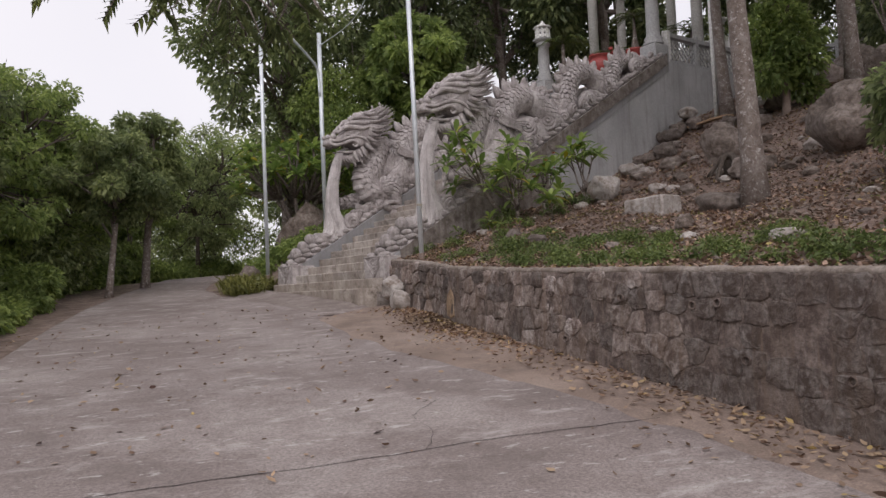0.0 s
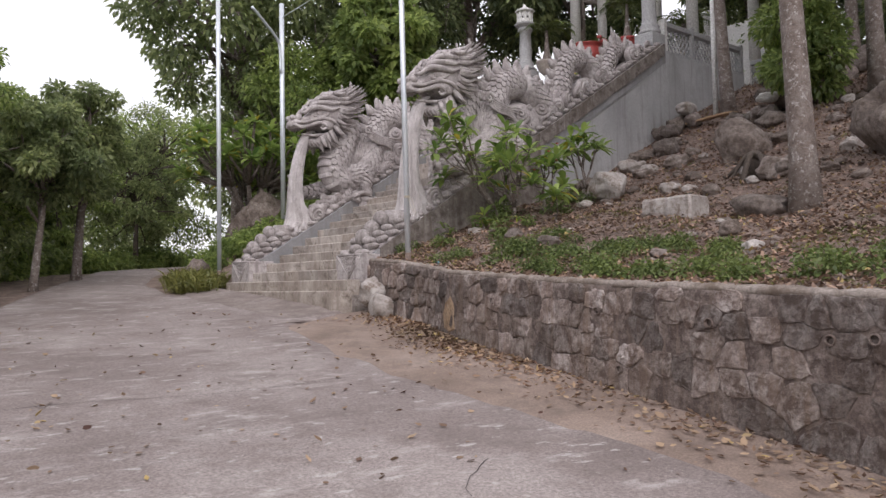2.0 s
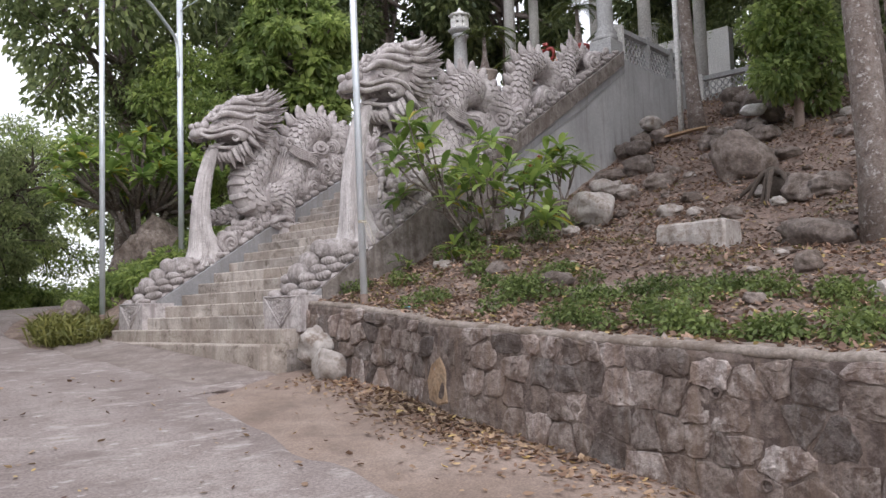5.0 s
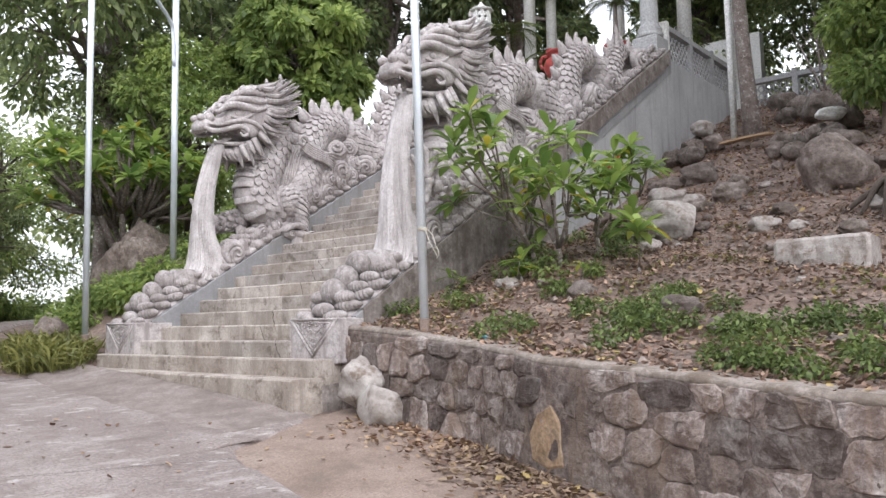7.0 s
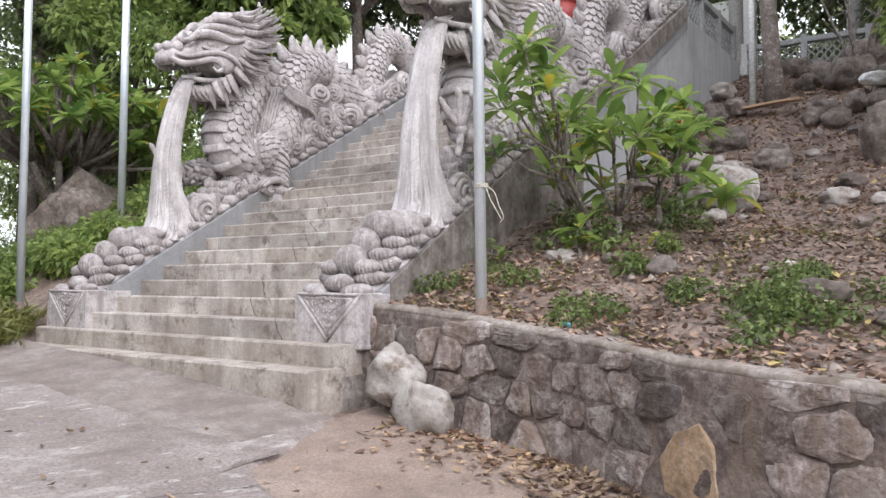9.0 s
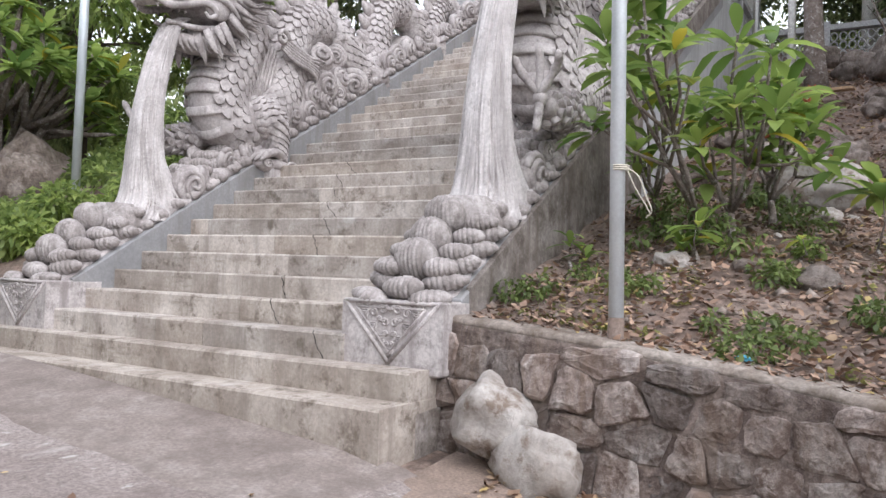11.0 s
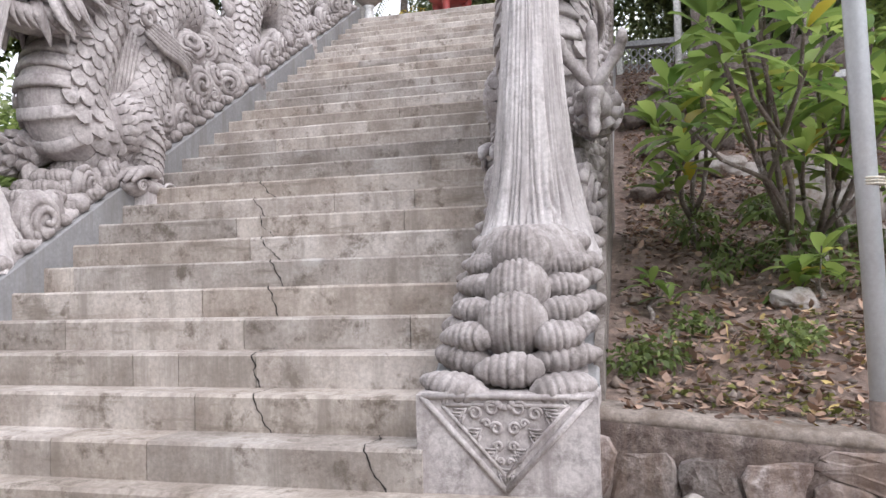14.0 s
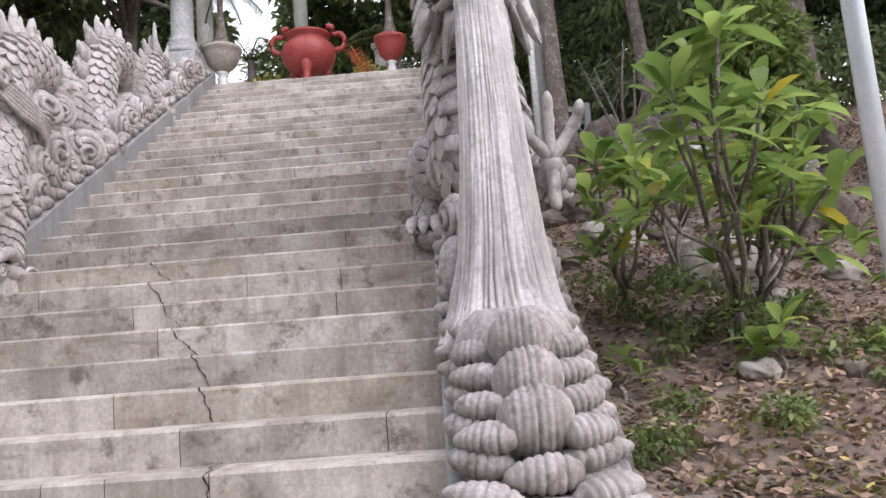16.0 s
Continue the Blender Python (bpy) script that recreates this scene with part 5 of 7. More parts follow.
def column(x, y, z, h, lantern, label):
    col = thing("stone_column", label, "column", "columns at the stair head", "", (x, y, z))
    sh = Shape().box((x - 0.24, y - 0.24, z), (x + 0.24, y + 0.24, z + 0.35), 0.02)
    part("plinth", sh, M_COLUMN, col, smooth=False)
    sh = Shape().lathe([(0.24, 0.35), (0.25, 0.42), (0.2, 0.46), (0.23, 0.52), (0.18, 0.58), (0.165, 0.64), (0.16, h * 0.7), (0.15, h - 0.12), (0.19, h - 0.1), (0.2, h - 0.04), (0.16, h)], (x, y, z))
    part("shaft", sh, M_COLUMN, col)
    if lantern:
        sh = Shape().lathe([(0.16, h), (0.27, h + 0.06), (0.29, h + 0.1), (0.2, h + 0.12)], (x, y, z), 8)
        part("capital", sh, M_COLUMN, col)
        sh = Shape()
        for s in range(8):
            a = math.pi * s / 4
            px, py = x + 0.17 * math.cos(a), y + 0.17 * math.sin(a)
            sh.box((px - 0.03, py - 0.03, z + h + 0.12), (px + 0.03, py + 0.03, z + h + 0.42))
            b = a + math.pi / 8
            for hz in (0.2, 0.34):
                px, py = x + 0.165 * math.cos(b), y + 0.165 * math.sin(b)
                sh.box((px - 0.025, py - 0.025, z + h + hz - 0.05), (px + 0.025, py + 0.025, z + h + hz + 0.03))
        part("lantern_cage", sh, M_WHITE, col, "white pierced lantern box", False)
        # added near-black cylinder stands for the shade inside the pierced box
        sh = Shape().lathe([(0.1, h + 0.12), (0.1, h + 0.42)], (x, y, z), 8)
        part("lantern_inner_shade", sh, M_DARK, col)
        sh = Shape().lathe([(0.25, h + 0.42), (0.27, h + 0.45), (0.12, h + 0.52), (0.05, h + 0.58), (0.02, h + 0.64)], (x, y, z), 8)
        part("lantern_roof", sh, M_WHITE, col)
    return col


# ---- plants ----
def tree(name, base, height, crowns, trunk_r, leaves, leaf_len, leaf_mat, bark, label, seed, lean=(0, 0), width=0.24, group="", limbs=True, trunk_top=0.75):
    """A tapered, slightly crooked trunk with limbs to each clump of the crown (clumps: x, y, z above base, radius)."""
    rng = np.random.default_rng(seed)
    ob = thing(name, label, "tree", group, "", base)
    bx, by, bz = base
    tr = Shape()
    path = []
    for i in range(9):
        t = i / 8
        path.append((bx + lean[0] * t + 0.06 * math.sin(seed + 3 * t) * height * 0.12, by + lean[1] * t + 0.06 * math.cos(seed * 2 + 4 * t) * height * 0.12, bz - 0.15 + (height * trunk_top + 0.15) * t))
    tr.tube(path, [trunk_r * (1.25 if i == 0 else 1.0 - 0.075 * i) for i in range(9)], 12)
    clumps = [(bx + c[0], by + c[1], bz + c[2], c[3]) for c in crowns]
    if limbs:
        for c in clumps:
            j = int(rng.integers(4, 9))
            s, e = Vector(path[j]), Vector(c[:3])
            mid = s.lerp(e, 0.5) + Vector((rng.uniform(-0.2, 0.2), rng.uniform(-0.2, 0.2), 0.2))
            tr.tube([s, mid, e], [trunk_r * 0.42, trunk_r * 0.28, trunk_r * 0.1], 6)
            for _ in range(3):
                q = e + Vector(rng.normal(size=3) * c[3] * 0.5)
                tr.tube([mid.lerp(e, 0.6), q], [trunk_r * 0.14, trunk_r * 0.05], 5)
    part("trunk", tr, bark, ob)
    P, D = crown_points(clumps, leaves, rng, 0.4)
    V, F = leaf_quads(P, D, leaf_len, width, rng)
    part("crown", quick_mesh("crown", V, F, leaf_mat), None, ob)
    return ob


def round_crown(rng, h0, h1, r, n, cr):
    """n clumps filling a crown between h0 and h1, of outer radius r."""
    out = []
    for i in range(n):
        t = (i + 0.5) / n
        z = h0 + (h1 - h0) * t
        rr = r * math.sin(math.pi * (0.18 + 0.72 * t)) * rng.uniform(0.35, 1.0)
        a = i * 2.4 + rng.uniform(-0.4, 0.4)
        out.append((rr * math.cos(a), rr * math.sin(a), z, cr * rng.uniform(0.75, 1.25)))
    return out


def foliage_mass(name, spots, n, leaf_len, mat, label, seed, width=0.24, category="bushes"):
    rng = np.random.default_rng(seed)
    P, D = crown_points(spots, n, rng)
    V, F = leaf_quads(P, D, leaf_len, width, rng)
    ob = new(name, quick_mesh(name, V, F, mat))
    return tagged(ob, label, category, "", "stuff")


def build_woods():
    rng = random.Random(11)
    # young trees along the far side of the road
    row = [(-1.6, 13.2, 5.2), (-3.2, 11.0, 4.7), (0.2, 15.4, 5.0), (-1.2, 17.2, 6.6), (1.6, 18.6, 4.9), (2.6, 20.6, 5.2), (0.4, 21.5, 6.2), (4.2, 23.2, 4.6), (2.2, 25.0, 6.0), (6.6, 25.8, 4.4), (9.4, 27.4, 4.2),
           (5.0, 28.5, 5.4), (8.0, 31.5, 5.6), (-3.6, 15.5, 5.2), (-5.2, 19.5, 5.6), (-2.6, 22.5, 7.0), (12.0, 33.0, 6.0), (-2.3, 14.6, 5.6), (-0.6, 14.4, 5.6), (0.6, 17.0, 5.6), (1.4, 20.0, 5.6), (3.4, 22.2, 5.2), (13.5, 36.5, 7.0), (16.5, 33.5, 6.4), (9.6, 35.0, 7.0), (19.5, 32.5, 6.0)]
    for i, (x, y, h) in enumerate(row):
        z = road_z(x, y)
        cr = round_crown(rng, h * 0.22, h * 1.0, h * 0.4, 44, h * 0.07)
        cr = [(a + rng.gauss(0, 0.3), b + rng.gauss(0, 0.3), c + rng.gauss(0, 0.25), r * rng.uniform(0.6, 1.3)) for a, b, c, r in cr]
        tree("roadside_tree", (x, y, z), h, cr, 0.06 + 0.008 * h, 8500, 0.13, (M_LEAF_B, M_LEAF_B, M_LEAF_A, M_LEAF_B)[i % 4], M_DARK_BARK, "young leafy green tree beside the road", i + 1, (rng.uniform(-0.4, 0.4), rng.uniform(-0.3, 0.3)), group="roadside trees")
    for i, (x, y, lx) in enumerate(((5.75, 20.75, 0.25), (4.5, 19.15, 0.3))):
        cr = [(a + rng.gauss(0, 0.2), b + rng.gauss(0, 0.2), c + rng.gauss(0, 0.25), r) for a, b, c, r in round_crown(rng, 1.9, 4.1 - 0.4 * i, 1.15, 30, 0.3)]
        tree("roadside_tree", (x, y, road_z(x, y)), 4.0 - 0.4 * i, cr, 0.12 - 0.03 * i, 9000, 0.13, M_LEAF_A, M_BARK, "slim grey-trunked tree at the road's edge", 60 + i, (lx, 0.1), group="roadside trees")
    # undergrowth below them
    spots = []
    for t in np.linspace(0, 1, 90):
        k = t * 6
        i = min(int(k), 5)
        pts = [(-1.4, 7), (0.9, 11.6), (2.3, 15.5), (3.8, 19), (5.5, 22), (7.8, 25.2), (13, 29)]
        x = pts[i][0] + (pts[i + 1][0] - pts[i][0]) * (k - i) - 0.1 + rng.uniform(-0.8, 0.1)
        y = pts[i][1] + (pts[i + 1][1] - pts[i][1]) * (k - i) + 0.4 + rng.uniform(-0.1, 0.8)
        r = rng.uniform(0.25, 0.6)
        if 18.2 < y < 21.8:
            x, y, r = x - 0.35, y + 0.2, r * 0.5
        spots.append((x, y, road_z(x, y) + r * rng.uniform(0.2, 1.0), r))
    foliage_mass("undergrowth", spots, 42000, 0.13, M_LEAF_B, "dense green undergrowth along the road", 21)
    spots = [(x + rng.uniform(-2.5, 2.5), y + rng.uniform(1, 4), road_z(x, y) + rng.uniform(0.4, 2.2), rng.uniform(0.7, 1.3)) for x, y, h in row for _ in range(4)]
    for i in range(150):
        y = rng.uniform(9, 27)
        x = float(np.interp(y, [7, 11.6, 15.5, 19, 22, 25.2, 29], [-1.4, 0.9, 2.3, 3.8, 5.5, 7.8, 13])) - 1.1 - rng.uniform(0, 1.6)
        spots.append((x, y, road_z(x, y) + rng.uniform(0.3, 3.4), rng.uniform(0.3, 0.6)))
    foliage_mass("thicket", spots, 44000, 0.13, M_LEAF_A, "dark thicket behind the roadside trees", 22)
    # far woods closing the view
    spots = []
    for a in np.linspace(0, 2 * math.pi, 150):
        r = rng.uniform(40, 56)
        for z in (1.5, 4.0, 6.0):
            spots.append((6 + r * math.sin(a), 12 + r * math.cos(a), road_z(0, 15) + z + rng.uniform(-1, 1) + (6 if math.sin(a) > 0.3 else 0), rng.uniform(2.0, 3.2)))
    foliage_mass("far_woods", spots, 90000, 0.5, M_LEAF_A, "far green woods", 23)


def build_overhang():
    """A tree beside the road whose limb hangs over the walker's head."""
    rng = random.Random(8)
    base = Vector((-2.9, 4.3, road_z(-2.9, 4.3)))
    ob = thing("overhanging_tree", "roadside tree with a leafy limb over the road", "tree", "", "", base)
    tr = Shape()
    tr.tube(spline([base - Vector((0, 0, 0.1)), base + Vector((0.1, 0, 2)), base + Vector((0.2, 0.2, 4)), base + Vector((0.1, 0.3, 6.2))], 4), [0.16 - 0.008 * i for i in range(13)], 10)
    limb = spline([base + Vector((0.2, 0.2, 4)), (-1.0, 5.0, 4.5), (0.5, 5.4, 4.15), (1.7, 5.5, 3.95), (2.6, 5.4, 3.88)], 5)
    tr.tube(limb, [0.08 - 0.0032 * i for i in range(len(limb))], 8)
    fr = Shape()
    for i in range(44):
        j = rng.randint(12, len(limb) - 1)
        p = Vector(limb[j])
        q = p + Vector((rng.uniform(-0.45, 0.45), rng.uniform(-0.35, 0.35), rng.uniform(-0.55, -0.1)))
        tr.tube([p, p.lerp(q, 0.5) + Vector((0.05, 0, 0.06)), q], [0.012, 0.008, 0.004], 4)
        d = (q - p).normalized()
        s = d.cross(Vector((0.3, 0.2, 1))).normalized()
        for k in range(9):
            c = p.lerp(q, 0.3 + 0.08 * k)
            for g in (-1, 1):
                fr.spike(c, c + (s * g + d * 0.6).normalized() * rng.uniform(0.06, 0.11) + Vector((0, 0, -0.03)), 0.019, 0.002, normal=(0, 0, 1), n=4)
    part("trunk", tr, M_BARK, ob)
    part("leaves", fr, M_LEAF_A, ob)
    nr = np.random.default_rng(4)
    P, D = crown_points([(-2.9 + 0.7 * math.cos(a), 4.4 + 0.7 * math.sin(a), base.z + h, 0.8) for a, h in ((0, 5.6), (2, 6.0), (4, 5.4), (5, 6.6))], 4000, nr)
    V, F = leaf_quads(P, D, 0.15, 0.22, nr)
    part("crown", quick_mesh("crown", V, F, M_LEAF_A), None, ob)


def build_big_trees():
    rng = random.Random(31)
    # dense tall trees behind the stairs
    for i, (x, y, z, h, r, mat, n, lo) in enumerate((
            (11.5, 24.5, 2.6, 13, 4.0, M_LEAF_A, 18000, 0.4), (16.5, 23.5, 4.8, 11.5, 3.4, M_LEAF_DARK, 17000, 0.35), (19.5, 22.5, 5.5, 12, 3.6, M_LEAF_DARK, 17000, 0.35),
            (13.9, 20.2, 4.5, 5.3, 1.8, M_LEAF_B, 17000, 0.4), (22, 19.5, 6.3, 11, 3.6, M_LEAF_DARK, 30000, 0.35), (24.5, 14.5, 6.5, 11, 3.6, M_LEAF_A, 30000, 0.4),
            (24, 9.0, 6.5, 11, 3.6, M_LEAF_DARK, 14000, 0.3), (20.5, 5.5, 6.6, 10, 3.4, M_LEAF_A, 15000, 0.35), (21, 1.5, 6.6, 10, 3.4, M_LEAF_DARK, 15000, 0.3), (28, 4, 8, 11, 4, M_LEAF_DARK, 15000, 0.2))):
        cr = round_crown(rng, h * lo, h, r, 34, r * 0.25)
        tree("tall_tree", (x, y, z), h, cr, 0.22, n, 0.24, mat, M_BARK, ("tall dense dark green tree behind the stairs", "bright green leafy tree behind the dragon")[mat is M_LEAF_B], 100 + i, (rng.uniform(-0.5, 0.5), rng.uniform(-0.5, 0.5)), group="tall trees")
    # trunks standing on the slope
    for i, (x, y, h, r, lean, lab) in enumerate(((9.95, 6.35, 8.0, 0.175, (0.05, 0.05), "grey mottled tree trunk on the leafy slope"), (16.1, 10.66, 8.5, 0.15, (-0.1, 0.3), "reddish-grey tree trunk beside the side wall"),
                                                 (12.6, 4.3, 8.5, 0.27, (-0.5, 0.4), "thick mossy tree trunk among rocks"), (18.0, 8.9, 9.0, 0.14, (0.3, 0.2), "slim pale tree trunk on the upper slope"),
                                                 (15.2, 7.3, 9, 0.16, (0.2, 0.3), "grey tree trunk on the upper slope"))):
        z = hill_z(x, y)
        cr = round_crown(rng, h * 0.72, h * 1.05, 2.4, 12, 0.8)
        tree("slope_tree", (x, y, z), h, cr, r, 12000, 0.2, M_LEAF_A, M_BARK, lab, 140 + i, lean, group="trees on the slope", trunk_top=0.85)


def frangipani(base, tips, label, leaf_len, per, seed, flowers=0, petal=None, name="frangipani_shrub", group="frangipani shrubs", stem_r=0.035, fork_h=0.3, hubs=4):
    """Forking bare stems that end in whorls of long pointed leaves."""
    rng = random.Random(seed)
    ob = thing(name, label, "shrub", group, "", base)
    b = Vector(base)
    st = Shape()
    whorl = Shape()
    fl = Shape()
    fork = b + Vector((0.03, 0.02, fork_h))
    st.tube([b - Vector((0, 0, 0.1)), b + Vector((0.02, 0, fork_h * 0.5)), fork], [stem_r * 1.4, stem_r * 1.2, stem_r], 8)
    order = sorted(tips, key=lambda q: math.atan2(q[1], q[0]))
    hubs = max(1, min(hubs, len(order) // 2))
    for h in range(hubs):
        mine = order[len(order) * h // hubs: len(order) * (h + 1) // hubs]
        mean = Vector([sum(q[k] for q in mine) / len(mine) for k in range(3)])
        hub = fork.lerp(b + mean, 0.5) - Vector((0, 0, 0.05))
        if len(tips) > 2:
            st.tube([fork, fork.lerp(hub, 0.5) + Vector((rng.uniform(-0.04, 0.04), rng.uniform(-0.04, 0.04), 0)), hub], [stem_r * 0.8, stem_r * 0.7, stem_r * 0.62], 7)
        else:
            hub = fork
        for tip in mine:
            e = b + Vector(tip)
            mid = hub.lerp(e, 0.5) + Vector((rng.uniform(-0.05, 0.05), rng.uniform(-0.05, 0.05), -0.04))
            st.tube([hub, mid, e], [stem_r * 0.55, stem_r * 0.45, stem_r * 0.38], 7)
            for i in range(per):
                a = i * 2.399 + rng.uniform(-0.2, 0.2)
                el = rng.uniform(-0.45, 0.95)
                d = Vector((math.cos(a) * math.cos(el), math.sin(a) * math.cos(el), math.sin(el)))
                L = leaf_len * rng.uniform(0.7, 1.15)
                W = L * 0.165
                s = d.cross(Vector((0, 0, 1))).normalized()
                up = s.cross(d)
                p0 = e - Vector((0, 0, rng.uniform(0, 0.12)))
                rows = []
                for t, w, dr in ((0.06, 0.12, 0), (0.3, 0.75, 0.02), (0.6, 1.0, 0.0), (0.85, 0.6, -0.07), (1.0, 0.05, -0.15)):
                    c = p0 + d * (L * t) + Vector((0, 0, dr * L))
                    rows.append([c + s * W * w + up * W * 0.25 * w, c, c - s * W * w + up * W * 0.25 * w])
                whorl.rings(rows, caps=False, closed=False)
    for i in range(flowers):
        c = b + Vector(tips[i % len(tips)]) + Vector((rng.uniform(-0.06, 0.06), rng.uniform(-0.06, 0.06), rng.uniform(0.06, 0.16)))
        for k in range(5):
            a = 2 * math.pi * k / 5
            d = Vector((math.cos(a), math.sin(a), 0.5)).normalized()
            fl.spike(c, c + d * 0.055, 0.022, 0.004, normal=(0, 0, 1))
    part("stem", st, M_BARK, ob)
    part("leaves", whorl, M_LEAF_FRANGI, ob)
    if flowers:
        part("blossom", fl, petal, ob)
    return ob


def rock(x, y, z, axes, seed, label, mat=None, name="rock", turn=0, flat=False, group="rocks on the slope"):
    sh = Shape()
    sh.blob((0, 0, 0), axes, 26, 18, Matrix.Rotation(turn, 3, "Z"), rough=0.36, seed=seed)
    me = sh.mesh(name, mat or M_ROCK, True)
    q = random.Random(int(seed * 31))
    for _ in range(9):
        d = Vector((q.gauss(0, 1), q.gauss(0, 1), q.gauss(0, 0.8))).normalized()
        far_side = max(v.co.dot(d) for v in me.vertices) * q.uniform(0.68, 0.9)
        for v in me.vertices:
            over = v.co.dot(d) - far_side
            if over > 0:
                v.co -= d * over * 0.92
    if flat:
        for v in me.vertices:
            v.co.z = min(v.co.z, axes[2] * 0.55)
    ob = tagged(new(name, me), label, "rock", group)
    ob.location = (x, y, z)
    return ob


def build_slope():
    slab = Shape()
    rows = []
    for i in range(25):
        t = -1 + i / 12
        e = 0.86 if abs(t) > 0.98 else 1.0
        ring = []
        for a, b in ((-0.26, -0.2), (-0.27, 0.0), (-0.26, 0.12), (-0.23, 0.15), (0.0, 0.155), (0.2, 0.15), (0.24, 0.1), (0.25, -0.2)):
            k = e * (1 + 0.09 * noise.noise(Vector((t * 3, a * 6, b * 6))))
            ring.append((a * k + 0.05 * t, 0.43 * t + 0.03 * noise.noise(Vector((a * 8, b * 8, 2))), b * k))
        rows.append(ring)
    slab.rings(rows)
    ob = tagged(new("stone_slab", slab.mesh("stone_slab", M_PALE_ROCK, False)), "flat-topped pale stone slab on the slope", "stone slab")
    ob.location = (10.15, 8.2, hill_z(10.15, 8.2) + 0.1)
    rock(11.35, 10.35, hill_z(11.35, 10.35) + 0.22, (0.55, 0.26, 0.28), 2, "smooth long pale boulder half sunk in the slope", M_PALE_ROCK, turn=1.3)
    rock(13.0, 10.95, hill_z(13.0, 10.95) + 0.08, (0.28, 0.34, 0.15), 2.5, "pale grey boulder on the slope", M_PALE_ROCK)
    rock(13.0, 8.75, hill_z(13.0, 8.75) + 0.2, (0.45, 0.5, 0.5), 3, "large brown-grey boulder on the slope")
    rock(14.0, 10.9, hill_z(14.0, 10.9) + 0.1, (0.22, 0.3, 0.2), 4, "dark grey boulder near the side wall")
    rock(13.3, 10.2, hill_z(13.3, 10.2) + 0.08, (0.24, 0.28, 0.17), 5, "brown boulder on the slope")
    rock(11.7, 5.75, hill_z(11.7, 5.75) + 0.3, (0.6, 0.62, 0.62), 6, "big leaning boulder among dead leaves")
    rock(10.0, 6.85, hill_z(10.0, 6.85) + 0.05, (0.3, 0.4, 0.2), 7, "flat brown boulder beside the tree trunk")
    rock(14.6, 6.2, hill_z(14.6, 6.2) + 0.2, (0.6, 0.7, 0.5), 8, "large shaded boulder higher on the slope")
    rng = random.Random(77)
    for i in range(190):
        y = rng.uniform(3.0, 11.6)
        x = wall_x(y) + rng.uniform(1.2, 9.0)
        s = rng.choice((0.05, 0.07, 0.09, 0.12, 0.18)) * rng.uniform(0.8, 1.3) * (1.25 if x > 11.5 else 0.75)
        rock(x, y, hill_z(x, y) + s * 0.2, (s * rng.uniform(0.8, 1.4), s * rng.uniform(0.8, 1.4), s * rng.uniform(0.5, 0.8)), i * 1.7, "brown-grey stone half buried in dead leaves", M_PALE_ROCK if rng.random() < 0.2 else None, turn=rng.uniform(0, 3))
    for i, (x, y, s) in enumerate(((16.7, 9.7, 0.42), (17.3, 9.2, 0.5), (17.6, 10.2, 0.36), (16.9, 8.7, 0.38), (18.0, 9.7, 0.45), (18.3, 10.8, 0.3), (16.4, 9.2, 0.25), (17.0, 10.4, 0.24), (17.9, 8.6, 0.5))):
        rock(x, y, hill_z(x, y) + s * 0.35, (s, s * rng.uniform(0.8, 1.2), s * 0.75), 60 + i * 3.1, "brown-grey boulder below the terrace wall", turn=i)
    # dark root stump
    stump = thing("root_stump", "dark dead tree stump with bare spreading roots", "stump", "", "", (11.9, 7.9, hill_z(11.9, 7.9)))
    sh, q = Shape(), random.Random(17)
    sx, sy, sz = 11.9, 7.9, hill_z(11.9, 7.9)
    sh.tube([(sx, sy, sz - 0.1), (sx, sy + 0.02, sz + 0.14), (sx + 0.05, sy + 0.06, sz + 0.3)], [0.2, 0.15, 0.09], 12)
    part("trunk", sh, M_DARK_BARK, stump)
    for i in range(11):
        a = i * 0.57 + q.uniform(-0.2, 0.2)
        r = q.uniform(0.3, 0.65)
        e = Vector((sx + r * math.cos(a), sy + r * math.sin(a), 0))
        sh = Shape().tube(spline([(sx, sy, sz + 0.16), (sx + 0.4 * r * math.cos(a), sy + 0.4 * r * math.sin(a), sz + q.uniform(0.12, 0.26)), (e.x, e.y, hill_z(e.x, e.y) - 0.03)], 4), [0.06 - 0.005 * k for k in range(9)], 7)
        part("root", sh, M_DARK_BARK, stump)
    # pale boulder at the foot of the steps
    rock(7.4, 11.6, 1.62, (0.22, 0.26, 0.26), 12, "pale boulder built into the wall beside the steps", M_PALE_ROCK, group="boulders at the stair foot")
    rock(7.3, 11.3, 1.4, (0.22, 0.27, 0.25), 13.4, "pale rounded boulder at the wall's foot", M_PALE_ROCK, group="boulders at the stair foot")
    rock(10.4, 20.6, left_bank_z(10.4, 20.6) + 0.4, (0.9, 0.75, 0.95), 15, "large dark boulder beside the frangipani tree", group="boulders on the bank")
    rock(7.5, 18.3, left_bank_z(7.5, 18.3) + 0.15, (0.3, 0.3, 0.4), 16, "reddish brown stump-like rock at the roadside", group="boulders on the bank")
    # litter, weeds and grass
    nr = np.random.default_rng(9)
    n = 52000
    y = nr.uniform(0, 11.9, n)
    x = np.array([wall_x(v) for v in y]) + 0.1 + nr.uniform(0, 1, n) ** 1.2 * 11.5
    P = np.array([(a, b, hill_z(a, b) + 0.015) for a, b in zip(x, y)]) + nr.uniform(0, 0.03, (n, 1)) * np.array([0, 0, 1])
    D = nr.normal(size=(n, 3)) * np.array([1, 1, 0.25])
    V, F = curled_leaves(P, D, 0.056, 0.27, nr)
    tagged(new("leaf_litter", quick_mesh("leaf_litter", V, F, M_LITTER)), "brown dry leaves covering the slope", "leaf litter", "", "stuff")
    n = 3600
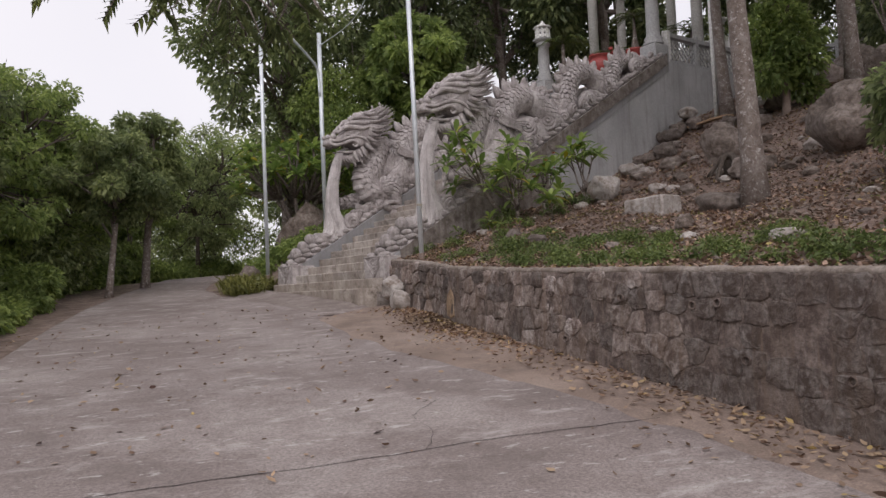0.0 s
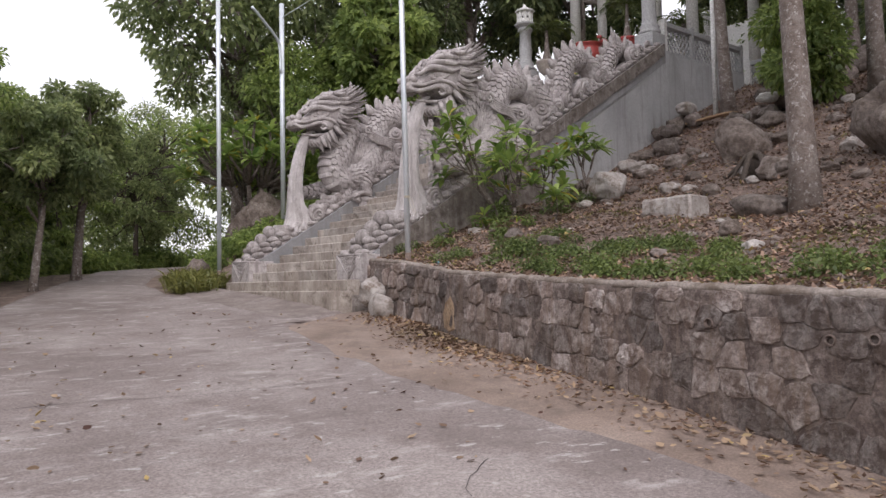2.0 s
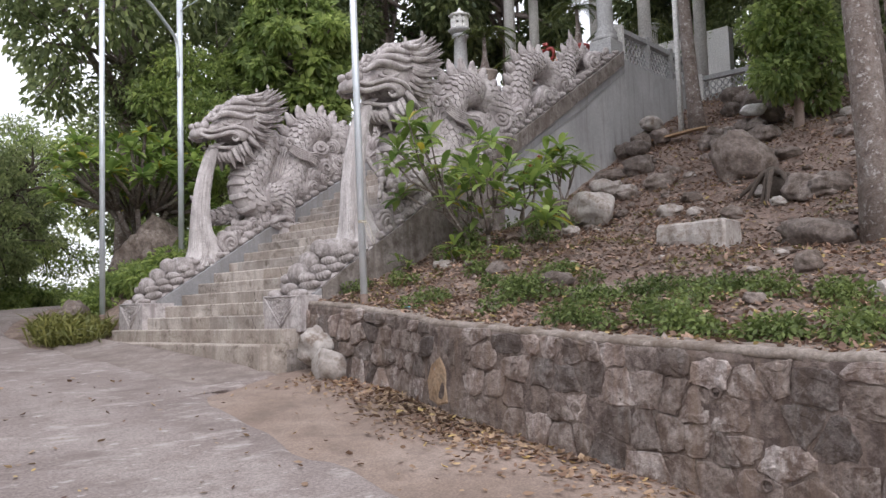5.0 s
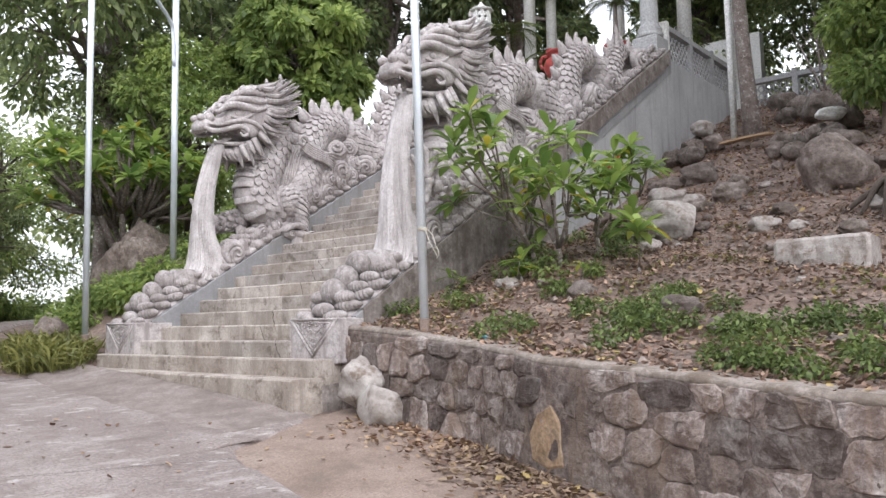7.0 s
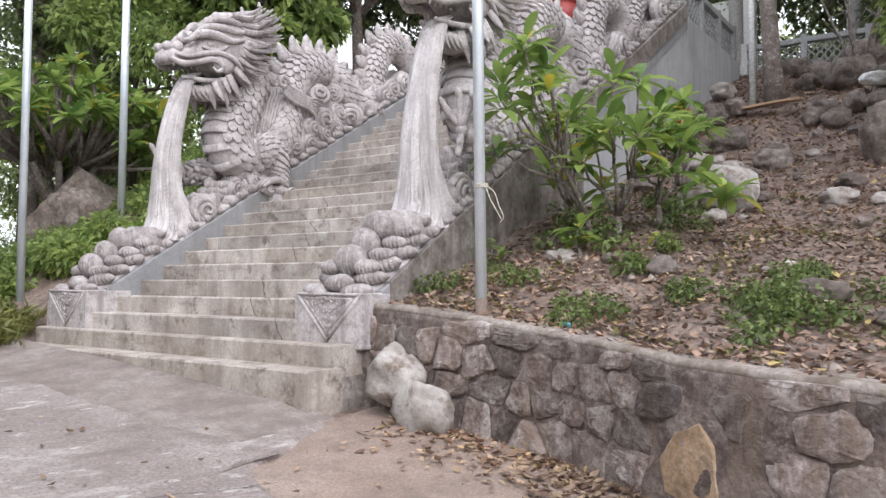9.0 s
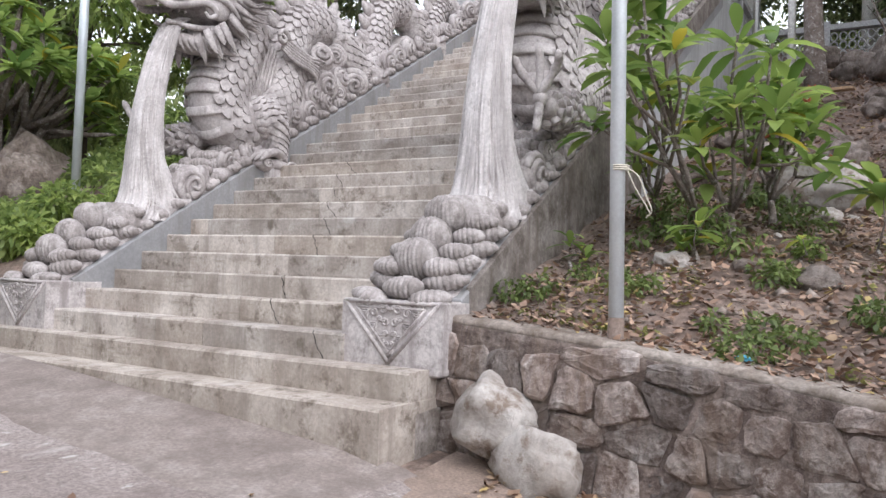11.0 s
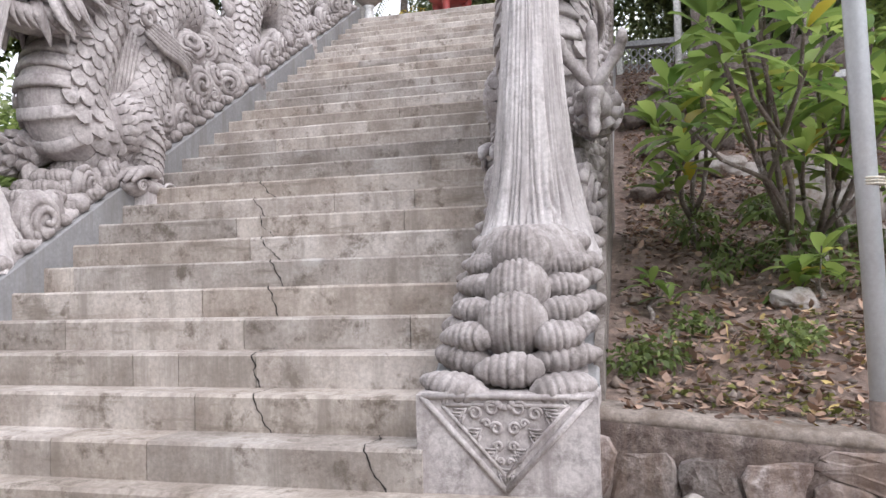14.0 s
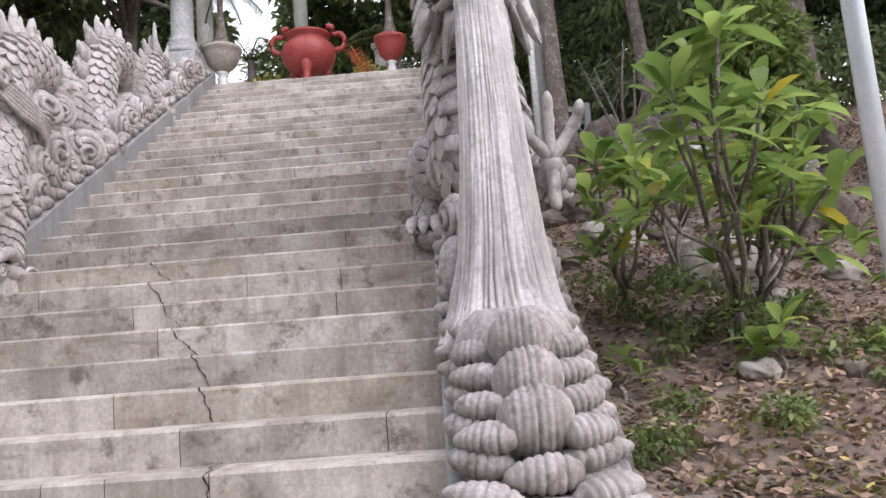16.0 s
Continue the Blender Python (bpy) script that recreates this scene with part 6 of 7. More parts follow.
    y = np.where(nr.random(n) < 0.45, nr.normal(9.4, 1.0, n).clip(0, 11.5), nr.uniform(0, 11.5, n))
    x = np.array([wall_x(v) for v in y]) - 0.02 - np.abs(nr.normal(0, 0.34, n))
    m = nr.random(n) < 0.13
    x = np.where(m, nr.uniform(0.8, 6.4, n), x)
    y = np.where(m, nr.uniform(1.0, 13.5, n), y)
    P = np.array([(a, b, road_z(a, b) + 0.012) for a, b in zip(x, y)])
    D = nr.normal(size=(n, 3)) * np.array([1, 1, 0.15])
    V, F = curled_leaves(P, D, 0.062, 0.26, nr)
    tagged(new("fallen_leaves", quick_mesh("fallen_leaves", V, F, M_FALLEN)), "dry fallen leaves along the wall's foot and on the road", "leaf litter", "", "stuff")
    # gravel and crumbs of earth
    n = 7000
    y = nr.uniform(2.0, 11.95, n)
    x = np.array([wall_x(v) for v in y]) + 0.2 + nr.uniform(0, 1, n) * 6
    s = nr.uniform(0.008, 0.03, n) * np.where(nr.random(n) < 0.05, 2.2, 1.0)
    Z = np.array([hill_z(a, b) for a, b in zip(x, y)])
    T = np.array([(1, 0, 0), (0, 1, 0), (-1, 0, 0), (0, -1, 0), (0.1, 0.1, 0.8), (0, 0, -0.6)])
    V = np.stack([x, y, Z + s * 0.2], 1)[:, None] + T[None] * (s[:, None] * nr.uniform(0.6, 1.3, (n, 6)))[:, :, None]
    F = np.array([(0, 1, 4), (1, 2, 4), (2, 3, 4), (3, 0, 4), (1, 0, 5), (2, 1, 5), (3, 2, 5), (0, 3, 5)])
    tagged(new("gravel", quick_mesh("gravel", V.reshape(-1, 3), (np.arange(n)[:, None, None] * 6 + F[None]).reshape(-1, 3), M_GRAVEL)), "loose gravel and crumbs of earth on the slope", "gravel", "", "stuff")
    spots = []
    for i in range(175):
        y = rng.uniform(1.0, 9.3)
        x = wall_x(y) + 0.45 + rng.uniform(0, 1) ** 1.5 * 1.5
        if noise.noise(Vector((x * 0.9, y * 0.9, 8))) < -0.12:
            continue
        spots.append((x, y, hill_z(x, y) + 0.06, rng.uniform(0.06, 0.2)))
    for x, y in ((8.3, 11.2), (8.6, 11.6), (7.9, 10.4), (8.1, 10.1), (8.9, 10.3), (9.3, 10.2), (8.0, 11.85), (8.4, 9.7)):
        for _ in range(2):
            a, b = x + rng.uniform(-0.3, 0.3), min(11.9, y + rng.uniform(-0.2, 0.2))
            spots.append((a, b, hill_z(a, b) + 0.07, rng.uniform(0.07, 0.16)))
    foliage_mass("weeds", spots, 26000, 0.045, M_GRASS, "low green weeds along the top of the wall", 51, 0.3, "weeds")
    # creeping moss and seedlings in loose patches
    n = 30000
    y = nr.uniform(0.5, 11.9, n)
    x = np.array([wall_x(v) for v in y]) + 0.3 + nr.uniform(0, 1, n) ** 1.2 * 6.5
    keep = np.array([noise.noise(Vector((a * 1.1, b * 1.1, 21))) + 0.4 * noise.noise(Vector((a * 4, b * 4, 8))) > 0.1 + 0.05 * (a - wall_x(b)) for a, b in zip(x, y)])
    x, y = x[keep], y[keep]
    P = np.array([(a, b, hill_z(a, b) + 0.012) for a, b in zip(x, y)])
    D = nr.normal(size=(len(x), 3)) * np.array([1, 1, 0.3]) + np.array([0, 0, 0.4])
    V, F = leaf_quads(P, D, nr.uniform(0.025, 0.06, len(x)), 0.28, nr)
    tagged(new("moss", quick_mesh("moss", V, F, M_DRYGRASS)), "yellow-green moss and seedlings among the dead leaves", "moss", "", "stuff")
    # dry straw and twigs below the shrubs
    n = 1000
    x, y = nr.uniform(8.2, 12.0, n), nr.uniform(8.8, 11.85, n)
    P = np.array([(a, b, hill_z(a, b)) for a, b in zip(x, y)])
    D = nr.normal(size=(n, 3)) * np.array([1, 1, 0.25]) + np.array([0, 0, 0.35])
    V, F = leaf_quads(P, D, nr.uniform(0.08, 0.2, n), 0.025, nr, 0.1, 0.2)
    tagged(new("dry_straw", quick_mesh("dry_straw", V, F, M_LITTER)), "dry brown straw and twigs below the shrubs", "dry straw", "", "stuff")
    # scrub round the feet of the frangipani shrubs
    spots = []
    for i in range(22):
        x, y = rng.uniform(8.9, 11.4), rng.uniform(10.1, 11.85)
        r = rng.uniform(0.08, 0.2)
        spots.append((x, y, hill_z(x, y) + r * rng.uniform(0.3, 1.1), r))
    foliage_mass("scrub", spots, 1500, 0.08, M_GRASS, "tangled low scrub round the frangipani stems", 54, 0.2, "scrub")


def build_upper_slope():
    rng = random.Random(61)
    spots = []
    for i in range(170):
        x, y = rng.uniform(16.5, 24), rng.uniform(-4, 9.2)
        if x < 17.5 + abs(y - 4) * 0.2:
            continue
        r = rng.uniform(0.5, 1.1)
        spots.append((x, y, hill_z(x, y) + rng.uniform(0.2, 3.0), r))
    foliage_mass("slope_thicket", spots, 34000, 0.18, M_LEAF_DARK, "dark green thicket on the upper slope", 62)
    spots = [(rng.uniform(21.5, 28), rng.uniform(7.0, 21.0), TOP_LEVEL + rng.uniform(0.3, 4.0), rng.uniform(0.6, 1.2)) for _ in range(110)]
    spots = [p for p in spots if p[0] > 23.2 or p[1] < 11.5]
    foliage_mass("terrace_thicket", spots, 45000, 0.18, M_LEAF_A, "green thicket behind the terrace", 66)
    cr = round_crown(rng, 0.5, 2.3, 0.75, 10, 0.42)
    tree("leafy_bush", (14.5, 8.35, hill_z(14.5, 8.35)), 2.4, cr, 0.09, 6000, 0.13, M_LEAF_B, M_RUST, "leafy green bush with a reddish stem on the slope", 63)
    cr = round_crown(rng, 0.3, 1.2, 0.8, 8, 0.4)
    tree("leafy_bush", (9.7, 3.6, hill_z(9.7, 3.6)), 1.3, cr, 0.05, 5000, 0.12, M_LEAF_A, M_DARK_BARK, "low green bush beside the boulders", 64)
    # rubble heap, bricks and plank by the side wall
    for i, (x, y, s) in enumerate(((15.3, 11.5, 0.22), (15.5, 11.2, 0.2), (15.1, 11.75, 0.2), (15.6, 11.55, 0.18), (15.0, 11.4, 0.2), (14.9, 9.4, 0.22), (14.7, 9.1, 0.2), (15.1, 9.0, 0.24), (14.9, 9.9, 0.2), (14.4, 9.6, 0.18), (14.6, 9.9, 0.16))):
        rock(x, y, hill_z(x, y) + s * 0.7, (s, s * 1.1, s * 0.8), 30 + i * 2.3, "rough broken stone in a small heap", None, turn=i, group="rubble heap")
    rock(15.5, 11.35, hill_z(15.5, 11.35) + 0.42, (0.25, 0.2, 0.14), 51, "pale broken block on the rubble heap", M_PALE_ROCK, group="rubble heap")
    rock(14.75, 9.15, hill_z(14.75, 9.15) + 0.42, (0.2, 0.25, 0.1), 52, "white broken block on the rubble heap", M_WHITE, group="rubble heap")
    sh = Shape()
    (px, py), (qx, qy) = (15.5, 11.34), (15.4, 10.2)
    pz, qz = hill_z(px, py) + 0.06, hill_z(qx, qy) + 0.2
    sh.rings([[(x - 0.11, y, z), (x - 0.11, y, z + 0.035), (x + 0.11, y - 0.03, z + 0.05), (x + 0.11, y - 0.03, z + 0.015)] for x, y, z in [(px + (qx - px) * t + 0.015 * math.sin(5 * t), py + (qy - py) * t, pz + (qz - pz) * t + 0.02 * math.sin(3 * t)) for t in np.linspace(0, 1, 9)]])
    tagged(new("plank", sh.mesh("plank", M_PLANK, False)), "weathered wooden plank lying over rubble", "plank")
    post = thing("white_post", "slim white post beside the reddish tree trunk", "post", "", "", (16.2, 11.08, hill_z(16.2, 11.08)))
    part("post_shaft", Shape().tube([(16.2, 11.08, hill_z(16.2, 11.08) - 0.1), (16.2, 11.08, 8.6)], 0.055, 12), M_WHITE, post)
    part("post_cap", Shape().lathe([(0.1, 0), (0.1, 0.05), (0.03, 0.1)], (16.2, 11.08, 8.6), 12), M_WHITE, post)
    for k, (bx, by, bh) in enumerate(((16.9, 9.6, 1.8), (17.2, 7.4, 2.2))):
        q = random.Random(70 + k)
        bare = thing("bare_shrub", "leafless grey branching shrub on the slope", "shrub", "bare shrubs", "", (bx, by, hill_z(bx, by)))
        sh = Shape()
        for i in range(5):
            a = i * 1.3 + q.uniform(-0.3, 0.3)
            p0 = Vector((bx, by, hill_z(bx, by) - 0.05))
            p1 = p0 + Vector((0.3 * math.cos(a), 0.3 * math.sin(a), bh * 0.45))
            p2 = p1 + Vector((0.35 * math.cos(a + 0.4), 0.35 * math.sin(a + 0.4), bh * 0.5))
            sh.tube([p0, p1, p2], [0.03, 0.022, 0.008], 6)
            for g in range(4):
                s = p1.lerp(p2, 0.2 * g)
                sh.tube([s, s + Vector((q.uniform(-0.4, 0.4), q.uniform(-0.4, 0.4), q.uniform(0.15, 0.5)))], [0.012, 0.004], 5)
        part("branchwork", sh, M_BARK, bare)


def build_left_bank():
    rng = random.Random(41)
    spots = []
    for i in range(160):
        x, y = rng.uniform(6.25, 7.6), rng.uniform(16.2, 18.4)
        if (x > 6.95 and y < 16.95) or x < 6.5 + 0.35 * max(0, y - 16.8):
            continue
        spots.append((x, y, ground_z(x, y) + 0.12, rng.uniform(0.12, 0.25)))
    nr = np.random.default_rng(52)
    pick = nr.integers(0, len(spots), 5200)
    P = np.array([(spots[k][0], spots[k][1], spots[k][2] - 0.14) for k in pick]) + nr.normal(size=(5200, 3)) * np.array([0.1, 0.1, 0.0])
    D = nr.normal(size=(5200, 3)) * np.array([0.42, 0.42, 0.1]) + np.array([0, 0, 1.0])
    V, F = leaf_quads(P, D, nr.uniform(0.22, 0.55, 5200), 0.03, nr, 0.1, 0.25)
    tagged(new("roadside_grass", quick_mesh("roadside_grass", V, F, M_DRYGRASS)), "tall yellow-green grass beside the steps", "grass", "", "stuff")
    spots = [(rng.uniform(8.6, 12.5), rng.uniform(17.0, 20.0), 0, rng.uniform(0.2, 0.5)) for _ in range(50)]
    for i in range(60):
        y = rng.uniform(18.6, 25)
        x = float(np.interp(y, [18, 19, 22, 25], [7.5, 7.7, 9.6, 12.6])) + rng.uniform(0.2, 1.8)
        if (x - 10.4) ** 2 + (y - 20.6) ** 2 > 1.3:
            spots.append((x, y, 0, rng.uniform(0.2, 0.45)))
    spots = [(x, y, left_bank_z(x, y) + r * 0.5, r) for x, y, _, r in spots]
    foliage_mass("bank_shrubs", spots, 46000, 0.12, M_LEAF_B, "green shrubs on the bank behind the dragon", 53)
    for i, (x, y, h, mat) in enumerate(((12.4, 22.3, 5.2, M_LEAF_B), (12.2, 24.5, 6.0, M_LEAF_A))):
        cr = round_crown(rng, h * 0.28, h, h * 0.32, 14, h * 0.13)
        tree("bank_tree", (x, y, left_bank_z(x, y)), h, cr, 0.1, 8000, 0.16, mat, M_DARK_BARK, "leafy green tree on the bank behind the dragon", 80 + i, group="trees on the bank")
    # white-flowering frangipani tree
    tips = []
    for i in range(64):
        a = i * 2.4
        r = 1.9 * math.sqrt((i + 0.5) / 64)
        tips.append((r * math.cos(a), r * math.sin(a), 3.55 - 0.25 * r * r + rng.uniform(-0.9, 0.3)))
    x, y = FRANGI
    frangipani((x, y, left_bank_z(x, y)), tips, "frangipani tree with white blossoms behind the dragon", 0.4, 26, 3, 60, M_PETAL, "frangipani_tree", "", 0.09, 0.9, 9)


def build_scraps():
    y = 10.32
    sh = Shape().blob((wall_x(y) + 0.28, y, wall_z(y) + 0.025), (0.035, 0.05, 0.022), 10, 6, rough=0.5, seed=3)
    tagged(new("plastic_scrap", sh.mesh("plastic_scrap", M_BLUE, False)), "small crumpled blue plastic scrap on the wall", "litter")
    for i, (x, y, s) in enumerate(((0.99, 6.49, 0.075), (2.95, 5.0, 0.045), (4.9, 6.0, 0.05), (2.2, 7.9, 0.05), (3.6, 9.4, 0.05))):
        nr = np.random.default_rng(i)
        V, F = curled_leaves(np.array([(x, y, road_z(x, y) + 0.01)]), np.array([(1.0, 0.3 * i - 0.5, 0.05)]), s * 1.6, 0.35, nr)
        tagged(new("fallen_leaf", quick_mesh("fallen_leaf", V, F, M_DARK_LEAF)), "dark curled dead leaf on the concrete", "leaf", "single dead leaves")


def build_shrubs():
    def tuft(n, r, h0, h1, seed):
        q = random.Random(seed)
        return [(r * math.sqrt((i + 0.4) / n) * math.cos(i * 2.4 + seed), r * math.sqrt((i + 0.4) / n) * math.sin(i * 2.4 + seed), h1 - (h1 - h0) * ((i + 0.5) / n) + q.uniform(-0.12, 0.12)) for i in range(n)]

    S = [((9.3, 10.92), (-0.62, 0.28, 1.34), 9, 0.38, 0.85, 13), ((9.5, 10.72), (-0.15, -0.12, 0.95), 11, 0.46, 0.95, 13), ((9.95, 10.5), (0.0, -0.12, 0.78), 7, 0.3, 0.5, 15),
         ((11.2, 10.7), (0.0, 0.0, 1.05), 8, 0.36, 0.5, 14), ((10.0, 11.42), (-0.05, 0, 0.9), 8, 0.36, 0.7, 13)]
    for i, ((x, y), (cx, cy, cz), n, r, span, per) in enumerate(S):
        tips = [(cx + a, cy + b, cz + c - span / 2) for a, b, c in tuft(n, r, 0.0, span, i + 1)]
        frangipani((x, y, hill_z(x, y)), tips, ("young frangipani shrub with long green leaves on the slope", "frangipani shrub with coral blossoms on the slope")[i == 2], 0.31, per, 90 + i, 7 if i == 2 else 0, M_FLOWER, stem_r=0.026, fork_h=0.22)
    for i, (x, y, tips, per, ln) in enumerate(((9.4, 9.75, [(0, 0, 0.52)], 22, 0.33), (8.95, 10.85, [(0, 0, 0.3), (0.08, 0.1, 0.18)], 13, 0.26), (8.9, 11.75, [(0, 0, 0.3), (0.05, -0.1, 0.2)], 9, 0.17), (9.05, 10.2, [(0, 0, 0.22)], 9, 0.16))):
        frangipani((x, y, hill_z(x, y)), tips, "small green plant with a single leaf whorl", ln, per, 120 + i, name="leaf_whorl_plant", group="small whorl plants", stem_r=0.014, fork_h=0.08)


# ---- poles, urns and other fittings ----
def build_poles():
    def pole(x, y, z, h, r, label, foot, lean=(0, 0)):
        ob = thing("steel_pole", label, "pole", "steel poles", "", (x, y, z))
        sh = Shape().tube([(x, y, z + 0.1), (x + lean[0] * 0.5, y + lean[1] * 0.5, z + h / 2), (x + lean[0], y + lean[1], z + h)], r, 14)
        part("pole_shaft", sh, M_STEEL, ob)
        part("pole_foot", Shape().tube([(x, y, z - 0.15), (x, y, z + 0.12)], r * 1.08, 14), M_RUST, ob, "rusty foot")
        return ob

    p = pole(7.55, 10.97, 2.1, 5.5, 0.041, "thin galvanised steel pole on the retaining wall", True, (0.0, 0.1))
    tw = Shape()
    for i in range(3):
        tw.tube([(7.55 + 0.046 * math.cos(a), 10.97 + 0.046 * math.sin(a), 3.02 + 0.011 * i) for a in np.linspace(0, 2 * math.pi, 13)], 0.005, 5)
    tw.tube(spline([(7.55, 10.93, 3.03), (7.56, 10.87, 2.98), (7.56, 10.83, 2.88), (7.57, 10.8, 2.8), (7.57, 10.83, 2.76)], 4), 0.0045, 5)
    tw.tube(spline([(7.54, 10.93, 3.02), (7.53, 10.88, 2.92), (7.53, 10.83, 2.84), (7.54, 10.8, 2.78)], 4), 0.004, 5)
    part("twine", tw, M_TWINE, p, "loop of pale twine tied round the pole")
    q = pole(7.56, 17.3, 1.98, 6.3, 0.045, "galvanised street lamp pole at the stair foot", True, (0.02, 0.05))
    sh = Shape().box((7.2, 17.15, 8.28), (7.72, 17.42, 8.34), 0.02)
    part("lamp_head", sh, M_WHITE, q, "white flat solar lamp head", False)
    part("lamp_arm", Shape().tube([(7.58, 17.35, 8.15), (7.5, 17.3, 8.28)], 0.025, 8), M_STEEL, q)
    r = pole(10.1, 19.2, left_bank_z(10.1, 19.2), 8.75 - left_bank_z(10.1, 19.2), 0.06, "tall galvanised pole with a curved arm behind the dragon", True)
    part("curved_arm", Shape().tube(spline([(10.04, 19.15, 7.0), (10.02, 19.15, 7.55), (9.92, 19.1, 7.8), (9.5, 18.92, 8.08), (9.05, 18.72, 8.32)], 5), 0.035, 8), M_STEEL, r)
    cab = Shape().tube(spline([(10.1, 19.2, 8.4), (9.7, 16.6, 8.3), (8.8, 13.5, 8.6), (7.5, 10.97, 7.5)], 6), 0.012, 5)
    tagged(new("overhead_cable", cab.mesh("overhead_cable", M_STEEL)), "thin pale cable strung between two poles", "cable")


def pot(x, y, z, mat, s, label, plant):
    ob = thing("planter", label, "planter", "planters at the stair head", "", (x, y, z))
    part("pot_foot", Shape().lathe([(0.13 * s, 0), (0.13 * s, 0.05), (0.08 * s, 0.1), (0.1 * s, 0.2), (0.07 * s, 0.26), (0.12 * s, 0.3)], (x, y, z)), M_WHITE, ob, "white turned foot")
    part("bowl", Shape().lathe([(0.1 * s, 0.3), (0.26 * s, 0.42), (0.32 * s, 0.54), (0.35 * s, 0.62), (0.37 * s, 0.63), (0.36 * s, 0.68), (0.31 * s, 0.68), (0.28 * s, 0.6)], (x, y, z)), mat, ob)
    part("soil", Shape().lathe([(0.05, 0.58), (0.29 * s, 0.6), (0.02, 0.62)], (x, y, z)), M_EARTH, ob)
    part("palm_stem", Shape().lathe([(0.15 * s, 0.6), (0.16 * s, 0.72), (0.09 * s, 0.95), (0.06 * s, 1.2), (0.045 * s, 1.6)], (x, y, z)), M_BARK, ob)
    fr = Shape()
    rng = random.Random(int(x * 100 + y * 10))
    for i in range(9):
        a = i * 0.7 + rng.uniform(-0.2, 0.2)
        L = rng.uniform(0.8, 1.1) * s
        sp = [Vector((x, y, z + 1.5)) + Vector((math.cos(a) * L * t, math.sin(a) * L * t, 0.75 * s * t - 0.85 * s * t * t)) for t in np.linspace(0, 1, 8)]
        fr.tube(sp, [0.012] * 8, 4)
        for j in range(1, 8):
            d = (sp[j] - sp[j - 1]).normalized()
            sd = d.cross(Vector((0, 0, 1))).normalized()
            for k in range(3):
                c = sp[j - 1].lerp(sp[j], k / 3)
                for q in (-1, 1):
                    fr.spike(c, c + (sd * q + d * 0.7).normalized() * 0.26 * s + Vector((0, 0, -0.05)), 0.014, 0.003, normal=(0, 0, 1), n=2)
    part("fronds", fr, M_LEAF_PALM, ob)
    return ob


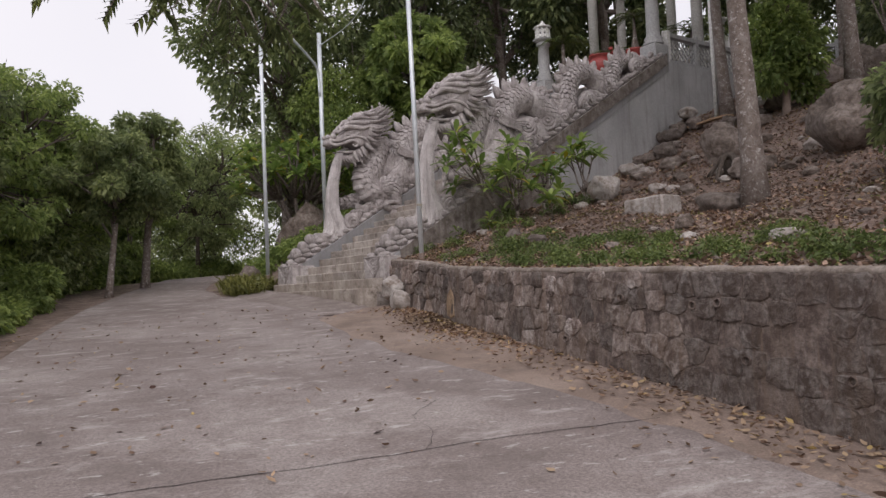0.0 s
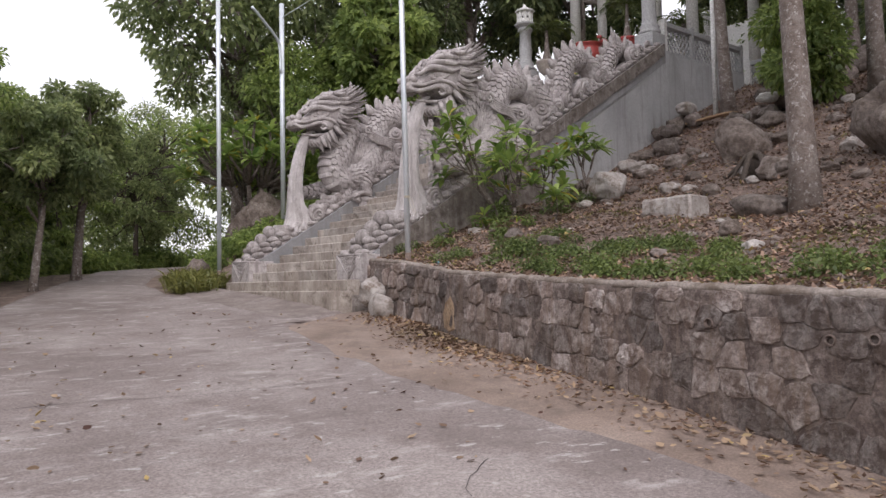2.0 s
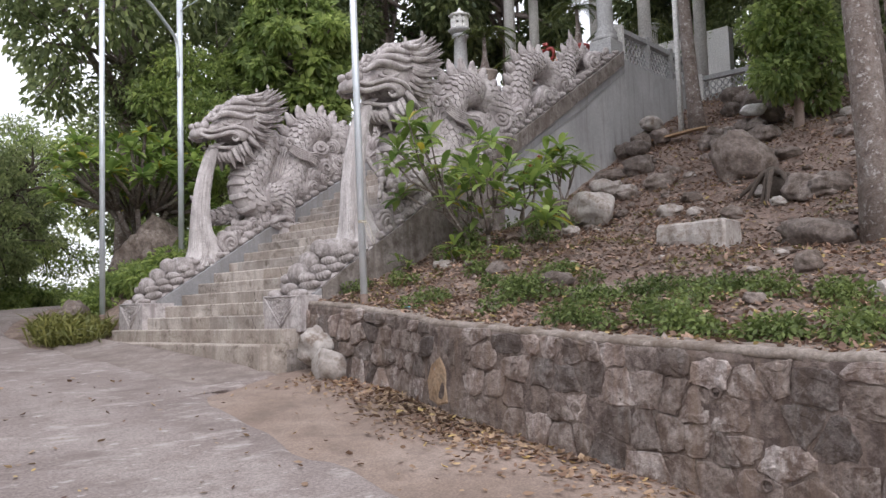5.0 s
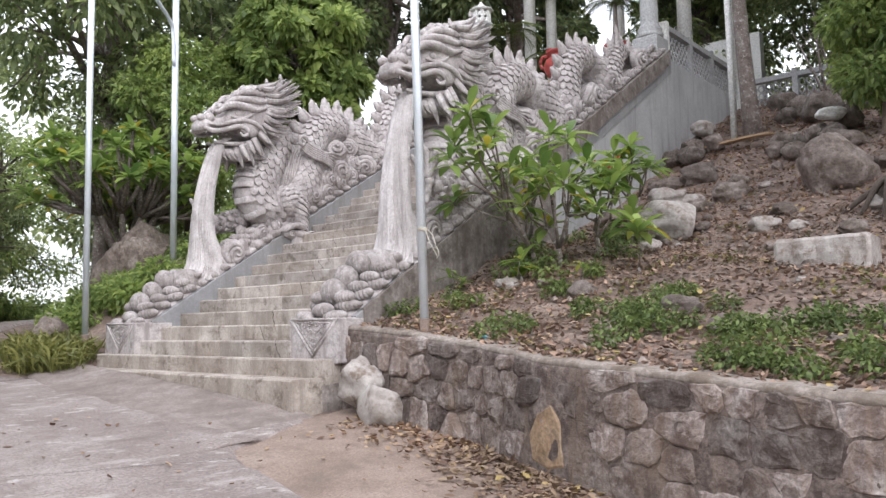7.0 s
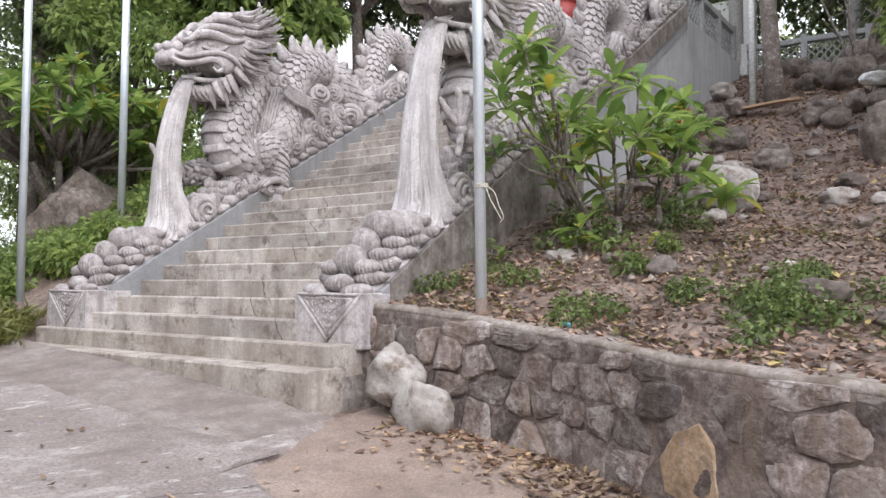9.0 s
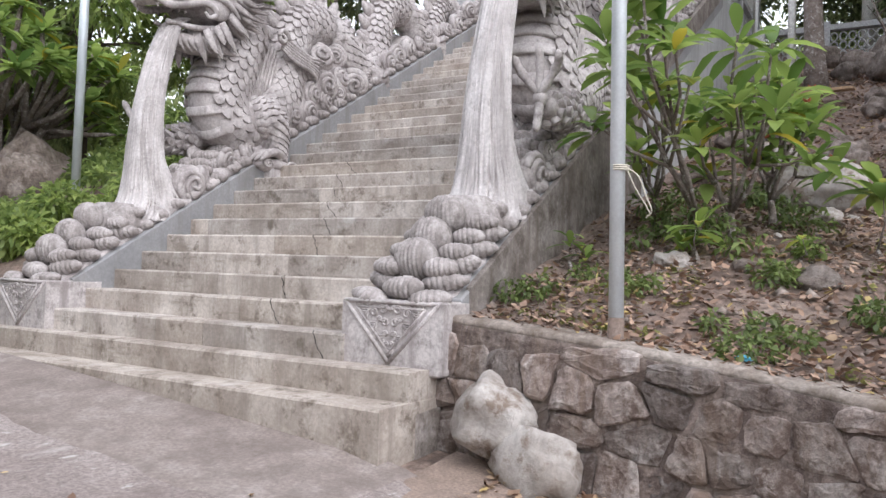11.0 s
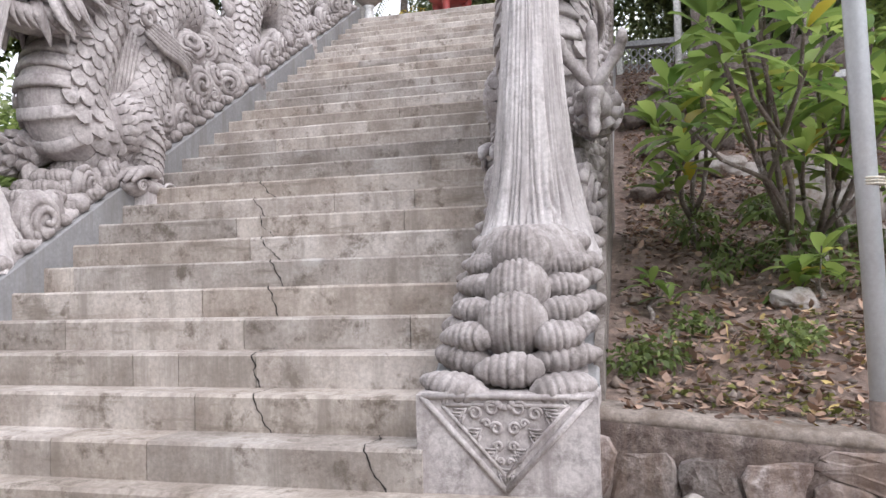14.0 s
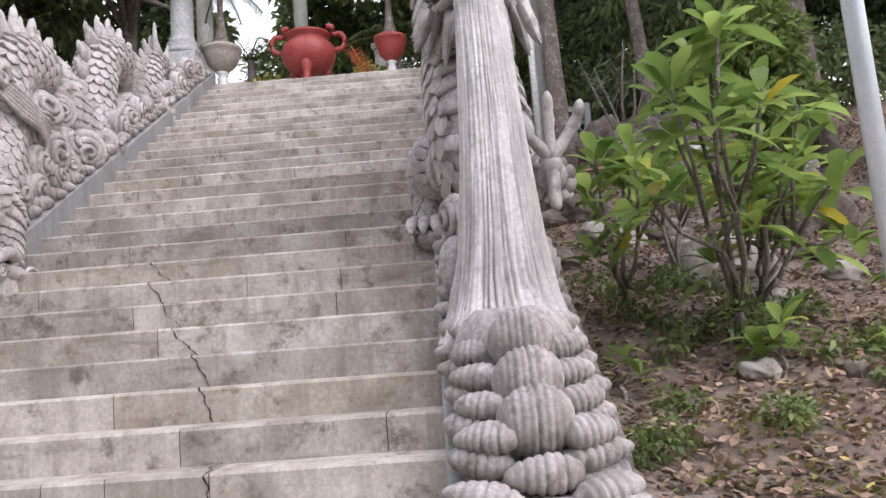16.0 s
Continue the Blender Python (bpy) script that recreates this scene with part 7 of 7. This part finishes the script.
def build_stairhead():
    z = TOP_LEVEL
    column(15.65, 12.34, nose_line(15.65) + 0.1, 1.9, True, "round grey stone column with moulded base on the balustrade end")
    column(15.65, 16.2, nose_line(15.65) + 0.1, 1.5, True, "round grey stone column with a pierced white lantern")
    urn = thing("incense_urn", "large red two-handled incense urn on three feet", "urn", "", "", (16.1, 14.45, z))
    x, y = 16.1, 14.45
    part("urn_body", Shape().lathe([(0.1, 0.3), (0.3, 0.34), (0.46, 0.48), (0.52, 0.66), (0.48, 0.82), (0.36, 0.92), (0.34, 0.98), (0.42, 1.02), (0.43, 1.06), (0.36, 1.06), (0.3, 0.98)], (x, y, z), 28), M_RED, urn)
    for i in range(3):
        a = math.pi + i * 2 * math.pi / 3
        part("foot", Shape().lathe([(0.09, 0), (0.1, 0.06), (0.065, 0.14), (0.075, 0.24), (0.11, 0.36), (0.1, 0.5)], (x + 0.33 * math.cos(a), y + 0.33 * math.sin(a), z), 12), M_RED, urn)
    for s in (-1, 1):
        part("handle", Shape().tube(spline([(x, y + s * 0.42, z + 0.74), (x, y + s * 0.62, z + 0.76), (x, y + s * 0.7, z + 0.9), (x, y + s * 0.62, z + 1.06), (x, y + s * 0.48, z + 1.05), (x, y + s * 0.47, z + 1.2), (x, y + s * 0.36, z + 1.22)], 4), 0.05, 8), M_RED, urn)
    urn.scale = (0.8, 0.8, 0.8)
    pot(15.95, 15.72, z, M_CLAY, 0.82, "beige bowl planter with a small palm", True)
    pot(16.0, 13.2, z, M_RED, 0.68, "red bowl planter with a small palm", True)
    pot(18.6, 15.9, z, M_RED, 1.2, "red planter with a palm on the terrace", True)
    pot(18.4, 13.2, z, M_CLAY, 1.1, "planter with a yellowing palm on the terrace", True)
    for fx, fy, mat, lab in ((16.9, 15.25, M_FLOWER_Y, "low bush with yellow flowers beside the urn"), (16.6, 13.55, M_FLOWER_Y, "yellow-flowered bush beside the red planter")):
        bush = thing("flower_bush", lab, "bush", "flower bushes", "", (fx, fy, z))
        nr = np.random.default_rng(int(fy * 10))
        P, D = crown_points([(fx, fy, z + 0.25, 0.28), (fx + 0.1, fy + 0.15, z + 0.35, 0.2)], 700, nr)
        V, F = leaf_quads(P, D, 0.09, 0.25, nr)
        part("leaves", quick_mesh("leaves", V, F, M_LEAF_B), None, bush)
        P, D = crown_points([(fx, fy, z + 0.35, 0.27)], 90, nr, 0.1)
        V, F = leaf_quads(P, D, 0.06, 0.4, nr)
        tagged(part("flowers", quick_mesh("flowers", V, F, mat), None, bush), kind="stuff")
    fr = Shape()
    for i in range(14):
        c = Vector((16.0, 13.5 + 0.02 * i, z + 0.05 + 0.035 * i))
        for g in (-1, 1):
            fr.spike(c, c + Vector((0, g * 0.16 + 0.03, 0.07)), 0.012, 0.003, normal=(1, 0, 0), n=2)
    fr.tube([(16.0, 13.5, z), (16.0, 13.64, z + 0.3), (16.0, 13.8, z + 0.6)], 0.01, 5)
    tagged(new("dry_frond", fr.mesh("dry_frond", M_ORANGE)), "dry orange palm frond beside the red planter", "frond")
    balustrade_run((15.95, 12.2), (19.3, 12.2), 6.87, "grey pierced stone railing along the terrace edge")
    balustrade_run((19.35, 11.95), (19.35, 9.7), 6.47, "grey pierced stone railing at the terrace corner")
    for i, (cx, cy, h) in enumerate(((17.6, 12.45, 2.6), (20.5, 12.4, 4.2), (20.2, 15.2, 4.5), (20.2, 17.2, 4.5), (18.2, 16.6, 4.2), (21.5, 10.2, 4.2), (20.3, 13.6, 2.2))):
        ob = thing("white_pillar", "slim white painted pillar on the terrace", "pillar", "white pillars", "", (cx, cy, z))
        part("pillar_base", Shape().box((cx - 0.2, cy - 0.2, z - (0.3 if cy < 12 else 0)), (cx + 0.2, cy + 0.2, z + 0.3), 0.02), M_WHITE, ob, smooth=False)
        part("pillar_shaft", Shape().lathe([(0.15, 0.3), (0.14, h), (0.2, h + 0.05), (0.2, h + 0.12)], (cx, cy, z), 16), M_WHITE, ob)
    # white shrine wall far back
    sh = Shape().box((22.6, 12.5, z - 0.1), (22.9, 18.5, z + 2.6), 0.02)
    setting("wall_shrine", sh, M_WHITE, "white painted shrine wall behind the urn", "wall")


build_ground()
build_road()
wall = build_retaining_wall()
stairs = build_stairs()
build_balustrade(Y_OUT[0], Y_IN[0], 1, "grey cement balustrade carved with ridged cloud cushions on the slope side")
build_balustrade(Y_IN[1], Y_OUT[1], -1, "grey cement balustrade carved with ridged cloud cushions on the road side")
build_dragon(12.36, -1, "carved cement dragon spouting fluted water beside the slope")
build_dragon(16.15, 1, "pale grey carved cement dragon spouting fluted water beside the road")
build_terrace()
build_stairhead()
build_poles()
build_big_trees()
build_overhang()
build_woods()
build_slope()
build_upper_slope()
build_left_bank()
build_shrubs()
build_scraps()
build_wall_stones(wall)
